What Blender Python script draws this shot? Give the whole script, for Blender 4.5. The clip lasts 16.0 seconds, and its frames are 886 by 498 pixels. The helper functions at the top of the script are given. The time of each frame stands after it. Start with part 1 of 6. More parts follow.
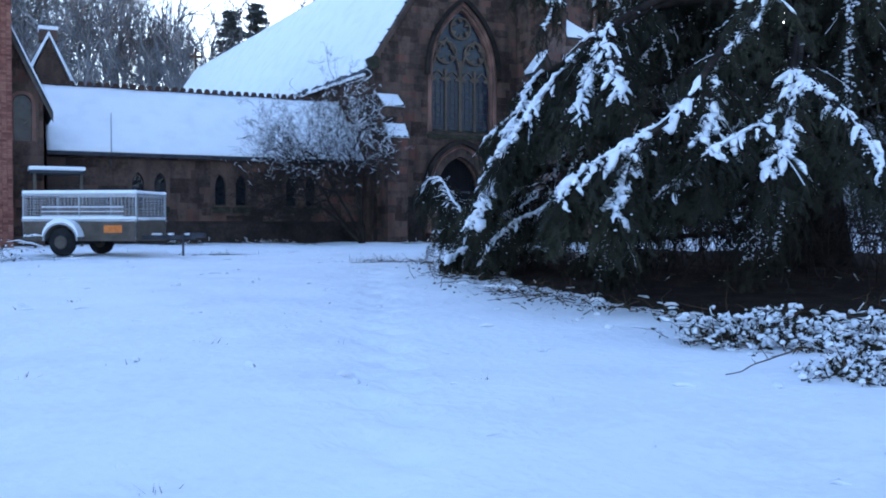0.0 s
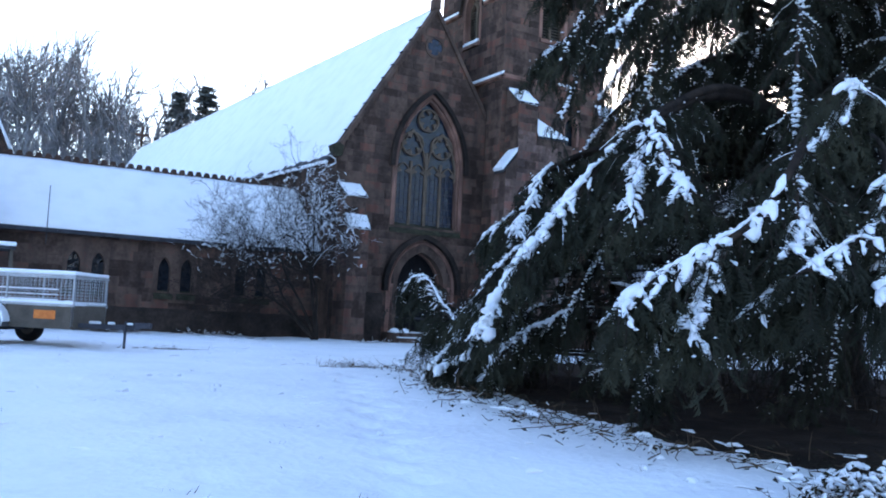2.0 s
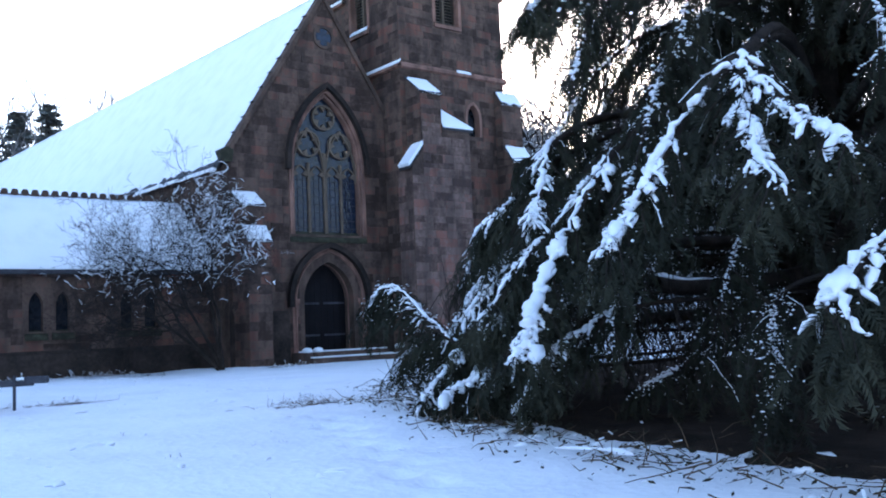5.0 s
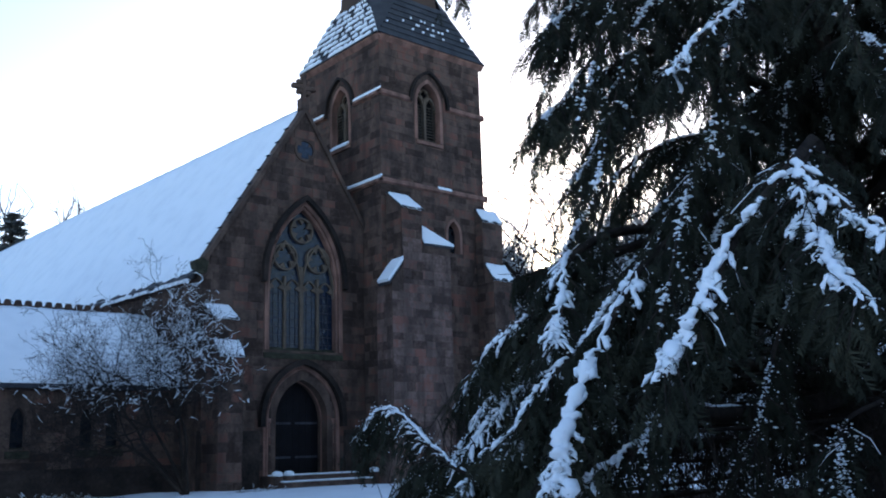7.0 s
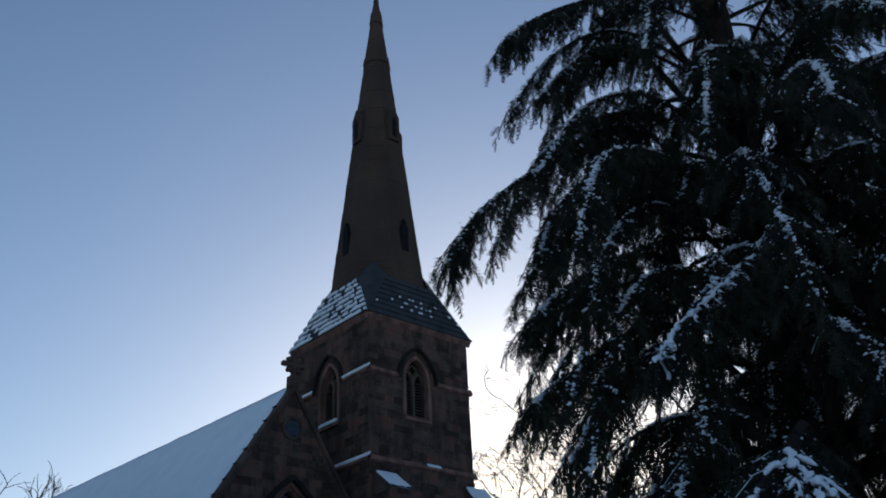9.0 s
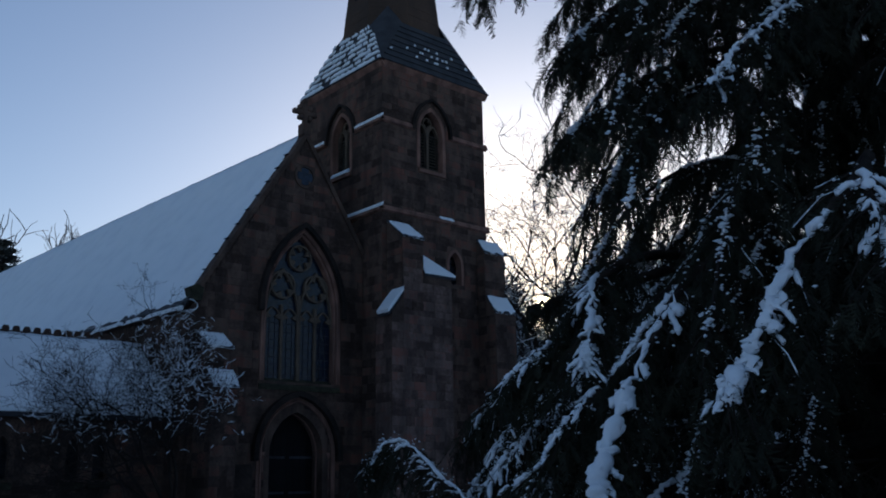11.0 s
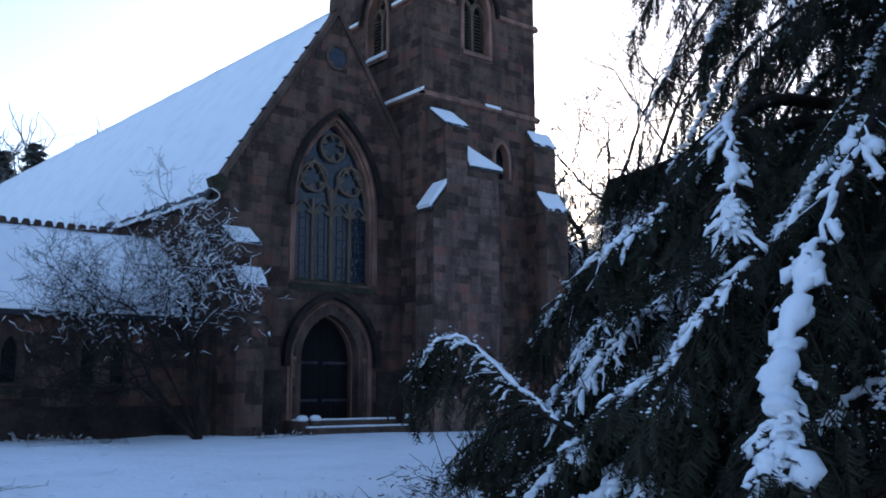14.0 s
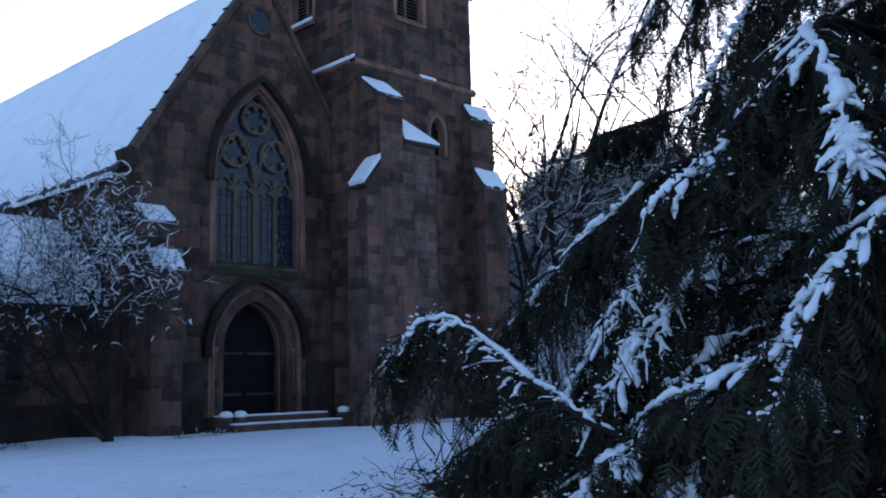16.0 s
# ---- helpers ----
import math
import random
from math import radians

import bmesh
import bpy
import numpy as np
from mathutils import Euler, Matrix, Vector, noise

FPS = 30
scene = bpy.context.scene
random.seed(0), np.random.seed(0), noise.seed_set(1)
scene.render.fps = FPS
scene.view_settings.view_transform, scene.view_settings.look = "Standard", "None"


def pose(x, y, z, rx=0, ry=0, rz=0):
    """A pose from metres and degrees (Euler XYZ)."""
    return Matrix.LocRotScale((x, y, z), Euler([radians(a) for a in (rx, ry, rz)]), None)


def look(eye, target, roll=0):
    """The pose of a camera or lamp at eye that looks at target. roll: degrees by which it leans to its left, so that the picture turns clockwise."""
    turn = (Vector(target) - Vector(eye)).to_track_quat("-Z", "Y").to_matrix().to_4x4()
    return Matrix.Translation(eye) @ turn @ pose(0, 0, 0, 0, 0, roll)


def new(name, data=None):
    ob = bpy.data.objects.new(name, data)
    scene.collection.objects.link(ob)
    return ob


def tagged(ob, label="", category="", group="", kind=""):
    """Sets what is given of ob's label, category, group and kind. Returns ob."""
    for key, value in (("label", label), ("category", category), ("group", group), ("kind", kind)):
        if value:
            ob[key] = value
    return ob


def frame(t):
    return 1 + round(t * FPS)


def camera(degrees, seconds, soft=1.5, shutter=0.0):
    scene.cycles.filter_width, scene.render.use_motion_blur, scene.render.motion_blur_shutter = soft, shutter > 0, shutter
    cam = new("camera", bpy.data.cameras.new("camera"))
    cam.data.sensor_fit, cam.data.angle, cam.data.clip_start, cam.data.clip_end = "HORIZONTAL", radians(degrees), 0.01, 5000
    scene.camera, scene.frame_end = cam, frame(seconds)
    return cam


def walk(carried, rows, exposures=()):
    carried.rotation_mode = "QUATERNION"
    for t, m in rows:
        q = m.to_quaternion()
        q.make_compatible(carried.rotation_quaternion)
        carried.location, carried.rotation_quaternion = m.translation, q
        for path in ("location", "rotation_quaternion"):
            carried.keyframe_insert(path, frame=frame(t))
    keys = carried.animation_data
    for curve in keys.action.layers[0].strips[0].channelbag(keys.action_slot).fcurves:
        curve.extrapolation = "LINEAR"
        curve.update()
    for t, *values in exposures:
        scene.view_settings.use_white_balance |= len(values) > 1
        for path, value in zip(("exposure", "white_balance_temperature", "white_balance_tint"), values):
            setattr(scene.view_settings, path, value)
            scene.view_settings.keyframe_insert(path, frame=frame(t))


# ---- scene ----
cam = camera(50.9, 16.0, soft=1.9)
PATH = [
    (0, (-18.517, -36.1, 0.775), (-17.641, -34.303, 0.722), 0.1),
    (0.5, (-18.399, -35.411, 0.845), (-17.495, -33.627, 0.845), 0.0),
    (1, (-18.367, -34.793, 0.889), (-17.413, -33.035, 0.881), -0.7),
    (1.5, (-18.359, -34.205, 0.918), (-17.39, -32.461, 1.061), 2.3),
    (2, (-18.423, -33.673, 0.91), (-17.431, -31.944, 1.066), 2.9),
    (2.5, (-18.516, -33.149, 0.958), (-17.484, -31.445, 1.13), 2.5),
    (3, (-18.566, -32.563, 0.918), (-17.591, -30.819, 1.007), 5.2),
    (3.2, (-18.581, -32.332, 0.911), (-17.564, -30.61, 0.903), 5.0),
    (5.3, (-18.36, -29.721, 1.11), (-17.105, -28.175, 1.296), -2.2),
    (5.5, (-18.339, -29.538, 1.113), (-17.066, -28.007, 1.301), -1.4),
    (6, (-18.333, -29.181, 1.154), (-17.072, -27.67, 1.512), -2.8),
    (6.5, (-18.342, -29.012, 1.168), (-17.074, -27.508, 1.53), -1.8),
    (7, (-18.289, -28.916, 1.202), (-17.006, -27.439, 1.618), -1.7),
    (7.5, (-18.361, -28.931, 1.345), (-17.119, -27.491, 1.968), -1.1),
    (8, (-18.522, -29.069, 1.416), (-17.364, -27.708, 2.314), -0.8),
    (8.2, (-18.559, -29.098, 1.415), (-17.405, -27.786, 2.389), -2.2),
    (10.3, (-18.291, -28.639, 1.177), (-17.045, -27.272, 1.936), 0.1),
    (10.5, (-18.239, -28.517, 1.173), (-16.979, -27.102, 1.814), 1.6),
    (11, (-17.97, -28.051, 1.191), (-16.686, -26.598, 1.682), -0.9),
    (11.5, (-17.688, -27.64, 1.206), (-16.437, -26.122, 1.569), -3.3),
    (12, (-17.282, -27.138, 1.174), (-16.086, -25.563, 1.471), -1.8),
    (12.5, (-17.106, -26.774, 1.166), (-15.864, -25.227, 1.421), -0.5),
    (13, (-16.774, -26.29, 1.189), (-15.554, -24.732, 1.479), 0.6),
    (13.5, (-16.505, -25.856, 1.187), (-15.268, -24.311, 1.475), -0.8),
    (14, (-16.208, -25.455, 1.184), (-14.958, -23.924, 1.492), -0.2),
    (14.5, (-15.967, -24.949, 1.198), (-14.724, -23.412, 1.502), 0.7),
    (15, (-15.74, -24.447, 1.233), (-14.46, -22.941, 1.539), -1.4),
    (15.5, (-15.5, -23.908, 1.252), (-14.186, -22.433, 1.562), -1.4),
    (16, (-15.311, -23.436, 1.254), (-13.924, -22.023, 1.534), -1.4),
]
walk(cam, [(t, look(eye, target, roll)) for t, eye, target, roll in PATH], exposures=[
    (0.0, 2.3, 5750, 20), (0.5, 2.5, 6150, 19), (1.0, 2.62, 6150, 20), (1.5, 2.5, 6050, 19), (2.5, 2.48, 5950, 21), (3.0, 2.3, 5900, 21), (5.5, 2.6, 5950, 20), (6.0, 2.2, 5900, 18), (7.0, 1.75, 5850, 16), (7.5, 1.25, 5750, 14),
    (8.2, 0.55, 5700, 12), (10.5, -0.1, 5600, 14), (11.0, 0.0, 5600, 15), (11.5, 0.75, 5800, 17), (12.0, 1.4, 5700, 19), (12.5, 1.58, 5700, 19), (16.0, 1.55, 5650, 19)])

# ---- light ----
SUN_WAY = Vector((0.727, 0.661, 0.188)).normalized()
SUN_ELEV = math.asin(SUN_WAY.z)
SUN_ROT = math.atan2(SUN_WAY.x, SUN_WAY.y)
world = bpy.data.worlds.new("winter_sky")
scene.world = world
world.use_nodes = True
wn = world.node_tree.nodes
sky = wn.new("ShaderNodeTexSky")
sky.sky_type = "NISHITA"
sky.sun_disc = False
sky.sun_elevation = SUN_ELEV
sky.sun_rotation = SUN_ROT
sky.air_density, sky.dust_density, sky.ozone_density = 1.0, 0.8, 1.6
world.node_tree.links.new(sky.outputs[0], wn["Background"].inputs[0])
wn["Background"].inputs[1].default_value = 0.12
sun = new("sun_light", bpy.data.lights.new("sun_light", "SUN"))
sun.data.energy, sun.data.angle, sun.data.color = 1.3, radians(0.6), (1.0, 0.80, 0.58)
sun.matrix_world = look(SUN_WAY * 200 - Vector((0, 0, 5)), (0, 0, 0))


# ---- materials ----
def rgba(c):
    return (c[0], c[1], c[2], 1.0)


def material(name, tones, scale=1.5, fine=14.0, rough=0.85, bump=0.3, metal=0.0, random_by="", soot=None, soot_scale=0.35, soot_amount=0.5, relief=0.02, sss=0.0, gloss=0.12):
    """Tones blended by noise at two scales; pieces vary by object or by island; soot adds broad stains."""
    m = bpy.data.materials.new(name)
    m.use_nodes = True
    nt = m.node_tree
    n, l = nt.nodes, nt.links
    bsdf = n["Principled BSDF"]
    geo = n.new("ShaderNodeNewGeometry")
    big = n.new("ShaderNodeTexNoise")
    big.inputs["Scale"].default_value, big.inputs["Detail"].default_value = scale, 4
    small = n.new("ShaderNodeTexNoise")
    small.inputs["Scale"].default_value, small.inputs["Detail"].default_value = fine, 6
    l.new(geo.outputs["Position"], big.inputs["Vector"])
    l.new(geo.outputs["Position"], small.inputs["Vector"])
    ramp = n.new("ShaderNodeValToRGB")
    els = ramp.color_ramp.elements
    els[0].position, els[0].color = 0.25, rgba(tones[0])
    els[1].position, els[1].color = 0.75, rgba(tones[-1])
    for i, t in enumerate(tones[1:-1]):
        e = els.new(0.25 + 0.5 * (i + 1) / (len(tones) - 1))
        e.color = rgba(t)
    add = n.new("ShaderNodeMath")
    add.operation = "MULTIPLY_ADD"
    add.inputs[1].default_value, add.inputs[2].default_value = 0.45, 0.27
    l.new(small.outputs["Fac"], add.inputs[0])
    mix = n.new("ShaderNodeMath")
    mix.operation = "ADD"
    half = n.new("ShaderNodeMath")
    half.operation = "MULTIPLY_ADD"
    half.inputs[1].default_value, half.inputs[2].default_value = 0.9, -0.45
    l.new(big.outputs["Fac"], half.inputs[0])
    l.new(add.outputs[0], mix.inputs[0])
    l.new(half.outputs[0], mix.inputs[1])
    value = mix.outputs[0]
    if random_by:
        if random_by == "object":
            rnd = n.new("ShaderNodeObjectInfo").outputs["Random"]
        else:
            rnd = geo.outputs["Random Per Island"]
        r = n.new("ShaderNodeMath")
        r.operation = "MULTIPLY_ADD"
        r.inputs[1].default_value, r.inputs[2].default_value = 0.42, -0.21
        l.new(rnd, r.inputs[0])
        s = n.new("ShaderNodeMath")
        s.operation = "ADD"
        l.new(value, s.inputs[0])
        l.new(r.outputs[0], s.inputs[1])
        value = s.outputs[0]
    l.new(value, ramp.inputs[0])
    colour = ramp.outputs[0]
    if soot:
        st = n.new("ShaderNodeTexNoise")
        st.inputs["Scale"].default_value, st.inputs["Detail"].default_value = soot_scale, 7
        stretch = n.new("ShaderNodeVectorMath")
        stretch.operation = "MULTIPLY"
        stretch.inputs[1].default_value = (2.2, 2.2, 0.45)
        l.new(geo.outputs["Position"], stretch.inputs[0])
        l.new(stretch.outputs[0], st.inputs["Vector"])
        sr = n.new("ShaderNodeValToRGB")
        sr.color_ramp.elements[0].position, sr.color_ramp.elements[0].color = 0.42, (0, 0, 0, 1)
        sr.color_ramp.elements[1].position, sr.color_ramp.elements[1].color = 0.60, (soot_amount,) * 3 + (1,)
        l.new(st.outputs["Fac"], sr.inputs[0])
        mx = n.new("ShaderNodeMix")
        mx.data_type = "RGBA"
        l.new(sr.outputs[0], mx.inputs[0])
        l.new(colour, mx.inputs[6])
        mx.inputs[7].default_value = rgba(soot)
        colour = mx.outputs[2]
    l.new(colour, bsdf.inputs["Base Color"])
    bsdf.inputs["Roughness"].default_value = rough
    bsdf.inputs["Metallic"].default_value = metal
    bsdf.inputs["Specular IOR Level"].default_value = 0.5 if metal else gloss
    if sss:
        bsdf.inputs["Subsurface Weight"].default_value = sss
        bsdf.inputs["Subsurface Radius"].default_value = (0.03, 0.04, 0.05)
    if bump:
        b = n.new("ShaderNodeBump")
        b.inputs["Strength"].default_value, b.inputs["Distance"].default_value = bump, relief
        l.new(small.outputs["Fac"], b.inputs["Height"])
        l.new(b.outputs[0], bsdf.inputs["Normal"])
    return m


SAND = [(0.050, 0.031, 0.024), (0.092, 0.059, 0.045), (0.138, 0.090, 0.068), (0.175, 0.078, 0.056)]
PINK = [(0.075, 0.046, 0.037), (0.135, 0.086, 0.069), (0.200, 0.134, 0.108), (0.215, 0.100, 0.075)]
SOOT = (0.024, 0.019, 0.017)
M_STONE = material("red_sandstone", SAND, 1.1, 11, 0.92, 0.5, soot=SOOT, soot_scale=0.6, soot_amount=0.5)
M_BLOCK = material("sandstone_block", SAND, 1.6, 9, 0.92, 0.8, random_by="object", soot=SOOT, soot_scale=0.75, soot_amount=0.5)
M_BLOCKS = material("sandstone_blocks_joined", SAND, 1.6, 9, 0.92, 0.8, random_by="island", soot=SOOT, soot_scale=0.75, soot_amount=0.5)
M_PIER = material("pink_sandstone_block", PINK, 1.6, 9, 0.92, 0.8, random_by="object", soot=(0.05, 0.038, 0.034), soot_scale=1.1, soot_amount=0.55)
M_PIERS = material("pink_sandstone_joined", PINK, 1.6, 9, 0.92, 0.8, random_by="island", soot=(0.05, 0.038, 0.034), soot_scale=1.1, soot_amount=0.55)
# Dressed stone, paled further for the light its arch reveals catch.
M_DRESSED = material("dressed_sandstone", [(0.17, 0.090, 0.066), (0.26, 0.140, 0.104), (0.33, 0.175, 0.128)], 1.6, 16, 0.9, 0.4, soot=(0.05, 0.036, 0.030), soot_scale=1.2, soot_amount=0.5)
M_PALE = material("pale_tracery_stone", [(0.10, 0.072, 0.052), (0.17, 0.125, 0.09)], 2.5, 20, 0.9, 0.4)
M_SPIRE = material("spire_stone", [(0.062, 0.040, 0.029), (0.086, 0.056, 0.041), (0.115, 0.073, 0.052)], 0.5, 9, 0.92, 0.5, soot=(0.045, 0.036, 0.030), soot_scale=0.25)
# Hood moulds: the shadow line along them is put into this dark colour.
M_HOOD = material("shadow_dark_moulding", [(0.012, 0.010, 0.009), (0.028, 0.021, 0.018), (0.055, 0.038, 0.030)], 1.4, 14, 0.92, 0.5)
M_PLINTH = material("dark_plinth_stone", [(0.020, 0.016, 0.014), (0.045, 0.033, 0.027), (0.080, 0.054, 0.042)], 1.8, 10, 0.92, 0.6)
M_MOSS = material("mossy_stone", [(0.022, 0.022, 0.015), (0.045, 0.042, 0.028), (0.075, 0.074, 0.046)], 4, 25, 0.95, 0.6)
M_SNOW = material("snow", [(0.80, 0.81, 0.83), (0.87, 0.88, 0.89), (0.90, 0.90, 0.91)], 1.2, 30, 0.7, 0.25, relief=0.015)
M_SNOWG = material("ground_snow", [(0.78, 0.79, 0.81), (0.86, 0.87, 0.88), (0.90, 0.90, 0.91)], 0.8, 9, 0.75, 0.55, relief=0.05)
M_BARK = material("dark_bark", [(0.012, 0.009, 0.008), (0.028, 0.021, 0.017), (0.055, 0.04, 0.03)], 3, 22, 0.95, 0.8)
M_TWIG = material("bare_twigs", [(0.016, 0.013, 0.012), (0.038, 0.030, 0.026)], 2, 12, 0.95, 0.0)
# Pale tones: distance haze is mixed into the snow-dusted bark colour.
M_FAR = material("far_woods_hazed_bark", [(0.09, 0.085, 0.08), (0.18, 0.175, 0.18), (0.34, 0.34, 0.35)], 0.25, 3, 0.95, 0.0)
# Twigs dusted with snow, paled further to carry the valley haze.
M_RIME_HAZE = material("snowy_hazed_twigs", [(0.16, 0.16, 0.165), (0.30, 0.30, 0.31), (0.52, 0.52, 0.54)], 0.3, 3, 0.95, 0.0)
# Needle colour lifted for haze as well as a little snow.
M_FARGREEN = material("hazed_evergreen", [(0.085, 0.095, 0.090), (0.17, 0.18, 0.175)], 0.5, 3, 0.9, 0.0)
M_NEEDLE = material("conifer_needles", [(0.014, 0.014, 0.010), (0.026, 0.027, 0.017), (0.052, 0.050, 0.030)], 0.9, 6, 0.75, 0.0, random_by="")
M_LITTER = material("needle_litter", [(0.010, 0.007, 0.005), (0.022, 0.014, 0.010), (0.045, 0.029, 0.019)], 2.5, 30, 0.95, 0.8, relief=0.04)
M_SLATE = material("dark_slate", [(0.035, 0.036, 0.04), (0.07, 0.07, 0.075)], 2, 20, 0.7, 0.4)
M_TILE = material("ridge_tile", [(0.05, 0.035, 0.03), (0.12, 0.07, 0.05)], 2, 20, 0.8, 0.4)
# Near-black oak: shade of the porch and openings is put into the colour.
M_DOOR_SHADE = material("shaded_oak_and_openings", [(0.006, 0.005, 0.006), (0.014, 0.012, 0.013)], 1.5, 18, 0.7, 0.4)
M_LEAD = material("lead_and_iron", [(0.03, 0.03, 0.035), (0.07, 0.07, 0.08)], 3, 20, 0.6, 0.2)
M_GALV = material("galvanised_steel", [(0.25, 0.26, 0.27), (0.42, 0.43, 0.44)], 4, 30, 0.45, 0.15, metal=0.85)
M_PLY = material("trailer_side_board", [(0.07, 0.058, 0.046), (0.13, 0.108, 0.085)], 3, 20, 0.8, 0.3)
M_ORANGE = material("orange_reflector", [(0.5, 0.12, 0.03), (0.75, 0.25, 0.06)], 8, 40, 0.5, 0.1)
M_RUBBER = material("tyre_rubber", [(0.015, 0.015, 0.016), (0.03, 0.03, 0.03)], 5, 40, 0.85, 0.3)
M_BRICK = material("red_brick", [(0.16, 0.06, 0.045), (0.27, 0.11, 0.08), (0.33, 0.15, 0.10)], 1.5, 14, 0.9, 0.4, random_by="island")
M_DARKLEAF = material("withered_leaf", [(0.012, 0.014, 0.010), (0.030, 0.028, 0.018), (0.055, 0.04, 0.025)], 3, 20, 0.85, 0.0)
M_DRY = material("dry_grass", [(0.05, 0.035, 0.022), (0.15, 0.10, 0.06)], 3, 20, 0.9, 0.0)


def glass_material(name, tint, rough=0.12):
    m = bpy.data.materials.new(name)
    m.use_nodes = True
    n, l = m.node_tree.nodes, m.node_tree.links
    b = n["Principled BSDF"]
    geo = n.new("ShaderNodeNewGeometry")
    v = n.new("ShaderNodeTexVoronoi")
    v.inputs["Scale"].default_value = 7.0
    l.new(geo.outputs["Position"], v.inputs["Vector"])
    r = n.new("ShaderNodeValToRGB")
    r.color_ramp.elements[0].color, r.color_ramp.elements[1].color = rgba([c * 0.5 for c in tint]), rgba([c * 1.7 for c in tint])
    l.new(v.outputs["Color"], r.inputs[0])
    l.new(r.outputs[0], b.inputs["Base Color"])
    b.inputs["Roughness"].default_value = rough
    b.inputs["Specular IOR Level"].default_value = 0.35
    bp = n.new("ShaderNodeBump")
    bp.inputs["Strength"].default_value, bp.inputs["Distance"].default_value = 0.4, 0.02
    l.new(v.outputs["Distance"], bp.inputs["Height"])
    l.new(bp.outputs[0], b.inputs["Normal"])
    return m


M_GLASS = glass_material("old_leaded_glass", (0.010, 0.015, 0.028))
M_PANE = glass_material("dark_window_glass", (0.012, 0.014, 0.018))


# ---- builders ----
def link_mesh(name, verts, faces, mat, parent=None, label="", smooth=False):
    me = bpy.data.meshes.new(name)
    me.from_pydata([tuple(v) for v in verts], [], faces)
    if mat:
        me.materials.append(mat)
    if smooth:
        me.polygons.foreach_set("use_smooth", [True] * len(me.polygons))
    ob = new(name, me)
    if parent:
        ob.parent = parent
    if label:
        ob["label"] = label
    return ob


def array_mesh(name, v, f, mat, parent=None, label="", smooth=False):
    """A mesh from numpy arrays of vertices and of triangles or quads."""
    me = bpy.data.meshes.new(name)
    v = np.asarray(v, dtype=np.float32)
    f = np.asarray(f, dtype=np.int32)
    k = f.shape[1]
    me.vertices.add(len(v))
    me.vertices.foreach_set("co", v.ravel())
    me.loops.add(f.size)
    me.loops.foreach_set("vertex_index", f.ravel())
    me.polygons.add(len(f))
    me.polygons.foreach_set("loop_start", np.arange(0, f.size, k, dtype=np.int32))
    if smooth:
        me.polygons.foreach_set("use_smooth", np.ones(len(f), dtype=bool))
    me.materials.append(mat)
    me.update(calc_edges=True)
    ob = new(name, me)
    if parent:
        ob.parent = parent
    if label:
        ob["label"] = label
    return ob


def part(name, bm, mat, parent, label="", smooth=False):
    me = bpy.data.meshes.new(name)
    bmesh.ops.recalc_face_normals(bm, faces=bm.faces)
    bm.to_mesh(me)
    bm.free()
    if mat:
        me.materials.append(mat)
    if smooth:
        for p in me.polygons:
            p.use_smooth = True
    ob = new(name, me)
    if parent:
        ob.parent = parent
    if label:
        ob["label"] = label
    return ob


def thing(name, label, category, group="", kind=""):
    return tagged(new(name), label, category, group, kind)


def add_box(bm, lo, hi, m=None, bevel=0.0):
    c = [(a + b) / 2 for a, b in zip(lo, hi)]
    s = [abs(b - a) for a, b in zip(lo, hi)]
    r = bmesh.ops.create_cube(bm, size=1.0)
    bmesh.ops.scale(bm, vec=s, verts=r["verts"])
    bmesh.ops.translate(bm, vec=c, verts=r["verts"])
    if bevel:
        es = list({e for v in r["verts"] for e in v.link_edges})
        bv = bmesh.ops.bevel(bm, geom=es, offset=bevel, segments=1, affect="EDGES")
        vs = list({v for f in bv["faces"] for v in f.verts} | {v for v in r["verts"] if v.is_valid})
    else:
        vs = r["verts"]
    if m is not None:
        bmesh.ops.transform(bm, matrix=m, verts=[v for v in vs if v.is_valid])


def box(name, lo, hi, mat, parent, label="", bevel=0.0, m=None):
    bm = bmesh.new()
    add_box(bm, lo, hi, m, bevel)
    return part(name, bm, mat, parent, label)


def add_prism(bm, poly, d0, d1, to3):
    """A solid from a polygon (u, v), between the depths d0 and d1."""
    a = [bm.verts.new(to3(u, v, d0)) for u, v in poly]
    b = [bm.verts.new(to3(u, v, d1)) for u, v in poly]
    bm.faces.new(a)
    bm.faces.new(b[::-1])
    for i in range(len(poly)):
        j = (i + 1) % len(poly)
        bm.faces.new((a[j], a[i], b[i], b[j]))


def prism(name, poly, d0, d1, to3, mat, parent, label=""):
    bm = bmesh.new()
    add_prism(bm, poly, d0, d1, to3)
    return part(name, bm, mat, parent, label)


def plane_map(origin, u_dir):
    """Maps (u, v, depth) of a wall: u along u_dir, v up, depth out of the wall."""
    o, u = Vector(origin), Vector(u_dir).normalized()
    out = u.cross(Vector((0, 0, 1)))
    return lambda a, v, d: o + u * a + Vector((0, 0, v)) + out * d


def arch_radius(a, rise):
    return (rise * rise + a * a) / (2 * a)


def arch_top(u, a, spring, apex):
    """Height of a pointed arch's underside at u from its middle."""
    r = arch_radius(a, apex - spring)
    x = min(abs(u) + r - a, r)
    return spring + math.sqrt(max(r * r - x * x, 0.0))


def arch_line(a, sill, spring, apex, n=9):
    """Jamb, arc, arc, jamb of a pointed arch as (u, v)."""
    pts = [(-a, sill)]
    r = arch_radius(a, apex - spring)
    top = math.acos((r - a) / r)
    for i in range(n + 1):
        t = top * i / n
        pts.append((r - a - r * math.cos(t), spring + r * math.sin(t)))
    return pts + [(-u, v) for u, v in pts[::-1][1:]]


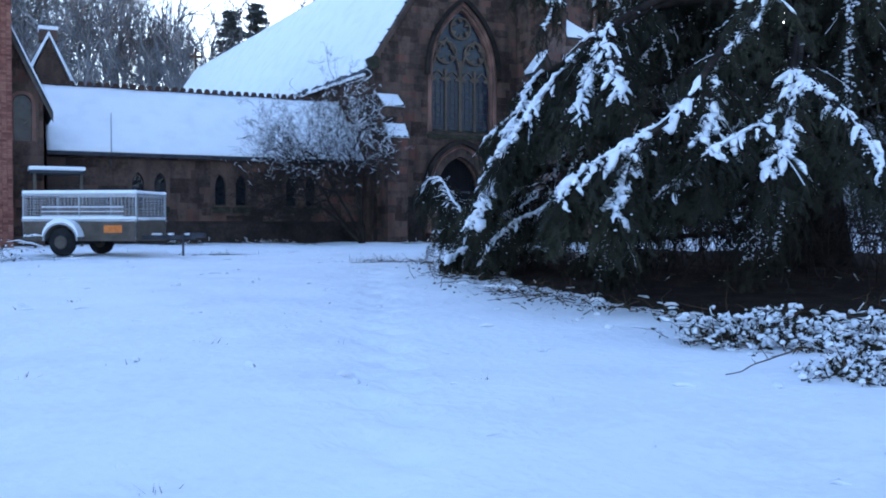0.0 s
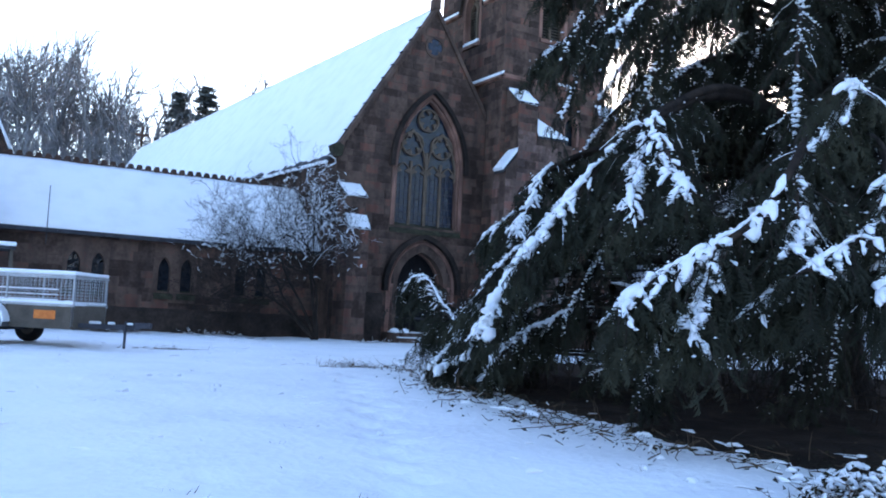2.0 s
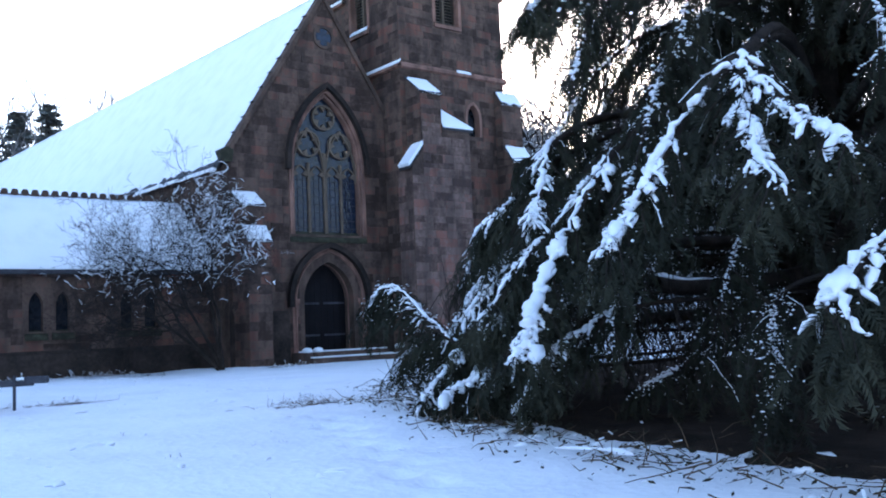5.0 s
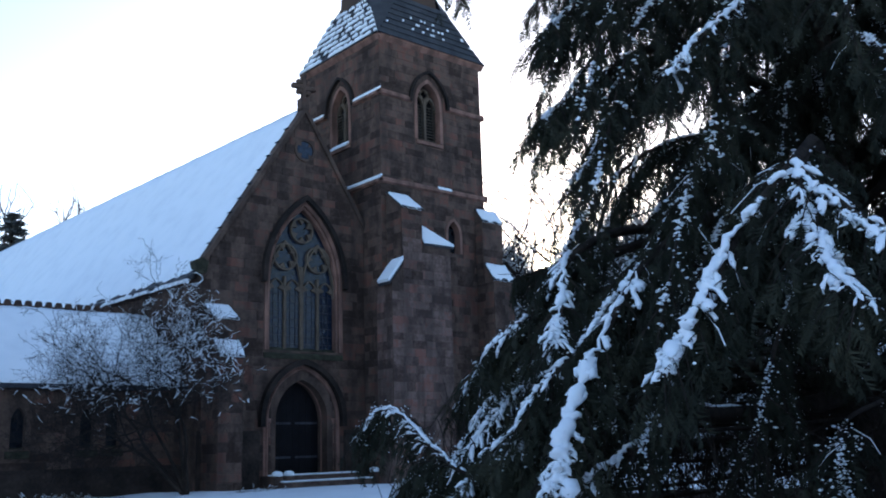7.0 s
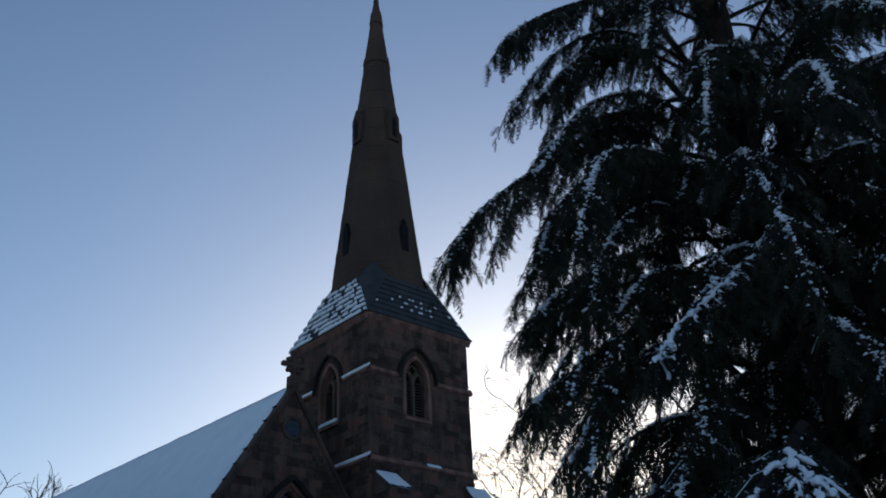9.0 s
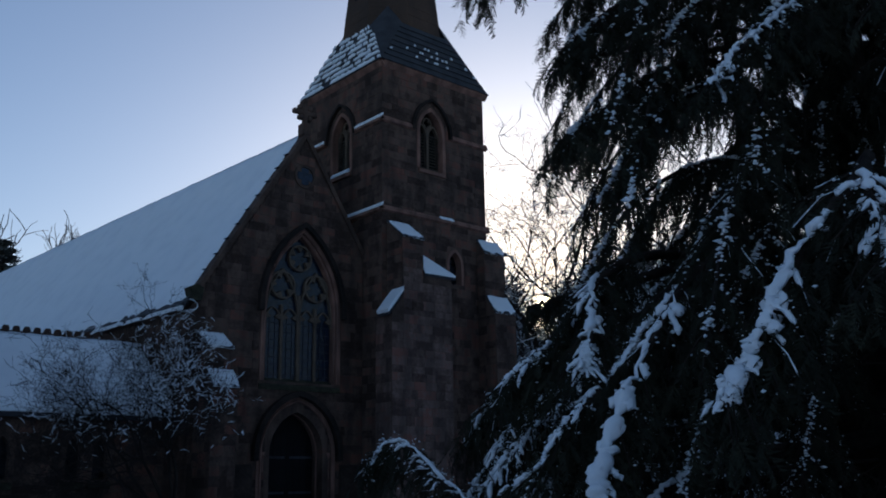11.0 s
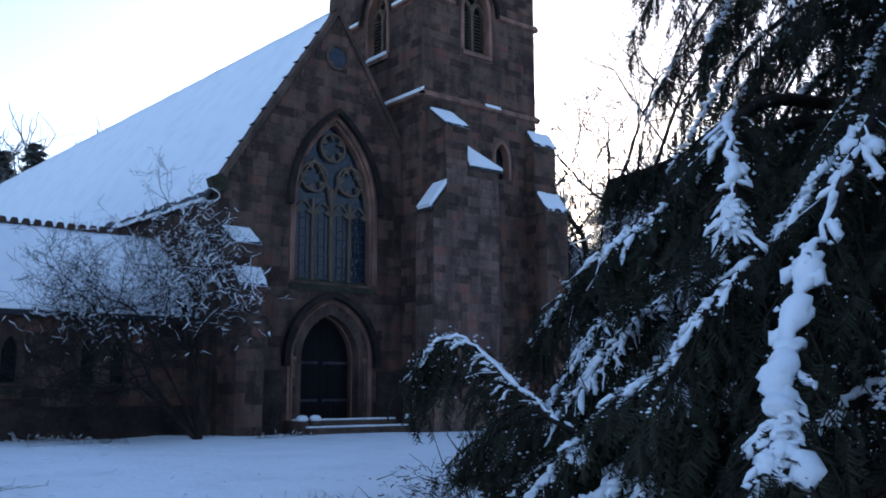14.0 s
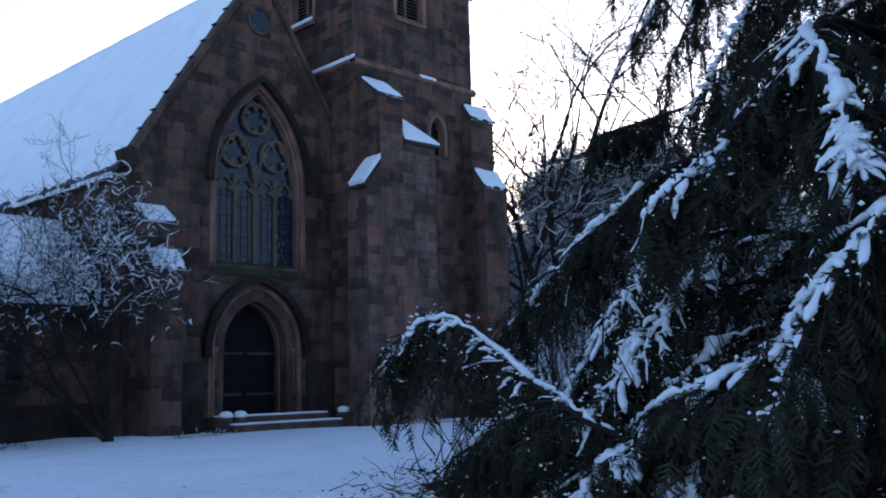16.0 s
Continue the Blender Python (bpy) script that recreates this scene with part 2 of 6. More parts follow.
def add_strip(bm, inner, outer, d0, d1, to3):
    """A solid band between two lines of the same length."""
    rows = []
    for (u, v), (p, q) in zip(inner, outer):
        rows.append([bm.verts.new(to3(u, v, d0)), bm.verts.new(to3(p, q, d0)), bm.verts.new(to3(p, q, d1)), bm.verts.new(to3(u, v, d1))])
    for a, b in zip(rows, rows[1:]):
        for i in range(4):
            j = (i + 1) % 4
            bm.faces.new((a[i], a[j], b[j], b[i]))
    bm.faces.new(rows[0])
    bm.faces.new(rows[-1][::-1])


def arch_band(name, a, sill, spring, apex, width, d0, d1, to3, mat, parent, label="", u0=0.0):
    bm = bmesh.new()
    r = arch_radius(a, apex - spring)
    peak = spring + math.sqrt((r + width) ** 2 - (r - a) ** 2)
    inner = [(u + u0, v) for u, v in arch_line(a, sill, spring, apex)]
    outer = [(u + u0, v) for u, v in arch_line(a + width, sill, spring, peak)]
    add_strip(bm, inner, outer, d0, d1, to3)
    return part(name, bm, mat, parent, label)


def arch_roll(name, a, sill, spring, apex, r, depth, to3, mat, parent, u0=0.0):
    """A round roll moulding that follows a pointed arch."""
    pts = [tuple(to3(u + u0, v, depth)) for u, v in arch_line(a, sill, spring, apex, 12)]
    V, F = tubes([(pts, [r] * len(pts))], 8)
    return array_mesh(name, V, F, mat, parent, smooth=True)


def arch_fill(name, a, sill, spring, apex, d0, d1, to3, mat, parent, label="", u0=0.0):
    return prism(name, [(u + u0, v) for u, v in arch_line(a, sill, spring, apex)][::-1], d0, d1, to3, mat, parent, label)


def wall(name, u0, u1, base, top, holes, thick, to3, mat, parent, label=""):
    """A thick wall in columns; top(u) is its upper edge and holes are (middle, half, sill, spring, apex)."""
    cuts = {u0, u1}
    for c, a, sill, spring, apex in holes:
        cuts |= {c + a * math.sin(i / 12 * math.pi / 2) * s for i in range(13) for s in (-1, 1)}
    n = int((u1 - u0) / 0.4) + 1
    cuts |= {u0 + (u1 - u0) * i / n for i in range(n + 1)}
    cuts |= {0.0} if u0 < 0 < u1 else set()
    us = sorted(c for c in cuts if u0 - 1e-6 <= c <= u1 + 1e-6)
    bm = bmesh.new()
    for p, q in zip(us, us[1:]):
        if q - p < 1e-4:
            continue
        mid = (p + q) / 2
        spans = [(base, base, None)]
        lows = [(base, base)]
        highs = []
        for c, a, sill, spring, apex in sorted((h for h in holes if abs(mid - h[0]) < h[1]), key=lambda h: h[2]):
            highs.append((sill, sill))
            lows.append((arch_top(p - c, a, spring, apex), arch_top(q - c, a, spring, apex)))
        highs.append((top(p), top(q)))
        for (lp, lq), (hp, hq) in zip(lows, highs):
            if hp - lp > 0.005 or hq - lq > 0.005:
                add_prism(bm, [(p, lp), (q, lq), (q, max(hq, lq + 0.001)), (p, max(hp, lp + 0.001))], 0, -thick, to3)
    return part(name, bm, mat, parent, label)


BLOCKS = {}
STONES = {"old": (M_BLOCK, M_BLOCKS), "pink": (M_PIER, M_PIERS)}


def block_mesh(stone):
    """One rough stone with chamfered face edges, of unit size, its back open."""
    if stone not in BLOCKS:
        c = 0.5
        i = 0.47
        v = [(-c, 0, -c), (c, 0, -c), (c, 0, c), (-c, 0, c), (-c, 0.7, -c), (c, 0.7, -c), (c, 0.7, c), (-c, 0.7, c), (-i, 1, -0.44), (i, 1, -0.44), (i, 1, 0.44), (-i, 1, 0.44)]
        f = []
        for k in range(4):
            j = (k + 1) % 4
            f += [(k, j, 4 + j, 4 + k), (4 + k, 4 + j, 8 + j, 8 + k)]
        f.append((8, 9, 10, 11))
        me = bpy.data.meshes.new("stone_block")
        me.from_pydata(v, [], [tuple(reversed(q)) for q in f])
        me.materials.append(STONES[stone][0])
        BLOCKS[stone] = me
    return BLOCKS[stone]


PENDING = []


def ashlar(parent, to3, u0, u1, v0, v1, ok, seed, limit=300, course=(0.24, 0.36), length=(0.35, 1.0), stone="old"):
    """Plans the courses of squared stones on a wall; ok(u, v) says where there is wall."""
    PENDING.append((parent, to3, u0, u1, v0, v1, ok, seed, limit, course, length, stone))


def lay_stones():
    for parent, to3, u0, u1, v0, v1, ok, seed, limit, course, length, stone in PENDING:
        rng = random.Random(seed)
        spots = []
        v = v0
        while v < v1 - 0.1:
            h = min(rng.uniform(*course), v1 - v)
            step = 0.05
            n = int((u1 - u0) / step)
            runs, run = [], None
            for i in range(n + 1):
                u = u0 + i * step
                good = ok(u, v + 0.01) and ok(u, v + h - 0.01)
                if good and run is None:
                    run = u
                if (not good or i == n) and run is not None:
                    runs.append((run, u if good else u - step))
                    run = None
            for a, b in runs:
                u = a
                while u < b - 0.08:
                    w = rng.uniform(*length)
                    if b - (u + w) < 0.22:
                        w = b - u
                    w = min(w, b - u)
                    spots.append((u + w / 2, v + h / 2, w - 0.008, h - 0.008, rng.uniform(0.006, 0.022)))
                    u += w
            v += h
        o = to3(0, 0, 0)
        ux = (to3(1, 0, 0) - o)
        out = (to3(0, 0, 1) - o)
        rot = Matrix((ux, out, Vector((0, 0, 1)))).transposed().to_4x4()
        rest_v, rest_f = [], []
        tmpl = block_mesh(stone)
        tv = np.array([x.co[:] for x in tmpl.vertices])
        tf = [tuple(p.vertices) for p in tmpl.polygons]
        R = np.array(rot.to_3x3())
        for k, (u, vv, w, h, d) in enumerate(spots):
            if k < limit:
                ob = new("stone_block", tmpl)
                ob.parent = parent
                ob.matrix_basis = Matrix.Translation(to3(u, vv, 0)) @ rot @ Matrix.Diagonal((w, d, h, 1))
            else:
                base = len(rest_v)
                rest_v += [tuple(r) for r in (tv * (w, d, h)) @ R.T + np.array(to3(u, vv, 0))]
                rest_f += [tuple(base + i for i in f) for f in tf]
        if rest_v:
            ob = link_mesh("stonework", rest_v, rest_f, STONES[stone][1], parent)
            ob["kind"] = "stuff"


def lump_strip(paths, rng_seed, flat=0.7, sides=6, gap=0.35, soft=2):
    """Snow lying along lines: (points, width). Lumpy tubes as vertex and face arrays."""
    rng = np.random.default_rng(rng_seed)
    V, F, base = [], [], 0
    for pts, width in paths:
        pts = np.asarray(pts, float)
        n = len(pts)
        if n < 2:
            continue
        t = np.gradient(pts, axis=0)
        t /= np.linalg.norm(t, axis=1)[:, None] + 1e-9
        side = np.cross(t, (0, 0, 1.0))
        side /= np.linalg.norm(side, axis=1)[:, None] + 1e-9
        up = np.cross(side, t)
        w = np.full(n, width) * np.clip(rng.normal(1.0, gap, n), 0.25, 1.8)
        for _ in range(soft if n > 12 else 1):
            w = (w + np.roll(w, 1) + np.roll(w, -1)) / 3
        w[0], w[-1] = w[0] * 0.3, w[-1] * 0.3
        a = np.linspace(0, 2 * np.pi, sides, endpoint=False)
        ring = pts[:, None, :] + side[:, None, :] * (np.cos(a)[None, :, None] * w[:, None, None]) + up[:, None, :] * ((np.sin(a) * flat + 0.25)[None, :, None] * w[:, None, None])
        ring += rng.normal(0, 0.13, ring.shape) * w[:, None, None]
        V.append(ring.reshape(-1, 3))
        i = np.arange(n - 1)[:, None] * sides
        j = np.arange(sides)[None, :]
        k = (j + 1) % sides
        F.append(np.stack([i + j, i + k, i + sides + k, i + sides + j], -1).reshape(-1, 4) + base)
        base += n * sides
    return np.concatenate(V), np.concatenate(F)


def snow_blobs(at, size, seed):
    """Small uneven lumps of snow, one at each place."""
    rng = np.random.default_rng(seed)
    at, size = np.asarray(at, float), np.asarray(size, float)
    n = len(at)
    unit = np.array([(1, 0, 0), (0, 1, 0), (-1, 0, 0), (0, -1, 0), (0, 0, 0.75), (0, 0, -0.55)], float)
    tri = np.array([(0, 1, 4), (1, 2, 4), (2, 3, 4), (3, 0, 4), (1, 0, 5), (2, 1, 5), (3, 2, 5), (0, 3, 5)])
    a = rng.uniform(0, 2 * np.pi, n)
    ca, sa = np.cos(a)[:, None], np.sin(a)[:, None]
    long = rng.uniform(0.8, 1.9, n)[:, None]
    x, y = unit[None, :, 0] * long, unit[None, :, 1] + np.zeros((n, 6))
    v = np.stack([x * ca - y * sa, x * sa + y * ca, unit[None, :, 2] + np.zeros((n, 6))], -1)
    v = v * rng.uniform(0.7, 1.25, v.shape) * size[:, None, None] + at[:, None, :]
    return v.reshape(-1, 3), (tri[None] + (np.arange(n) * 6)[:, None, None]).reshape(-1, 3)


def curve_through(pts, n=24):
    """A smooth line through a few points."""
    p = [Vector(q) for q in pts]
    p = [p[0] * 2 - p[1]] + p + [p[-1] * 2 - p[-2]]
    out = []
    m = len(p) - 3
    for i in range(n + 1):
        s = i / n * m
        k = min(int(s), m - 1)
        t = s - k
        a, b, c, d = p[k:k + 4]
        out.append(0.5 * ((2 * b) + (c - a) * t + (2 * a - 5 * b + 4 * c - d) * t * t + (3 * b - a - 3 * c + d) * t ** 3))
    return np.array([tuple(v) for v in out])


def tubes(lines, sides=6):
    """Tapered limbs: (points, radius at each point)."""
    V, F, base = [], [], 0
    for pts, rad in lines:
        pts, rad = np.asarray(pts, float), np.asarray(rad, float)
        n = len(pts)
        t = np.gradient(pts, axis=0)
        t /= np.linalg.norm(t, axis=1)[:, None] + 1e-9
        ref = np.where(np.abs(t[:, 2:3]) > 0.9, np.array([[1.0, 0, 0]]), np.array([[0, 0, 1.0]]))
        s = np.cross(t, ref)
        s /= np.linalg.norm(s, axis=1)[:, None] + 1e-9
        u = np.cross(s, t)
        a = np.linspace(0, 2 * np.pi, sides, endpoint=False)
        ring = pts[:, None, :] + (s[:, None, :] * np.cos(a)[None, :, None] + u[:, None, :] * np.sin(a)[None, :, None]) * rad[:, None, None]
        V.append(ring.reshape(-1, 3))
        i = np.arange(n - 1)[:, None] * sides
        j = np.arange(sides)[None, :]
        k = (j + 1) % sides
        F.append(np.stack([i + j, i + k, i + sides + k, i + sides + j], -1).reshape(-1, 4) + base)
        base += n * sides
    return np.concatenate(V), np.concatenate(F)


# ---- ground ----
def smooth(t):
    t = np.clip(t, 0, 1)
    return t * t * (3 - 2 * t)


def ground_height(x, y):
    """Lie of the land: it falls away from the church front, and a wooded hill stands behind."""
    x, y = np.asarray(x, float), np.asarray(y, float)
    z = -0.5 * smooth((-8 - y) / 28.0)
    far = np.hypot(x + 5, y + 15)
    z = z + 20 * smooth((far - 40) / 85.0)
    z = z + 0.035 * np.sin(x * 0.9 + 0.6 * y) * np.sin(0.7 * y - 0.4 * x) + 0.02 * np.sin(2.3 * x + 1.1) * np.sin(1.9 * y)
    return z


def axis_steps(lo, a, b, hi, fine, coarse):
    left = [a - coarse * (1.35 ** i - 1) / 0.35 for i in range(1, 40)]
    right = [b + coarse * (1.35 ** i - 1) / 0.35 for i in range(1, 40)]
    return np.array(sorted([v for v in left if v > lo] + [lo]) + list(np.arange(a, b, fine)) + [v for v in right if v < hi] + [hi])


def build_ground():
    xs = axis_steps(-1500, -28, -4, 1500, 0.10, 0.16)
    ys = axis_steps(-1500, -40, 0, 1500, 0.10, 0.16)
    gx, gy = np.meshgrid(xs, ys, indexing="ij")
    gz = ground_height(gx, gy)
    rng = np.random.default_rng(7)
    # footprints and hollows
    near = (gx > -30) & (gx < 12) & (gy > -42) & (gy < 4)
    gz = gz + np.where(near, rng.normal(0, 0.006, gz.shape), 0)
    marks = [(rng.uniform(-27, -9), rng.uniform(-38, -4), rng.uniform(0.10, 0.2), rng.uniform(-0.05, 0.03)) for _ in range(260)]
    for s in range(34):
        f = s / 33
        marks.append((-17.4 + 6.2 * f + 0.13 * (-1) ** s, -33.5 + 15.5 * f, 0.13, -0.12))
    for mx, my, r, d in marks:
        i0, i1 = np.searchsorted(xs, (mx - 3 * r, mx + 3 * r))
        j0, j1 = np.searchsorted(ys, (my - 3 * r, my + 3 * r))
        sub = np.hypot(gx[i0:i1, j0:j1] - mx, gy[i0:i1, j0:j1] - my)
        gz[i0:i1, j0:j1] += d * np.exp(-(sub / r) ** 2)
    nx, ny = gx.shape
    idx = np.arange(nx * ny).reshape(nx, ny)
    f = np.stack([idx[:-1, :-1], idx[1:, :-1], idx[1:, 1:], idx[:-1, 1:]], -1).reshape(-1, 4)
    ob = array_mesh("ground", np.stack([gx, gy, gz], -1).reshape(-1, 3), f, M_SNOWG, smooth=True)
    tagged(ob, "snow-covered lawn with footprints and small tufts", "ground", kind="structure")


build_ground()


# ---- church ----
NAVE_HALF, EAVE, RIDGE, NAVE_LEN = 4.14, 7.5, 14.0, 45.8
PITCH = (RIDGE - EAVE) / NAVE_HALF
SKEW = -2.34 / 45.8
T0, T1, TF, TB = 2.73, 8.18, -1.17, 4.28
T_EAVE = 17.45
church = thing("church", "red sandstone church with snowy nave roof, tower and stone spire", "church")
FRONT = plane_map((0, 0, 0), (1, 0, 0))
WIN = (0.0, 1.52, 4.75, 7.30, 10.22)
DOOR = (-0.08, 1.08, 0.42, 2.3, 3.72)
ROSE = (0.0, 12.38, 0.34)


def gable_top(u):
    return RIDGE - abs(u) * PITCH


def build_front():
    w = wall("gable_wall", -NAVE_HALF, T0, -0.6, gable_top, [WIN, DOOR], 0.9, FRONT, M_STONE, church)

    def ok(u, v):
        if v > gable_top(u) - 0.12:
            return False
        for c, a, sill, spring, apex in (WIN, DOOR):
            if abs(u - c) < a + 0.16 and sill - 0.1 < v < arch_top((u - c) * a / (a + 0.16), a, spring, apex) + 0.22:
                return False
        return math.hypot(u, v - ROSE[1]) > ROSE[2] + 0.1 and not (u < -2.9 and v < 6.6)

    ashlar(w, FRONT, -NAVE_HALF + 0.04, T0 - 0.02, 0.0, RIDGE - 0.2, ok, 3)
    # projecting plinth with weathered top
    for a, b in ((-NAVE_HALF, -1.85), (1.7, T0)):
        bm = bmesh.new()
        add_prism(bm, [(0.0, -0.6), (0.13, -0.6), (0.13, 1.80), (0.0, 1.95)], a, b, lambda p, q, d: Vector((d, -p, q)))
        part("plinth", bm, M_PLINTH, church, "dark stone plinth")
    # raking copings with kneelers
    for s, name in ((-1, "coping"), (1, "coping")):
        end = NAVE_HALF + 0.12 if s < 0 else T0
        bm = bmesh.new()
        poly = [(s * 0.0, RIDGE + 0.16), (s * end, gable_top(end) + 0.16), (s * end, gable_top(end) - 0.12), (0.0, RIDGE - 0.12)]
        add_prism(bm, poly, 0.10, -0.5, FRONT)
        part(name, bm, M_STONE, church)
    bm = bmesh.new()
    add_prism(bm, [(-NAVE_HALF - 0.10, EAVE - 0.30), (-NAVE_HALF + 0.18, EAVE - 0.26), (-NAVE_HALF + 0.24, EAVE + 0.16), (-NAVE_HALF - 0.02, EAVE + 0.26), (-NAVE_HALF - 0.24, EAVE + 0.14)], 0.13, -0.35, FRONT)
    part("kneeler_stone", bm, M_MOSS, church, "mossy green kneeler stone at the eaves")
    # cross finial at the apex
    bm = bmesh.new()
    add_box(bm, (-0.17, -0.12, RIDGE), (0.17, 0.3, RIDGE + 0.5), bevel=0.04)
    add_box(bm, (-0.09, 0.0, RIDGE + 0.5), (0.09, 0.18, RIDGE + 1.35), bevel=0.03)
    add_box(bm, (-0.42, 0.01, RIDGE + 0.85), (0.42, 0.17, RIDGE + 1.05), bevel=0.03)
    for x, z in ((-0.42, 0.95), (0.42, 0.95), (0, 1.42), (-0.2, 1.15), (0.2, 1.15), (-0.2, 0.74), (0.2, 0.74)):
        add_box(bm, (x - 0.1, -0.02, RIDGE + z - 0.1), (x + 0.1, 0.2, RIDGE + z + 0.1), bevel=0.04)
    part("finial_cross", bm, M_STONE, church, "weathered stone cross finial")


def tracery_ring(name, u, v, r, d0, d1, to3, mat, parent, w=0.07, foils=4):
    """A round moulding, with cusps between its foils as pieces of their own."""
    n = 20
    turn = [2 * math.pi * i / n for i in range(n + 1)]
    bm = bmesh.new()
    add_strip(bm, [(u + (r - w) * math.cos(t), v + (r - w) * math.sin(t)) for t in turn], [(u + r * math.cos(t), v + r * math.sin(t)) for t in turn], d0, d1, to3)
    part(name, bm, mat, parent)
    for k in range(foils):
        a = 2 * math.pi * (k + 0.5) / foils
        tip = [(u + q * math.cos(a + da), v + q * math.sin(a + da)) for da, q in ((-0.30, r - w), (0.0, r * 0.46), (0.30, r - w))]
        prism("cusp", tip, d0 - 0.02, d1 + 0.02, to3, mat, parent)


def build_great_window():
    c, a, sill, spring, apex = WIN
    win = tagged(new("window"), "tall four-light pointed window with tracery and dark leaded glass")
    win.parent = church
    arch_band("outer_order", a - 0.02, sill, spring, apex - 0.02, 0.16, 0.05, -0.2, FRONT, M_DRESSED, win)
    arch_band("inner_order", a - 0.11, sill, spring, apex - 0.16, 0.10, -0.07, -0.6, FRONT, M_DRESSED, win)
    arch_roll("arch_roll", a + 0.02, sill, spring, apex + 0.03, 0.05, 0.03, FRONT, M_DRESSED, win)
    arch_roll("arch_roll", a - 0.07, sill, spring, apex - 0.10, 0.04, -0.06, FRONT, M_DRESSED, win)
    arch_band("hood_mould", a + 0.13, spring - 0.15, spring, apex + 0.16, 0.17, 0.24, -0.05, FRONT, M_HOOD, win, "hood mould, its shadow line put into the dark colour")
    bm = bmesh.new()
    add_prism(bm, [(0.05, sill - 0.3), (0.05, sill - 0.14), (-0.22, sill + 0.12), (-0.22, sill - 0.3)], c - a - 0.15, c + a + 0.15, lambda p, q, d: Vector((d, -p, q)))
    part("sill", bm, M_MOSS, win, "mossy sloping sill")
    half = a - 0.11
    bay = 2 * half / 4
    # mullions and light heads
    for i in (-1, 0, 1):
        w = 0.075 if i == 0 else 0.055
        box("mullion", (c + i * bay - w, 0.16, sill), (c + i * bay + w, 0.34, spring - 0.05 + (0.65 if i == 0 else 0.25)), M_PALE, win, bevel=0.02)
    for i in range(4):
        u = c - half + bay * (i + 0.5)
        arch_band("light_head", bay / 2 - 0.055, spring - 0.5, spring - 0.42, spring + 0.05, 0.05, -0.17, -0.32, FRONT, M_PALE, win, u0=u)
        for k in (-1, 1):
            bm = bmesh.new()
            add_prism(bm, [(u + k * (bay / 2 - 0.05), spring - 0.36), (u + k * 0.07, spring - 0.26), (u + k * (bay / 2 - 0.12), spring - 0.12)], -0.18, -0.30, FRONT)
            part("cusp", bm, M_PALE, win)
    for s in (-1, 1):
        arch_band("sub_arch", bay - 0.05, spring - 0.45, spring - 0.25, spring + 1.45, 0.06, -0.15, -0.33, FRONT, M_PALE, win, u0=c + s * bay)
    tracery_ring("tracery_circle", c - bay, spring + 0.92, 0.52, -0.14, -0.32, FRONT, M_PALE, win, foils=5)
    tracery_ring("tracery_circle", c + bay, spring + 0.92, 0.52, -0.14, -0.32, FRONT, M_PALE, win, foils=5)
    tracery_ring("tracery_circle", c, spring + 1.98, 0.50, -0.14, -0.32, FRONT, M_PALE, win, foils=6)
    # glass, one pane to a light, with lead bars
    for i in range(4):
        u = c - half + bay * (i + 0.5)
        arch_fill("pane", bay / 2 - 0.03, sill, spring - 0.42, spring + 0.05, -0.25, -0.26, FRONT, M_GLASS, win, u0=u)
        bm = bmesh.new()
        z = sill + 0.28
        while z < spring - 0.3:
            add_box(bm, (u - bay / 2 + 0.03, 0.225, z - 0.012), (u + bay / 2 - 0.03, 0.242, z + 0.012))
            z += 0.30
        for k in (-0.33, 0.33):
            add_box(bm, (u + k * bay * 0.5 - 0.008, 0.227, sill), (u + k * bay * 0.5 + 0.008, 0.240, spring - 0.2))
        part("glazing_bar", bm, M_LEAD, win)
    arch_fill("pane", half, spring - 0.42, spring + 0.01, apex - 0.16, -0.28, -0.29, FRONT, M_GLASS, win)


def build_small_rose():
    rose = tagged(new("window"), "small round foiled window high in the gable")
    rose.parent = church
    u, v, r = ROSE
    tracery_ring("round_frame", u, v, r + 0.12, 0.06, -0.2, FRONT, M_STONE, rose, w=0.1)
    bm = bmesh.new()
    add_prism(bm, [(u + r * math.cos(t * math.pi / 8), v + r * math.sin(t * math.pi / 8)) for t in range(16)], 0.036, 0.026, FRONT)
    part("pane", bm, M_GLASS, rose)


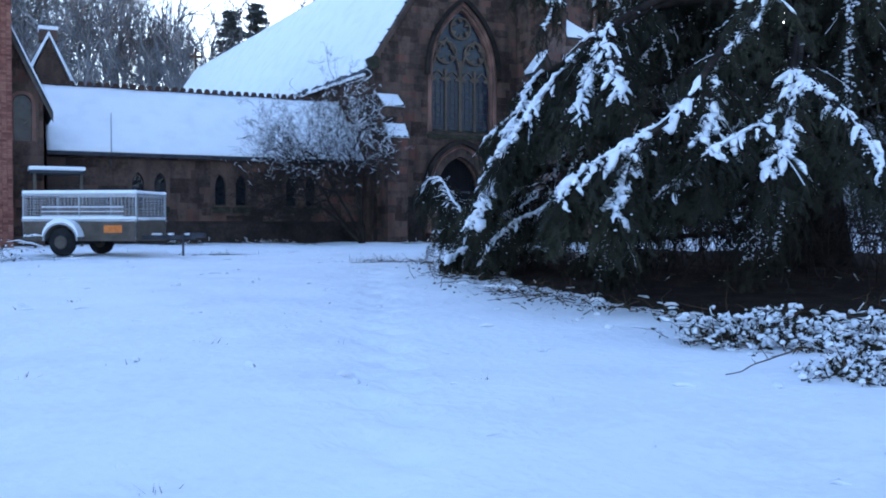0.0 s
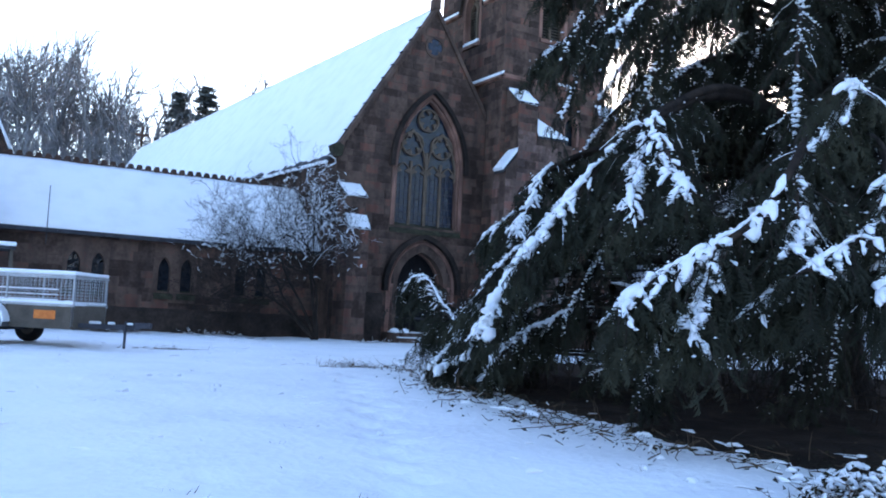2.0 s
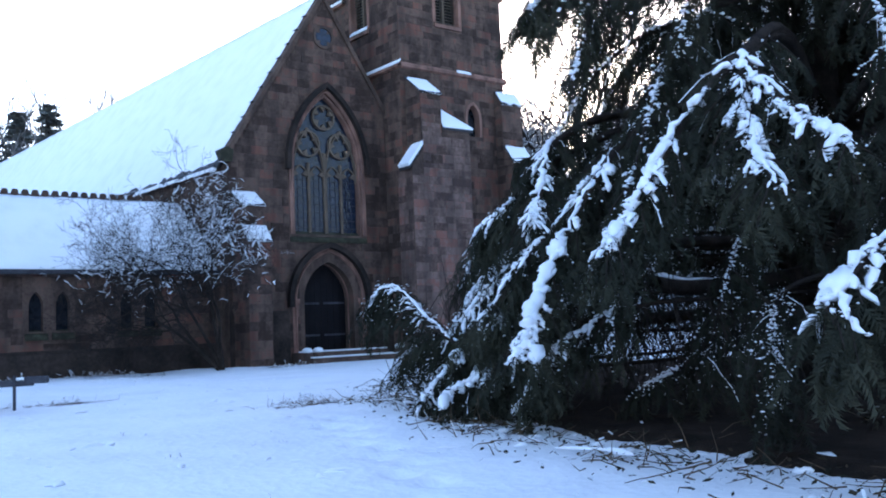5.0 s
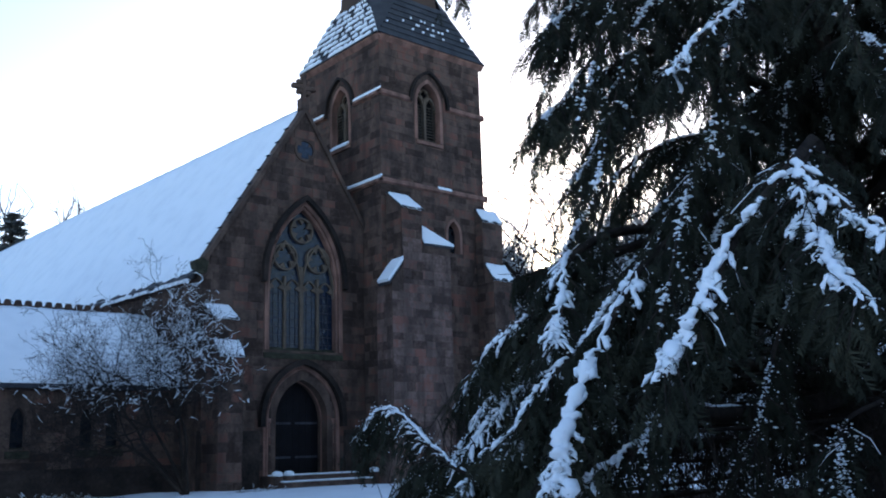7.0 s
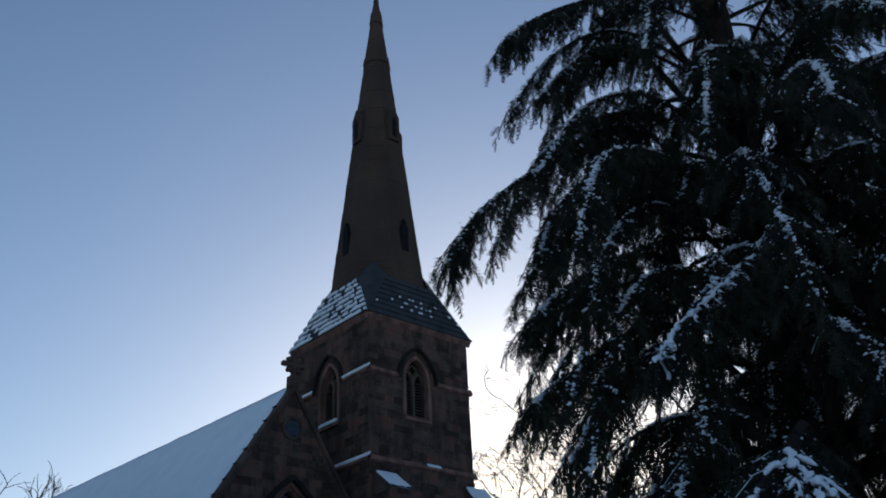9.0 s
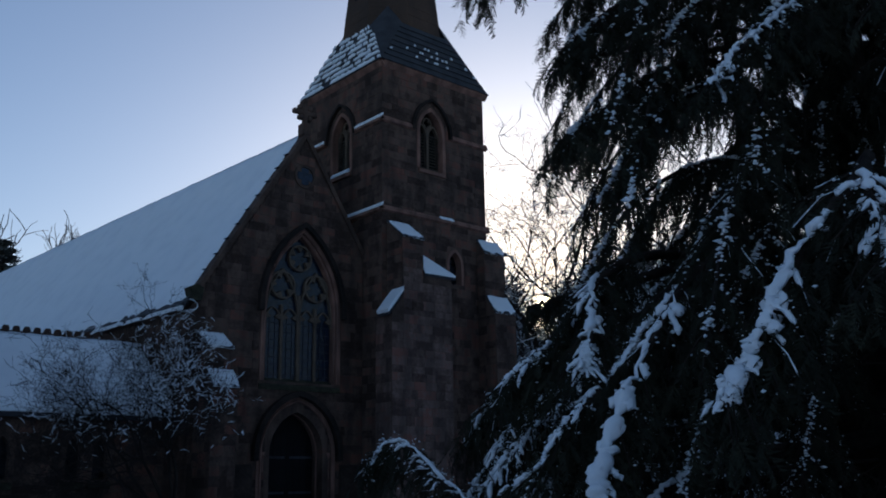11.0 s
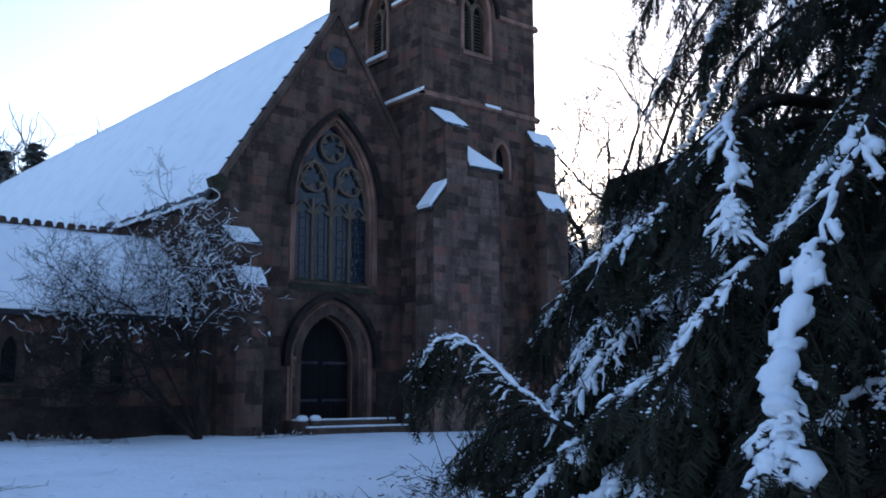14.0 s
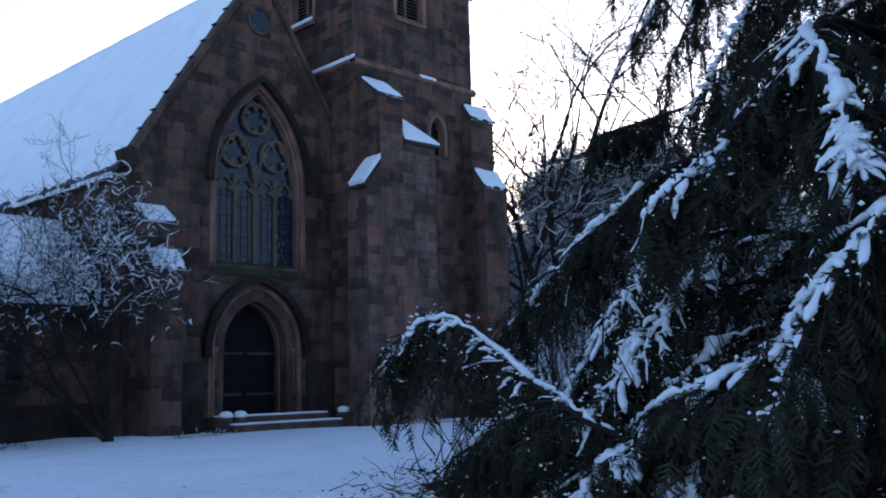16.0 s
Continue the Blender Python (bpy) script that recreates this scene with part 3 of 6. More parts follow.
def build_door():
    c, a, sill, spring, apex = DOOR
    door = tagged(new("door"), "boarded oak double door in a deep moulded arch, porch shade in its colour")
    door.parent = church
    rad = arch_radius(a, apex - spring)

    def peak(off):
        return spring + math.sqrt((rad + off) ** 2 - (rad - a) ** 2)

    # Pale and dark stone alternate: highlights and shade of the steps, put into colour.
    for k, (w, d0, d1) in enumerate(((0.12, -0.42, -0.8), (0.12, -0.24, -0.46), (0.13, -0.06, -0.28), (0.16, 0.04, -0.1))):
        off = k * 0.12 - 0.02
        arch_band("arch_order", a + off, 0.0, spring, peak(off), w, d0, d1, FRONT, M_DRESSED if k % 2 else M_STONE, door, "red moulded arch ring", u0=c)
        arch_roll("arch_roll", a + off + 0.03, 0.1, spring, peak(off + 0.03), 0.045, d0 + 0.01, FRONT, M_DRESSED, door, c)
    arch_band("hood_mould", a + 0.52, spring - 0.25, spring, peak(0.52), 0.19, 0.25, -0.05, FRONT, M_HOOD, door, u0=c)
    for s in (-1, 1):
        for k in range(2):
            x = c + s * (a + 0.10 + 0.15 * k)
            bm = bmesh.new()
            r = bmesh.ops.create_cone(bm, cap_ends=True, segments=10, radius1=0.055, radius2=0.055, depth=spring - 0.6)
            bmesh.ops.translate(bm, vec=(x, 0.22 - 0.18 * k, 0.5 + (spring - 0.6) / 2), verts=r["verts"])
            r = bmesh.ops.create_cone(bm, cap_ends=True, segments=10, radius1=0.06, radius2=0.1, depth=0.2)
            bmesh.ops.translate(bm, vec=(x, 0.22 - 0.18 * k, spring - 0.05), verts=r["verts"])
            part("shaft", bm, M_DRESSED, door, smooth=True)
    n = 8
    for i in range(n):
        u0 = -a + 2 * a * i / n
        u1 = -a + 2 * a * (i + 1) / n - 0.012
        top = [(u, arch_top(u, a, spring, apex) - 0.01) for u in (u1, (u0 + u1) / 2, u0)]
        prism("plank", [(c + u0, sill), (c + u1, sill)] + [(c + u, v) for u, v in top], -0.62, -0.68, FRONT, M_DOOR_SHADE, door)
    for z in (1.0, 2.2):
        for s in (-1, 1):
            box("hinge_strap", (c + s * 0.1, 0.605, z - 0.04), (c + s * a * 0.95, 0.625, z + 0.04), M_LEAD, door)


def weathered_buttress(name, x0, x1, y_wall, stages, base=-0.6, side=-1, seed=0, label="stepped stone buttress with snow on its offsets"):
    """A stepped buttress that stands out towards -y. Stages from the bottom: (depth, top, slope height)."""
    b = tagged(new(name), label)
    b.parent = church
    z = base
    for k, (d, top, slope) in enumerate(stages):
        nxt = stages[k + 1][0] if k + 1 < len(stages) else 0.0
        bm = bmesh.new()
        poly = [(0, z), (d, z), (d, top), (nxt, top + slope), (0, top + slope)]
        add_prism(bm, poly, x0, x1, lambda p, q, e: Vector((e, y_wall - p, q)))
        shaft = part("shaft", bm, M_STONE, b)
        to3 = plane_map((0, y_wall - d, 0), (1, 0, 0))
        ashlar(shaft, to3, x0 - 0.008, x1 + 0.008, max(z, 0.0), top - 0.05, lambda u, v: True, seed + k, limit=60, length=(0.3, 0.75))
        to4 = plane_map((x0, y_wall, 0), (0, -1, 0))
        ashlar(shaft, to4, 0.02, d + 0.004, max(z, 0.0), top - 0.05, lambda u, v: True, seed + k + 50, limit=40, length=(0.3, 0.7))
        bm = bmesh.new()
        n = 5
        for i in range(n):
            f0, f1 = i / n, (i + 1) / n
            o = 0.035
            p0 = (d + 0.05 - (d - nxt) * f0, top + slope * f0)
            p1 = (d + 0.05 - (d - nxt) * f1, top + slope * f1)
            add_prism(bm, [(p0[0], p0[1]), (p1[0], p1[1]), (p1[0] + 0.02, p1[1] + o + 0.02), (p0[0] + 0.03, p0[1] + o)], x0 - 0.05, x1 + 0.05, lambda p, q, e: Vector((e, y_wall - p, q)))
        part("weathering", bm, M_SLATE, b)
        bm = bmesh.new()
        rows = 7
        cols = 10
        grid = []
        rng = random.Random(seed + 9 * k)
        for i in range(rows + 1):
            f = i / rows
            for j in range(cols + 1):
                x = x0 - 0.03 + (x1 - x0 + 0.06) * j / cols
                e = min(i, rows - i, j, cols - j)
                h = 0.045 + (0.06 if e else 0.0) + rng.uniform(0, 0.03)
                wob = rng.uniform(-0.03, 0.03) if i == 0 else 0
                grid.append(bm.verts.new((x, y_wall - (d + 0.06 - (d - nxt) * f + wob), top + slope * f + h)))
        for i in range(rows):
            for j in range(cols):
                q = i * (cols + 1) + j
                bm.faces.new((grid[q], grid[q + 1], grid[q + cols + 2], grid[q + cols + 1]))
        r = bmesh.ops.extrude_face_region(bm, geom=bm.faces[:])
        bmesh.ops.translate(bm, vec=(0, 0, -0.07), verts=[v for v in r["geom"] if isinstance(v, bmesh.types.BMVert)])
        part("snow", bm, M_SNOW, b, "snow lying on the offset", smooth=True)
        z = top + slope * 0.0
    return b


def tower_map(side):
    if side == "front":
        return plane_map((T0, TF, 0), (1, 0, 0)), T1 - T0
    if side == "left":
        return plane_map((T0, TB, 0), (0, -1, 0)), TB - TF
    if side == "right":
        return plane_map((T1, TF, 0), (0, 1, 0)), TB - TF
    return plane_map((T1, TB, 0), (-1, 0, 0)), T1 - T0


def build_tower():
    for k, side in enumerate(("front", "left", "right", "back")):
        to3, w = tower_map(side)
        bw = (w / 2 - 0.22, 0.62, 13.45, 15.0, 16.0)
        if side == "left":
            bw = (w / 2, 0.62, 13.45, 15.0, 16.0)
        holes = [bw]
        slit = (w * 0.675, 0.34, 8.9, 9.7, 10.25)
        if side == "front":
            holes.append(slit)
        base = -0.6
        wl = wall("tower_wall", 0, w, base, lambda u: T_EAVE, holes, 0.8, to3, M_STONE, church)

        def ok(u, v, holes=holes):
            for c, a, sill, spring, apex in holes:
                if abs(u - c) < a + 0.15 and sill - 0.12 < v < arch_top((u - c) * a / (a + 0.15), a, spring, apex) + 0.2:
                    return False
            return True

        if side in ("front", "left"):
            ashlar(wl, to3, -0.012, w + 0.012, 0.0, T_EAVE - 0.12, ok, 20 + k, length=(0.3, 0.95))
        win = tagged(new("belfry_window"), "pointed two-light belfry opening with wooden louvres")
        win.parent = church
        c, a, sill, spring, apex = bw
        arch_band("outer_order", a - 0.02, sill, spring, apex - 0.02, 0.15, 0.02, -0.3, to3, M_DRESSED, win, u0=c)
        arch_band("hood_mould", a + 0.32, spring - 0.02, spring, apex + 0.38, 0.12, 0.15, -0.05, to3, M_HOOD, win, u0=c)
        m0, m1 = to3(c - 0.05, sill, -0.22), to3(c + 0.05, spring + 0.35, -0.4)
        box("mullion", tuple(min(p, q) for p, q in zip(m0, m1)), tuple(max(p, q) for p, q in zip(m0, m1)), M_PALE, win)
        for s in (-1, 1):
            arch_band("light_head", a / 2 - 0.06, spring - 0.2, spring - 0.1, spring + 0.42, 0.06, -0.24, -0.38, to3, M_PALE, win, u0=c + s * a / 2)
        tracery_ring("tracery_circle", c, spring + 0.55, 0.24, -0.24, -0.36, to3, M_PALE, win, w=0.05)
        for s in (-1, 1):
            for i in range(12):
                v = sill + 0.12 + i * 0.128
                bm = bmesh.new()
                u0, u1 = c + s * 0.06, c + s * (a - 0.05)
                q = [to3(u0, v, -0.22), to3(u1, v, -0.22), to3(u1, v + 0.1, -0.42), to3(u0, v + 0.1, -0.42)]
                lo = [bm.verts.new(p) for p in q]
                hi = [bm.verts.new(p + Vector((0, 0, 0.03))) for p in q]
                bm.faces.new(lo)
                bm.faces.new(hi)
                for i4 in range(4):
                    j4 = (i4 + 1) % 4
                    bm.faces.new((lo[i4], lo[j4], hi[j4], hi[i4]))
                part("louvre", bm, M_PLY, win)
        # Near-black sheet in place of the unlit space behind the louvres.
        arch_fill("backing", a, sill, spring, apex, -0.5, -0.55, to3, M_DOOR_SHADE, win, u0=c)
        prism("sill", [(0.08, sill - 0.2), (0.08, sill - 0.05), (-0.4, sill + 0.12), (-0.4, sill - 0.2)][::-1], c - a - 0.08, c + a + 0.08, lambda p, q, d, to3=to3: to3(d, q, p), M_DRESSED, win)
        if side == "left":
            prism("snow", [(0.09, sill - 0.05), (-0.3, sill + 0.08), (-0.3, sill + 0.3), (0.0, sill + 0.14), (0.1, sill + 0.02)][::-1], c - a, c + a, lambda p, q, d, to3=to3: to3(d, q, p), M_SNOW, win, "snow on the sill")
        if side == "front":
            c, a, sill, spring, apex = slit
            arch_band("slit_window", a - 0.02, sill, spring, apex - 0.02, 0.12, 0.03, -0.3, to3, M_DRESSED, church, "small pointed window surround", u0=c)
            arch_fill("slit_glass", a, sill, spring, apex, -0.3, -0.33, to3, M_PANE, church, u0=c)
        # string courses; the upper one is broken by the window hood
        for z, snow in ((11.4, True), (15.03, False)):
            spans = [(-0.12, w + 0.12)]
            if z > 12:
                spans = [(-0.12, bw[0] - a if side != "front" else bw[0] - bw[1] - 0.36), (bw[0] + bw[1] + 0.36, w + 0.12)]
                spans[0] = (-0.12, bw[0] - bw[1] - 0.36)
            for s0, s1 in spans:
                prism("string_course", [(0, z - 0.10), (0.12, z - 0.04), (0.12, z + 0.06), (0, z + 0.18)][::-1], s0, s1, lambda p, q, d, to3=to3: to3(d, q, p), M_DRESSED, church)
                if side == "left" or (snow and side == "front"):
                    h = 0.07 if side == "left" else 0.04
                    e = s1 if side == "left" else s0 + (s1 - s0) * 0.02
                    a0, a1 = (s0, s1) if side == "left" else (s0 + 3.0, s0 + 3.7)
                    prism("snow", [(0.02, z + 0.16), (0.12, z + 0.06), (0.13, z + 0.06 + h), (0.02, z + 0.17 + h)][::-1], a0, a1, lambda p, q, d, to3=to3: to3(d, q, p), M_SNOW, church, "snow line on the string course")
        if side in ("front", "left"):
            prism("eaves_band", [(0, T_EAVE - 0.2), (0.16, T_EAVE - 0.02), (0.16, T_EAVE + 0.06), (0, T_EAVE + 0.06)][::-1], -0.16, w + 0.16, lambda p, q, d, to3=to3: to3(d, q, p), M_DRESSED, church)


def build_spire():
    cx, cy = (T0 + T1) / 2, (TF + TB) / 2
    half = (T1 - T0) / 2 + 0.18
    tip, z0, z1, r1 = 39.4, T_EAVE + 0.05, 19.9, 2.12

    def radius(z):
        return r1 * (tip - z) / (tip - z1)

    def ring(z, grow=0.0):
        r = (radius(z) + grow) / math.cos(math.pi / 8)
        return [(cx + r * math.cos(math.pi / 8 + k * math.pi / 4), cy + r * math.sin(math.pi / 8 + k * math.pi / 4), z) for k in range(8)]

    F = [(k, (k + 1) % 8, 8 + (k + 1) % 8, 8 + k) for k in range(8)] + [tuple(8 + k for k in range(8))]
    z = z0
    rng = random.Random(5)
    while z < tip - 0.3:
        h = min(0.42, tip - 0.25 - z)
        g = rng.uniform(-0.010, 0.010) + (0.05 if any(abs(z - q) < 0.25 for q in (33.6, 36.6)) else 0)
        link_mesh("spire_course", ring(z, g) + ring(z + h, g), F, M_SPIRE, church)
        z += h
    bm = bmesh.new()
    r = bmesh.ops.create_cone(bm, cap_ends=True, segments=8, radius1=0.16, radius2=0.03, depth=1.1)
    bmesh.ops.translate(bm, vec=(cx, cy, tip + 0.1), verts=r["verts"])
    part("spire_cap", bm, M_SPIRE, church)
    # splayed skirt of stone courses, from the square eaves to the octagon
    t = math.tan(math.pi / 8)
    n = 8
    for k in range(4):
        m = Matrix.Translation((cx, cy, 0)) @ Matrix.Rotation(k * math.pi / 2, 4, "Z")
        lo = [Vector((half, -half, z0)), Vector((half, half, z0))]
        hi = [Vector((r1, -r1 * t - 0.35, z1)), Vector((r1, r1 * t + 0.35, z1))]
        for i in range(n):
            bm = bmesh.new()
            f0, f1 = i / n, (i + 1) / n
            a = [lo[0].lerp(hi[0], f0), lo[1].lerp(hi[1], f0), lo[1].lerp(hi[1], f1), lo[0].lerp(hi[0], f1)]
            out = Vector((0.045, 0, 0))
            top = [bm.verts.new(m @ p) for p in (a[0] + out, a[1] + out, a[2], a[3])]
            inn = [bm.verts.new(m @ (p - Vector((0.5, 0, 0)))) for p in a]
            bm.faces.new(top)
            bm.faces.new((top[0], top[1], inn[1], inn[0]))
            part("skirt_course", bm, M_SLATE, church)
        # corner broach between this slope and the next
        bm = bmesh.new()
        c0 = Vector((half, half, z0))
        apex = Vector((radius(20.9) * 0.7071, radius(20.9) * 0.7071, 20.9))
        pa, pb = Vector((r1, r1 * t + 0.3, z1)), Vector((r1 * t + 0.3, r1, z1))
        for i in range(n):
            f0, f1 = i / n, (i + 1) / n
            q = [c0.lerp(pa, f0), c0.lerp(apex, f0), c0.lerp(pb, f0), c0.lerp(pb, f1), c0.lerp(apex, f1), c0.lerp(pa, f1)]
            v = [bm.verts.new(m @ p) for p in q]
            bm.faces.new((v[0], v[1], v[4], v[5]))
            bm.faces.new((v[1], v[2], v[3], v[4]))
        q = [bm.verts.new(m @ p) for p in (pa, apex, pb, Vector((r1 * 0.7, r1 * 0.7, z1)))]
        bm.faces.new(q)
        part("broach", bm, M_SLATE, church)
        if k == 2 or k == 3:
            Vs, Fs = [], []
            rr = random.Random(8 + k)
            for i in range(n):
                cols = 30 if k == 2 else 44
                for j in range(cols):
                    if rr.random() < (0.14 + 0.04 * i if k == 2 else 0.88 if i in (2, 3, 4) else 1.0):
                        continue
                    f0, f1 = i / n + 0.012, (i + 1) / n - ((0.03 + rr.uniform(0, 0.045)) if k == 2 else 0.085)
                    g0, g1 = j / cols, (j + 1) / cols
                    q = [lo[0].lerp(lo[1], g0).lerp(hi[0].lerp(hi[1], g0), f0), lo[0].lerp(lo[1], g1).lerp(hi[0].lerp(hi[1], g1), f0), lo[0].lerp(lo[1], g1).lerp(hi[0].lerp(hi[1], g1), f1), lo[0].lerp(lo[1], g0).lerp(hi[0].lerp(hi[1], g0), f1)]
                    up = Vector((0.06, 0, 0.035 + rr.uniform(0, 0.03)))
                    base = len(Vs)
                    Vs += [m @ (p - up * 0.3) for p in q] + [m @ (p + up) for p in q]
                    Fs += [(base + 4, base + 5, base + 6, base + 7)] + [(base + e, base + (e + 1) % 4, base + 4 + (e + 1) % 4, base + 4 + e) for e in range(4)]
            ob = link_mesh("snow", Vs, Fs, M_SNOW, church, "snow caught on the courses of the spire's foot")
            ob["kind"] = "stuff"
    # lucarnes
    for k in range(4):
        a = k * math.pi / 2
        z = 29.0
        r = radius(z)
        m = Matrix.Translation((cx, cy, z)) @ Matrix.Rotation(a, 4, "Z")
        luc = tagged(new("lucarne"), "small gabled lucarne on the spire")
        luc.parent = church
        bm = bmesh.new()
        add_prism(bm, [(-0.32, -0.9), (0.32, -0.9), (0.32, 0.5), (0, 1.1), (-0.32, 0.5)], r - 0.35, r + 0.22, lambda u, v, d: m @ Vector((d, u, v)))
        part("gabled_body", bm, M_SPIRE, luc)
        # Solid near-black plate: its colour stands for the unlit inside.
        bm = bmesh.new()
        add_prism(bm, [(-0.14, -0.7), (0.14, -0.7), (0.14, 0.25), (0, 0.55), (-0.14, 0.25)], r + 0.19, r + 0.225, lambda u, v, d: m @ Vector((d, u, v)))
        part("opening", bm, M_DOOR_SHADE, luc)
    for k in range(4):
        a = k * math.pi / 2
        z = 22.4
        r = radius(z)
        m = Matrix.Translation((cx, cy, z)) @ Matrix.Rotation(a, 4, "Z")
        # Raised block coloured near-black for the shade inside a slit.
        bm = bmesh.new()
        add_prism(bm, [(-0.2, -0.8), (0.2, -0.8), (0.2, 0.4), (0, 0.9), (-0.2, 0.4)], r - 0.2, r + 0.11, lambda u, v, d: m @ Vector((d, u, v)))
        part("spire_light", bm, M_DOOR_SHADE, church, "slit light low in the spire, its dark inside put into the colour")


def build_nave():
    def sk(x, y, z):
        return Vector((x + SKEW * y, y, z))

    bm = bmesh.new()
    for s in (-1, 1):
        x = s * NAVE_HALF
        add_prism(bm, [(x, -0.6), (x - s * 0.8, -0.6), (x - s * 0.8, EAVE), (x, EAVE)], 0.9, NAVE_LEN, lambda p, q, d: sk(p, d, q))
    part("nave_wall", bm, M_STONE, church)
    bm = bmesh.new()
    add_prism(bm, [(-NAVE_HALF, -0.6), (NAVE_HALF, -0.6), (NAVE_HALF, EAVE), (0, RIDGE), (-NAVE_HALF, EAVE)], NAVE_LEN - 0.8, NAVE_LEN, lambda p, q, d: sk(p, d, q))
    part("end_gable", bm, M_STONE, church)
    for s in (-1, 1):
        o = 0.28
        bm = bmesh.new()
        e = NAVE_HALF + o
        add_prism(bm, [(s * e, RIDGE - PITCH * e - 0.05), (s * 0.0, RIDGE - 0.12), (0.0, RIDGE + 0.02), (s * e, RIDGE - PITCH * e + 0.1)], 0.12 if s < 0 else TB, NAVE_LEN + 0.2, lambda p, q, d: sk(p, d, q))
        part("roof_slope", bm, M_SLATE, church, "steep slate roof slope under snow")
    # snow blanket on the slope that can be seen
    rng = np.random.default_rng(11)
    nu, nv = 150, 26
    gu = np.linspace(0.16, NAVE_LEN + 0.15, nu)
    gv = np.linspace(0, 1, nv)
    U, W = np.meshgrid(gu, gv, indexing="ij")
    e = NAVE_HALF + 0.33
    X = -e * (1 - W) + 0.02
    Z = RIDGE - PITCH * np.abs(X) + 0.16 + rng.normal(0, 0.006, U.shape) + 0.02 * np.sin(U * 1.7) * np.sin(W * 9)
    U = U.copy()
    U[0] += rng.normal(0, 0.07, nv)
    Z[:, 0] -= 0.10
    Z[0] -= 0.08
    X[:, 0] += rng.normal(0, 0.03, nu)
    Z[:, -1] += 0.03
    V = np.stack([X + SKEW * U, U, Z], -1).reshape(-1, 3)
    idx = np.arange(nu * nv).reshape(nu, nv)
    F = np.stack([idx[:-1, :-1], idx[1:, :-1], idx[1:, 1:], idx[:-1, 1:]], -1).reshape(-1, 4)
    low = V - np.array([0, 0, 0.13])
    n = len(V)
    rim = np.concatenate([idx[0, :], idx[1:, -1], idx[-1, -2::-1], idx[-2:0:-1, 0]])
    side = np.stack([rim, np.roll(rim, -1), np.roll(rim, -1) + n, rim + n], -1)
    array_mesh("roof_snow", np.concatenate([V, low]), np.concatenate([F, side]), M_SNOW, church, "smooth unbroken snow over the nave roof", smooth=True)
    # slate edges that show through along the verge
    for i in range(9):
        x = -NAVE_HALF * (0.14 + i * 0.092)
        box("verge_slate", (x - 0.17, 0.06, RIDGE - PITCH * abs(x) + 0.05), (x + 0.02, 0.30, RIDGE - PITCH * abs(x) + 0.068), M_SLATE, church)
    bm = bmesh.new()
    add_prism(bm, [(-NAVE_HALF - 0.34, EAVE - 0.42), (-NAVE_HALF - 0.02, EAVE - 0.42), (-NAVE_HALF - 0.02, EAVE - 0.16), (-NAVE_HALF - 0.30, EAVE - 0.34)], 0.3, NAVE_LEN, lambda p, q, d: sk(p, d, q))
    part("eaves_gutter", bm, M_LEAD, church)
    bm = bmesh.new()
    p = sk(0, NAVE_LEN, RIDGE)
    add_box(bm, (p.x - 0.08, p.y - 0.1, p.z), (p.x + 0.08, p.y + 0.1, p.z + 1.9))
    add_box(bm, (p.x - 0.55, p.y - 0.08, p.z + 1.1), (p.x + 0.55, p.y + 0.08, p.z + 1.3))
    part("end_cross", bm, M_STONE, church, "stone cross on the far gable")


build_front()
build_great_window()
build_small_rose()
build_door()
build_tower()
build_spire()
build_nave()
weathered_buttress("buttress", -4.0, -3.12, 0.0, [(1.25, 4.3, 0.55), (0.8, 5.6, 0.55)], seed=60)
weathered_buttress("buttress", 2.95, 3.95, TF, [(0.95, 10.15, 0.75)], base=7.4, seed=70)
# broad lower stage of the tower buttress, with sloping shoulders on both sides
STAIR = plane_map((0, TF - 0.95, 0), (1, 0, 0))


def build_stair_pier():
    b = tagged(new("stair_pier"), "broad sandstone pier with snow on its two shoulders")
    b.parent = church
    bm = bmesh.new()
    poly = [(2.45, -0.6), (5.35, -0.6), (5.35, 8.8), (3.95, 8.8), (3.95, 9.75), (2.95, 9.75), (2.95, 7.9), (2.45, 7.25)]
    add_prism(bm, poly, 0, -0.95, STAIR)
    body = part("pier", bm, M_STONE, b)

    def ok(u, v):
        return (v < 7.2 and u < 5.36) or (2.97 < u and v < 8.75) or (2.97 < u < 3.93)

    ashlar(body, STAIR, 2.44, 5.36, 0.0, 9.7, ok, 81, length=(0.35, 0.9), stone="pink")
    left = plane_map((2.45, TF, 0), (0, -1, 0))
    ashlar(body, left, 0.01, 0.955, 0.0, 7.2, lambda u, v: True, 82, limit=90, stone="pink")
    y0 = TF - 0.95
    for name, mat, up, label in (("shoulder", M_SLATE, 0.0, ""), ("snow", M_SNOW, 0.10, "snow on the shoulder")):
        bm = bmesh.new()
        top = [(3.96, y0 + 0.42, 9.72 + up), (3.96, y0 - 0.08, 8.84 + up), (5.5, y0 - 0.08, 8.86 + up), (5.5, TF, 9.0 + up), (3.96, TF, 9.8 + up)]
        low = [(x, y, z - 0.08) for x, y, z in top]
        hi_v, lo_v = [bm.verts.new(p) for p in top], [bm.verts.new(p) for p in low]
        for tri in ((0, 1, 2), (0, 2, 3), (0, 3, 4)):
            bm.faces.new([hi_v[k] for k in tri])
            bm.faces.new([lo_v[k] for k in tri[::-1]])
        for k in range(5):
            bm.faces.new((hi_v[k], hi_v[(k + 1) % 5], lo_v[(k + 1) % 5], lo_v[k]))
        part(name, bm, mat, b, label)
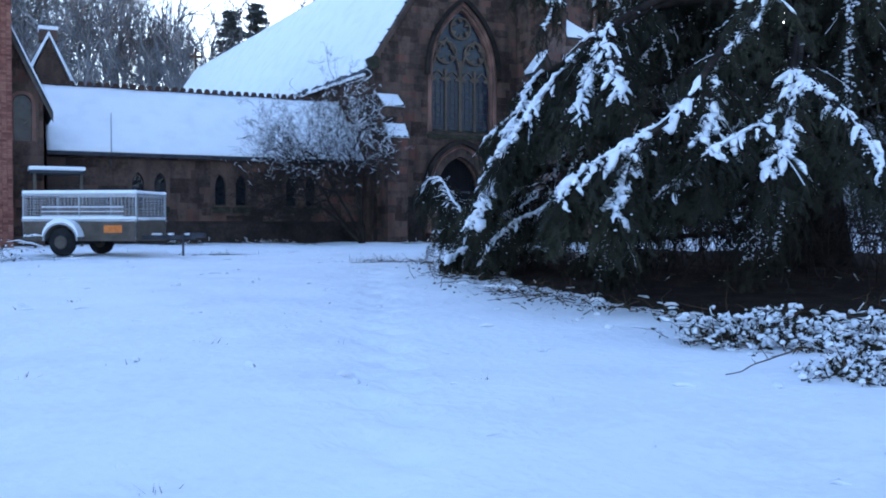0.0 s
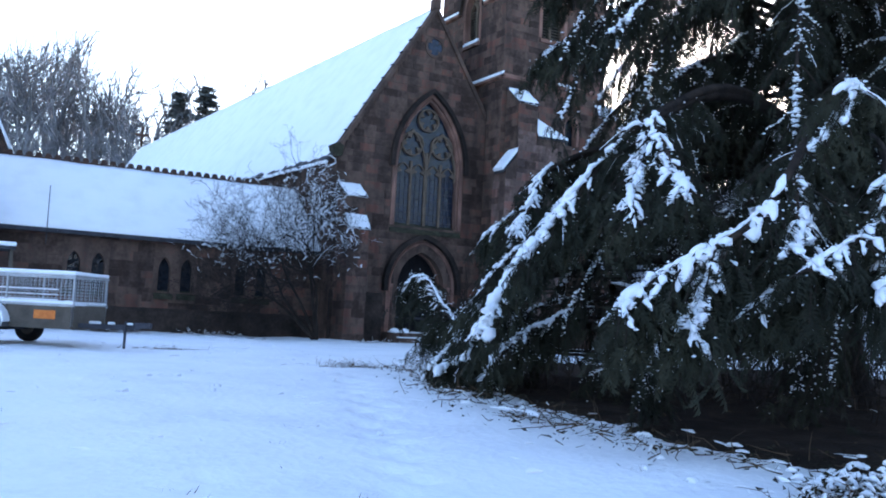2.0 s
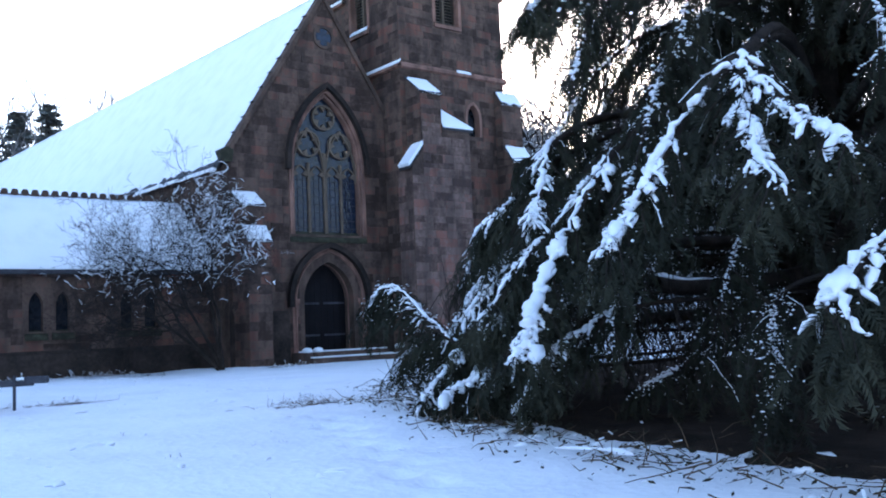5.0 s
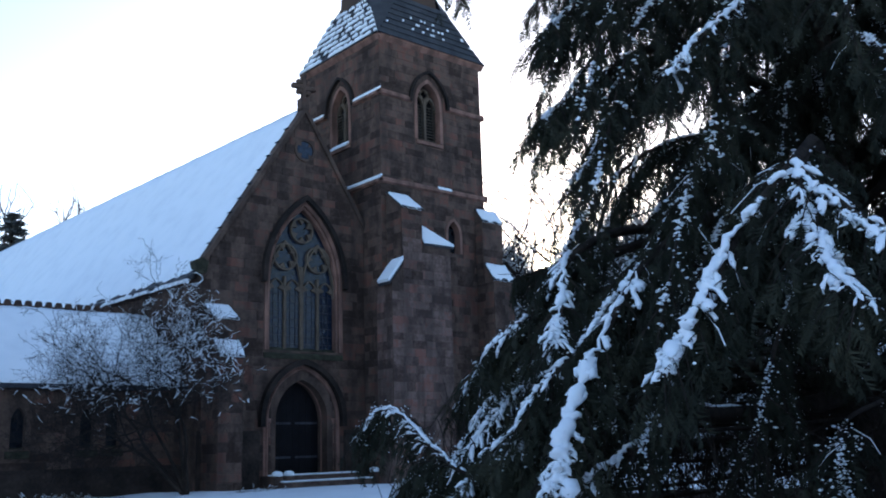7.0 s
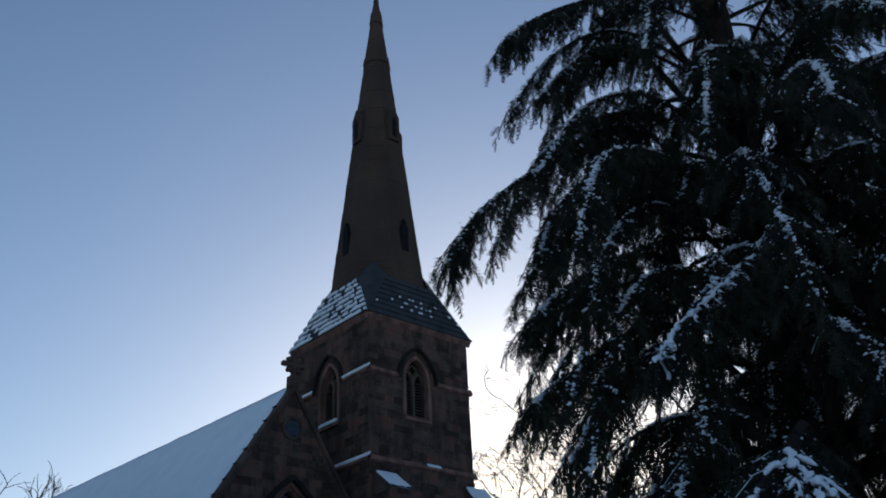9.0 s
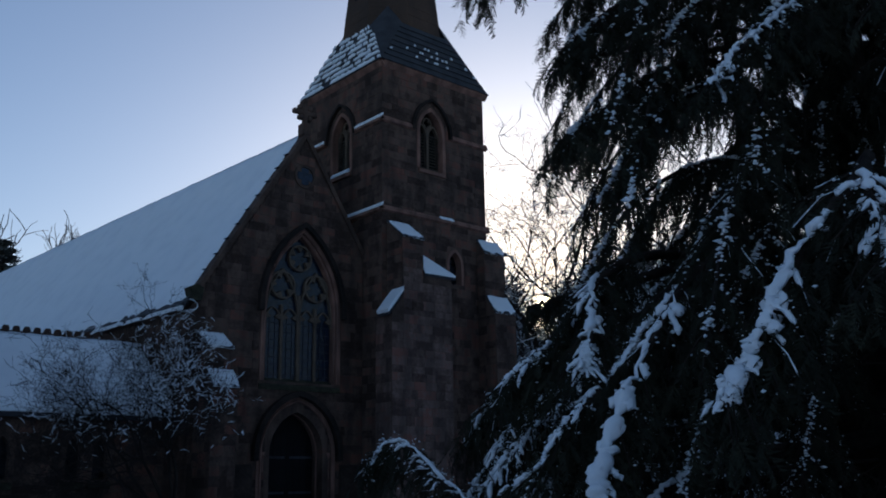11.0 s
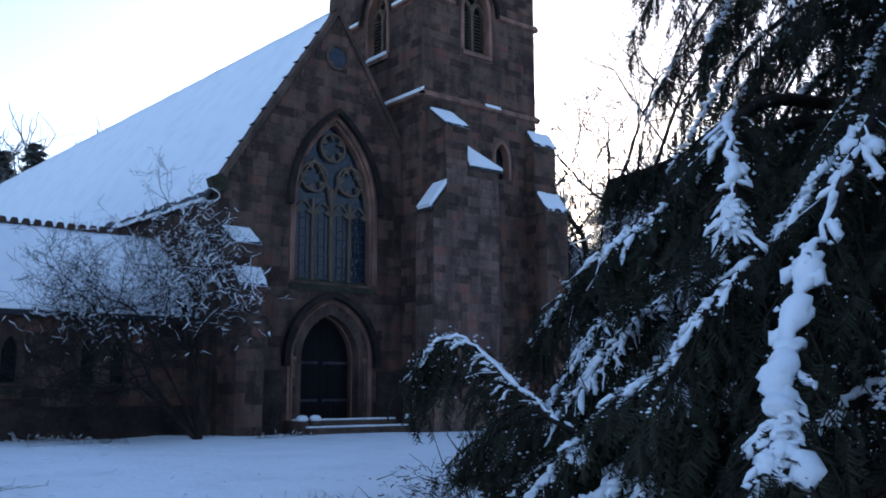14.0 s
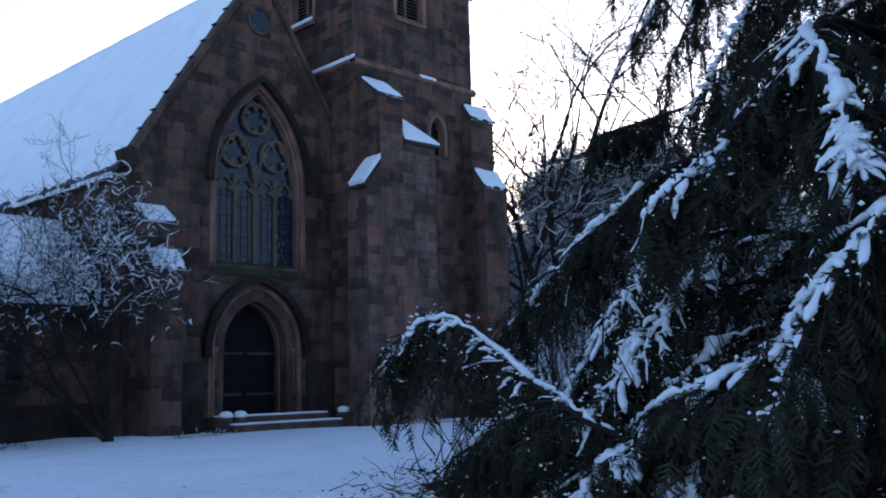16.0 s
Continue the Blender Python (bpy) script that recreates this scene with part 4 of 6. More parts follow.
    prism("shoulder", [(2.94, 7.98), (2.94, 8.08), (2.26, 7.20), (2.30, 7.12)], 0.06, -0.62, STAIR, M_SLATE, b)
    prism("snow", [(2.95, 8.08), (2.95, 8.24), (2.70, 7.96), (2.20, 7.32), (2.26, 7.22)], 0.08, -0.60, STAIR, M_SNOW, b, "snow on the shoulder")


build_stair_pier()
weathered_buttress("buttress", 7.62, 8.75, TF, [(1.0, 7.75, 0.75), (0.45, 10.3, 0.6)], seed=90)


def build_steps():
    st = tagged(new("doorstep"), "two worn stone steps dusted with snow at the church door", "steps")
    for i, (d, h) in enumerate(((1.5, 0.2), (0.95, 0.40))):
        b = box("step", (-1.75, -d, -0.2), (2.0 - 0.1 * i, 0.6 if i else -0.9, h), M_STONE, st, bevel=0.02)
        if True:
            box("snow", (-1.72, -d + 0.03, h), (1.95 - 0.1 * i, -d + 0.5, h + 0.05), M_SNOW, st, bevel=0.02)
    for xs in ((-1.75, -1.30), (2.25, 2.62, 3.05)):
        for x in xs:
            p = thing("stone_bollard", "short dark stone post with a round cap of snow", "post", group="posts beside the church door")
            bm = bmesh.new()
            add_box(bm, (x - 0.15, -1.28, -0.3), (x + 0.15, -0.98, 0.42), bevel=0.04)
            part("post", bm, M_STONE, p)
            bm = bmesh.new()
            r = bmesh.ops.create_icosphere(bm, subdivisions=2, radius=0.19)
            bmesh.ops.scale(bm, vec=(1, 1, 0.6), verts=r["verts"])
            bmesh.ops.translate(bm, vec=(x, -1.13, 0.47), verts=r["verts"])
            part("snow_cap", bm, M_SNOW, p, smooth=True)


build_steps()


# ---- low range beside the church ----
def build_wing():
    wing = thing("side_range", "low sandstone range with paired lancets and snow on its tiled roof", "building")
    x0, x1, y0 = -16.6, -4.2, 1.0
    to3 = plane_map((0, y0, 0), (1, 0, 0))
    eave, ridge, ry = 3.42, 6.25, 4.0
    holes = []
    for c in (-12.98, -9.84, -6.95):
        for s in (-0.41, 0.41):
            holes.append((c + s, 0.24, 1.5, 2.3, 2.78))
    w = wall("wall", x0, x1, -0.6, lambda u: eave, holes, 0.6, to3, M_STONE, wing)

    def ok(u, v):
        for c, a, sill, spring, apex in holes:
            if abs(u - c) < a + 0.12 and sill - 0.1 < v < apex + 0.15:
                return False
        return True

    ashlar(w, to3, x0, x1, 0.0, eave - 0.08, ok, 110)
    for k, (c, a, sill, spring, apex) in enumerate(holes):
        win = tagged(new("lancet_window"), "narrow pointed lancet with dark leaded glass")
        win.parent = wing
        arch_band("surround", a - 0.02, sill, spring, apex - 0.02, 0.12, 0.02, -0.3, to3, M_STONE, win, u0=c)
        arch_fill("pane", a, sill, spring, apex, -0.22, -0.24, to3, M_PANE, win, u0=c)
        prism("sill", [(0.1, sill - 0.28), (0.1, sill - 0.1), (-0.25, sill + 0.06), (-0.25, sill - 0.28)][::-1], c - a - 0.1, c + a + 0.1, lambda p, q, d: to3(d, q, p), M_MOSS, win, "mossy green sill")
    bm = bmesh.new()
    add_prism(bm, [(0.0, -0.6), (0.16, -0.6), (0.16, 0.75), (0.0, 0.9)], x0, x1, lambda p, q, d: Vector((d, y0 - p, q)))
    part("plinth", bm, M_PLINTH, wing, "dark stone plinth")
    bm = bmesh.new()
    add_prism(bm, [(y0 - 0.3, eave - 0.08), (ry, ridge - 0.1), (ry, ridge), (y0 - 0.3, eave + 0.06)], x0, x1 - 0.1, lambda p, q, d: Vector((d, p, q)))
    add_prism(bm, [(2 * ry - y0, eave - 0.08), (ry, ridge - 0.1), (ry, ridge), (2 * ry - y0, eave + 0.06)], x0, x1 - 0.1, lambda p, q, d: Vector((d, p, q)))
    part("roof", bm, M_SLATE, wing)
    box("back_wall", (x0, 2 * ry - y0 - 0.5, -0.6), (x1, 2 * ry - y0, eave), M_STONE, wing)
    rng = np.random.default_rng(4)
    nu, nv = 90, 16
    U, W = np.meshgrid(np.linspace(x0, x1 - 0.1, nu), np.linspace(0, 1, nv), indexing="ij")
    Y = y0 - 0.36 + (ry - 0.08 - y0 + 0.36) * W
    Z = eave + 0.06 + (ridge - eave - 0.06) * W + 0.06 + rng.normal(0, 0.008, U.shape) + 0.012 * np.sin(U * 2.1) - 0.06 * (W - 0.5) ** 2
    Y[:, 0] += rng.normal(0, 0.02, nu)
    V = np.stack([U, Y, Z], -1).reshape(-1, 3)
    idx = np.arange(nu * nv).reshape(nu, nv)
    F = np.stack([idx[:-1, :-1], idx[1:, :-1], idx[1:, 1:], idx[:-1, 1:]], -1).reshape(-1, 4)
    n = len(V)
    rim = np.concatenate([idx[0, :], idx[1:, -1], idx[-1, -2::-1], idx[-2:0:-1, 0]])
    side = np.stack([rim, np.roll(rim, -1), np.roll(rim, -1) + n, rim + n], -1)
    array_mesh("roof_snow", np.concatenate([V, V - np.array([0, 0, 0.1])]), np.concatenate([F, side]), M_SNOW, wing, "even snow over the low roof", smooth=True)
    bm = bmesh.new()
    add_prism(bm, [(y0 - 0.42, eave - 0.12), (y0 - 0.30, eave - 0.12), (y0 - 0.28, eave + 0.02), (y0 - 0.44, eave + 0.02)], x0, x1, lambda p, q, d: Vector((d, p, q)))
    part("gutter", bm, M_LEAD, wing)
    # crested ridge tiles
    me = None
    x = x0 + 0.1
    while x < x1 - 0.3:
        bm = bmesh.new()
        add_prism(bm, [(-0.11, 0.0), (0.11, 0.0), (0.11, 0.10), (0.07, 0.19), (-0.07, 0.19), (-0.11, 0.10)], -0.06, 0.06, lambda p, q, d: Vector((p, d, q)))
        if me is None:
            tile = part("ridge_tile", bm, M_TILE, wing)
            me = tile.data
        else:
            bm.free()
            tile = new("ridge_tile", me)
            tile.parent = wing
        tile.location = (x, ry, ridge + 0.04)
        x += 0.335
    box("ridge_base", (x0, ry - 0.13, ridge - 0.06), (x1 - 0.15, ry + 0.13, ridge + 0.06), M_TILE, wing)
    # thin pole against the roof
    bm = bmesh.new()
    r = bmesh.ops.create_cone(bm, cap_ends=True, segments=6, radius1=0.02, radius2=0.012, depth=2.0)
    bmesh.ops.translate(bm, vec=(-14.4, y0 - 0.45, 3.9), verts=r["verts"])
    part("aerial_pole", bm, M_LEAD, wing)


build_wing()


# ---- old house at the end of the range ----
def build_house():
    h = thing("house", "old stone house with steep gable and red brick chimney", "house")
    x1, y0 = -16.75, -1.2
    to3 = plane_map((0, y0, 0), (1, 0, 0))
    mid, half, eave, ridge = -19.3, 2.5, 5.1, 10.4
    w = wall("gable_wall", mid - half, mid + half, -0.6, lambda u: ridge - abs(u - mid) * (ridge - eave) / half, [(-17.45, 0.3, 3.6, 4.9, 5.2)], 0.5, to3, M_STONE, h)
    ashlar(w, to3, mid - half, mid + half, 0.0, 10.0, lambda u, v: v < ridge - 0.25 - abs(u - mid) * (ridge - eave) / half and not (abs(u + 17.45) < 0.45 and 3.5 < v < 5.4), 140, limit=180)
    win = tagged(new("window"), "narrow dark two-light window")
    win.parent = h
    arch_band("surround", 0.28, 3.6, 4.9, 5.18, 0.12, 0.03, -0.2, to3, M_DRESSED, win, u0=-17.45)
    arch_fill("pane", 0.3, 3.6, 4.9, 5.2, -0.15, -0.17, to3, M_PANE, win, u0=-17.45)
    for s in (-1, 1):
        e = half + 0.3
        k = (ridge - eave) / half
        poly = [(mid, ridge), (mid + s * e, ridge - k * e), (mid + s * e, ridge - k * e + 0.14), (mid, ridge + 0.16)]
        prism("roof_slope", poly, 0.25, -9, to3, M_SLATE, h)
        poly = [(mid, ridge + 0.17), (mid + s * e, ridge - k * e + 0.15), (mid + s * e, ridge - k * e + 0.27), (mid, ridge + 0.32)]
        prism("roof_snow", poly, 0.22, -9, to3, M_SNOW, h, "snow on the steep roof")
        prism("bargeboard", [(mid, ridge - 0.02), (mid + s * e, ridge - k * e - 0.02), (mid + s * e, ridge - k * e - 0.22), (mid, ridge - 0.24)], 0.27, 0.2, to3, M_PLY, h)
    bm = bmesh.new()
    add_box(bm, (mid + half - 0.5, y0 + 0.5, -0.6), (mid + half, y0 + 9, eave))
    add_box(bm, (mid - half, y0 + 0.5, -0.6), (mid - half + 0.5, y0 + 9, eave))
    add_box(bm, (mid - half, y0 + 8.5, -0.6), (mid + half, y0 + 9, eave))
    part("side_wall", bm, M_STONE, h)
    # brick chimney breast
    V, F = [], []
    rng = random.Random(2)
    z = -0.4
    row = 0
    while z < 12.5:
        wd = 0.95
        x = -18.75
        off = 0.11 if row % 2 else 0
        for face in ("front", "side"):
            n = 6 if face == "front" else 3
            for i in range(n):
                a = i * wd / n + 0.006
                b = (i + 1) * wd / n - 0.006
                if face == "front":
                    q = [(x + a, -2.1, z), (x + b, -2.1, z), (x + b, -2.1, z + 0.066), (x + a, -2.1, z + 0.066)]
                    o = (0, -0.012 - rng.uniform(0, 0.008), 0)
                else:
                    q = [(x + wd, -2.1 + a * 0.7, z), (x + wd, -2.1 + b * 0.7, z), (x + wd, -2.1 + b * 0.7, z + 0.066), (x + wd, -2.1 + a * 0.7, z + 0.066)]
                    o = (0.012, 0, 0)
                bse = len(V)
                V += q + [tuple(p + r for p, r in zip(v, o)) for v in q]
                F += [(bse + 4, bse + 5, bse + 6, bse + 7)] + [(bse + k, bse + (k + 1) % 4, bse + 4 + (k + 1) % 4, bse + 4 + k) for k in range(4)]
        z += 0.076
        row += 1
    ch = box("chimney", (-18.75, -2.1, -0.6), (-17.8, -1.0, 12.6), M_STONE, h, "tall red brick chimney breast")
    br = link_mesh("brickwork", V, F, M_BRICK, ch)
    br["kind"] = "stuff"
    # low snowy porch roof
    box("porch_roof", (-17.3, -2.6, 2.45), (-15.6, -1.15, 2.55), M_SLATE, h)
    box("porch_snow", (-17.32, -2.62, 2.55), (-15.58, -1.13, 2.68), M_SNOW, h, bevel=0.03)
    box("porch_post", (-15.75, -2.5, -0.4), (-15.65, -2.4, 2.45), M_PLY, h)
    box("porch_post", (-17.2, -2.5, -0.4), (-17.1, -2.4, 2.45), M_PLY, h)
    g = thing("rear_gable", "small steep gabled roof end with snow and a chimney cap", "building")
    to4 = plane_map((0, 5.2, 0), (1, 0, 0))
    prism("gable_wall", [(-17.2, -0.6), (-15.3, -0.6), (-15.3, 6.2), (-16.25, 8.3), (-17.2, 6.2)], 0, -3, to4, M_STONE, g)
    prism("roof_snow", [(-17.35, 6.1), (-16.25, 8.42), (-16.25, 8.62), (-17.45, 6.25)], 0.15, -3, to4, M_SNOW, g)
    prism("roof_edge", [(-15.15, 6.0), (-16.25, 8.42), (-16.25, 8.58), (-15.05, 6.1)], 0.15, -3, to4, M_SNOW, g)
    box("chimney_cap", (-16.6, 5.6, 8.3), (-15.9, 6.4, 8.75), M_STONE, g)
    box("chimney_snow", (-16.62, 5.58, 8.75), (-15.88, 6.42, 8.9), M_SNOW, g)


build_house()


# ---- trailer ----
def build_trailer():
    t = thing("trailer", "grey two-wheeled mesh-sided trailer with snow along its rails", "trailer")
    head = Vector((0.809, -0.587, 0)).normalized()
    side = Vector((-head.y, head.x, 0))
    c1 = Vector((-15.36, -13.0, 0))
    L, W = 3.0, 1.5
    gz = float(ground_height(-16, -11.5))
    m = Matrix((head, side, Vector((0, 0, 1)))).transposed().to_4x4()
    m = Matrix.Translation(c1 - head * L + Vector((0, 0, gz))) @ m
    t.matrix_world = m

    def bx(name, lo, hi, mat, label="", bevel=0.0, parent=None):
        return box(name, lo, hi, mat, parent or t, label, bevel)

    floor_z, top_z, rail = 0.42, 0.86, 1.47
    bx("floor", (0, 0, floor_z - 0.06), (L, W, floor_z), M_PLY)
    for y in (0.0, W - 0.03):
        bx("side_board", (0, y, floor_z), (L, y + 0.03, top_z), M_PLY, "grey side board", 0.006)
        bx("board_rail", (-0.02, y - 0.02, top_z - 0.03), (L + 0.02, y + 0.05, top_z + 0.02), M_GALV)
        bx("snow", (0, y - 0.03, top_z + 0.02), (L, y + 0.06, top_z + 0.09), M_SNOW, "snow on the board", 0.02)
    bx("front_board", (L - 0.03, 0, floor_z), (L, W, top_z), M_PLY)
    bx("tail_board", (0, 0, floor_z), (0.03, W, top_z), M_PLY)
    # mesh cage
    for y in (0.02, W - 0.02):
        bm = bmesh.new()
        for i in range(31):
            x = L * i / 30
            add_box(bm, (x - 0.004, y - 0.004, top_z), (x + 0.004, y + 0.004, rail))
        for k in range(9):
            z = top_z + 0.08 + (rail - top_z) * k / 9
            add_box(bm, (0, y - 0.004, z - 0.004), (L, y + 0.004, z + 0.004))
        part("mesh_side", bm, M_GALV, t, "steel mesh side")
        bx("top_rail", (-0.02, y - 0.025, rail - 0.02), (L + 0.02, y + 0.025, rail + 0.03), M_GALV)
        bx("snow", (0, y - 0.04, rail + 0.03), (L, y + 0.04, rail + 0.11), M_SNOW, "snow along the rail", 0.02)
        for x in (0.02, L * 0.5, L - 0.02):
            bx("post", (x - 0.02, y - 0.02, floor_z), (x + 0.02, y + 0.02, rail), M_GALV)
    for x in (0.02, L - 0.02):
        bm = bmesh.new()
        for i in range(16):
            y = W * i / 15
            add_box(bm, (x - 0.004, y - 0.004, top_z), (x + 0.004, y + 0.004, rail))
        for k in range(9):
            z = top_z + 0.08 + (rail - top_z) * k / 9
            add_box(bm, (x - 0.004, 0, z - 0.004), (x + 0.004, W, z + 0.004))
        part("mesh_end", bm, M_GALV, t)
        bx("top_rail", (x - 0.025, 0, rail - 0.02), (x + 0.025, W, rail + 0.03), M_GALV)
        bx("snow", (x - 0.04, 0, rail + 0.03), (x + 0.04, W, rail + 0.1), M_SNOW, "", 0.02)
    bm = bmesh.new()
    rng = random.Random(4)
    for i in range(9):
        x, y = rng.uniform(0.3, L - 0.5), rng.uniform(0.3, W - 0.3)
        r = bmesh.ops.create_icosphere(bm, subdivisions=2, radius=rng.uniform(0.2, 0.4))
        bmesh.ops.scale(bm, vec=(1.5, 1, 0.7), verts=r["verts"])
        bmesh.ops.translate(bm, vec=(x, y, floor_z + 0.30), verts=r["verts"])
    part("load", bm, M_SNOW, t, "snow-covered load of branches", True)
    for k in range(3):
        bx("slat", (0.35, 0.25, 0.95 + k * 0.11), (L - 0.5, 0.29, 0.98 + k * 0.11), M_SNOW)
    # wheels and fenders
    for y in (-0.22, W + 0.02):
        bm = bmesh.new()
        r = bmesh.ops.create_cone(bm, cap_ends=True, segments=28, radius1=0.33, radius2=0.33, depth=0.19)
        bmesh.ops.bevel(bm, geom=[e for e in bm.edges if abs(e.verts[0].co.z - e.verts[1].co.z) < 0.01], offset=0.04, segments=2, affect="EDGES")
        bmesh.ops.transform(bm, matrix=pose(1.15, y + 0.1, 0.33, 90), verts=bm.verts)
        wheel = part("wheel", bm, M_RUBBER, t, "black tyre", True)
        bm = bmesh.new()
        r = bmesh.ops.create_cone(bm, cap_ends=True, segments=20, radius1=0.19, radius2=0.14, depth=0.05)
        bmesh.ops.transform(bm, matrix=pose(1.15, y + 0.005, 0.33, 90), verts=bm.verts)
        part("rim", bm, M_PLY, wheel)
        bm = bmesh.new()
        arc = [(1.15 + 0.42 * math.cos(a), 0.36 + 0.40 * math.sin(a)) for a in [math.pi * i / 12 for i in range(13)]]
        arc2 = [(1.15 + 0.46 * math.cos(a), 0.36 + 0.44 * math.sin(a)) for a in [math.pi * i / 12 for i in range(13)]]
        add_strip(bm, arc, arc2, y - 0.03, y + 0.22, lambda u, v, d: Vector((u, d, v)))
        part("fender", bm, M_GALV, t)
        bm = bmesh.new()
        arc = [(1.15 + 0.465 * math.cos(a), 0.36 + 0.445 * math.sin(a)) for a in [math.pi * (i + 1) / 14 for i in range(13)]]
        arc2 = [(1.15 + (0.48 + 0.07 * math.sin(a)) * math.cos(a), 0.36 + (0.46 + 0.09 * math.sin(a)) * math.sin(a)) for a in [math.pi * (i + 1) / 14 for i in range(13)]]
        add_strip(bm, arc, arc2, y - 0.03, y + 0.22, lambda u, v, d: Vector((u, d, v)))
        part("snow", bm, M_SNOW, t, "snow on the fender")
    bx("reflector", (2.15, -0.012, 0.56), (2.62, 0.0, 0.74), M_ORANGE, "orange and red reflector panel")
    for y in (0.25, W - 0.25):
        bm = bmesh.new()
        add_prism(bm, [(L - 0.1, y - 0.03), (L - 0.1, y + 0.03), (L + 1.15, W / 2 + 0.03), (L + 1.15, W / 2 - 0.03)], 0.40, 0.50, lambda u, v, d: Vector((u, v, d)))
        part("drawbar", bm, M_LEAD, t)
    bx("coupling", (L + 1.0, W / 2 - 0.06, 0.44), (L + 1.4, W / 2 + 0.06, 0.56), M_LEAD, "", 0.02)
    bx("jockey_leg", (L + 0.86, W / 2 - 0.15, 0.0), (L + 0.90, W / 2 - 0.11, 0.58), M_LEAD)
    for x, ln in ((0.05, 0.22), (0.45, 0.14), (0.82, 0.2)):
        bx("snow", (L + x, W / 2 - 0.14 + x * 0.1, 0.49), (L + x + ln, W / 2 + 0.02, 0.55), M_SNOW, "", 0.02)
    bx("axle", (1.1, 0, 0.28), (1.2, W, 0.38), M_LEAD)


build_trailer()


# ---- trees ----
def bare_tree_lines(rng, base, height, spread, levels, lean=(0, 0), kids=(3, 5), r0=None, stems=1, upright=0.45, cut=0.0):
    """Limbs of a leafless tree as tapered lines, from trunk to twigs."""
    lines = []
    r0 = r0 or height * 0.018

    def grow(p, d, length, r, level):
        n = 5 if level < 2 else 3
        pts, rad = [p], [r]
        q = np.array(p, float)
        d = np.array(d, float)
        for i in range(n):
            d = d + rng.normal(0, 0.13 + 0.05 * level, 3) + np.array([0, 0, upright * 0.14])
            d /= np.linalg.norm(d)
            q = q + d * length / n
            pts.append(tuple(q))
            rad.append(max(r * (1 - 0.42 * (i + 1) / n), 0.004))
        lines.append((pts, rad, level))
        if level >= levels:
            return
        k = rng.integers(kids[0], kids[1] + 1)
        for i in range(k):
            f = 1.0 if i == 0 else rng.uniform(0.35 if level else max(0.35, cut), 0.98)
            s = min(int(f * n), n - 1)
            a = np.array(pts[s]) + (np.array(pts[s + 1]) - np.array(pts[s])) * (f * n - s)
            v = rng.normal(0, 1, 3)
            v -= v.dot(d) * d
            v /= np.linalg.norm(v) + 1e-9
            nd = d * (0.75 if i else 0.95) + v * spread * (1.0 if i else 0.35)
            nd /= np.linalg.norm(nd)
            grow(tuple(a), nd, length * rng.uniform(0.55, 0.8), rad[s] * (0.68 if i else 0.9), level + 1)

    for s in range(stems):
        d = np.array([lean[0] + rng.normal(0, 0.2 if stems > 1 else 0.1), lean[1] + rng.normal(0, 0.2 if stems > 1 else 0.1), 1.0])
        grow(base, d / np.linalg.norm(d), height * 0.38, r0 / math.sqrt(stems), 0)
    return lines


def limb_mesh(name, lines, mat, parent, label="", sides=5):
    big = [(p, r) for p, r, l in lines if l <= 1]
    rest = [(p, r) for p, r, l in lines if l > 1]
    V, F = tubes(big, sides + 2)
    ob = array_mesh(name, V, F, mat, parent, label, True)
    return ob, rest


def bare_tree(name, label, base, height, spread, levels, seed, snow=0.0, mat=None, group="", snow_above=-9.0, **kw):
    t = thing(name, label, "tree", group)
    rng = np.random.default_rng(seed)
    lines = bare_tree_lines(rng, base, height, spread, levels, **kw)
    ob, rest = limb_mesh("trunk", lines, mat or M_BARK, t)
    if rest:
        V, F = tubes(rest, 3)
        tw = array_mesh("twig_crown", V, F, mat or M_TWIG, t)
        tw["kind"] = "stuff"
    if snow:
        paths = []
        for p, r, l in lines:
            p = np.array(p)
            d = p[-1] - p[0]
            if abs(d[2]) < np.linalg.norm(d) * 0.86 and rng.random() < snow and p[0][2] > snow_above + rng.normal(0, 0.55):
                q = p + np.array([0, 0, 1.0]) * np.array(r)[:, None]
                paths.append((q, 0.004 + 0.016 * rng.random() ** 2 + 0.3 * r[0]))
        if paths:
            V, F = lump_strip(paths, seed + 1, 0.8, 5, 0.4)
            array_mesh("snow", V, F, M_SNOW, t, "snow lying along the branches", True)["kind"] = "stuff"
    return t


# spreading snow-laden tree before the church front
bare_tree("ornamental_tree", "small spreading bare tree with fresh snow on every twig", (-5.3, -1.9, -0.1), 7.0, 0.85, 6, 21, snow=0.30, lean=(-0.42, 0.0), kids=(3, 4), stems=5, upright=0.40, r0=0.15, cut=0.82, snow_above=3.1)

# bare trees to the right of the tower
for k, (x, y, h) in enumerate(((24.5, 7.0, 24.0), (20.0, 9.5, 20.0), (29.0, -1.0, 26.0), (32.0, 3.0, 27.0))):
    bare_tree("bare_tree", "leafless broad tree with light snow on its limbs", (x, y, float(ground_height(x, y)) - 0.1), h, 0.85, 5, 40 + k, snow=0.22, group="bare trees beyond the tower", kids=(3, 4), upright=0.38, r0=h * 0.0105)


bare_tree("bare_tree", "broad leafless tree with many rising limbs beyond the tower", (18.0, 3.2, -0.1), 24.0, 0.95, 6, 52, snow=0.2, group="bare trees beyond the tower", kids=(3, 4), upright=0.3, r0=0.30, stems=2)


bare_tree("bare_tree", "leafless many-stemmed tree close behind the tower", (17.3, 4.9, -0.1), 20.0, 0.9, 5, 57, snow=0.25, group="bare trees beyond the tower", kids=(3, 5), upright=0.3, r0=0.22, stems=3)


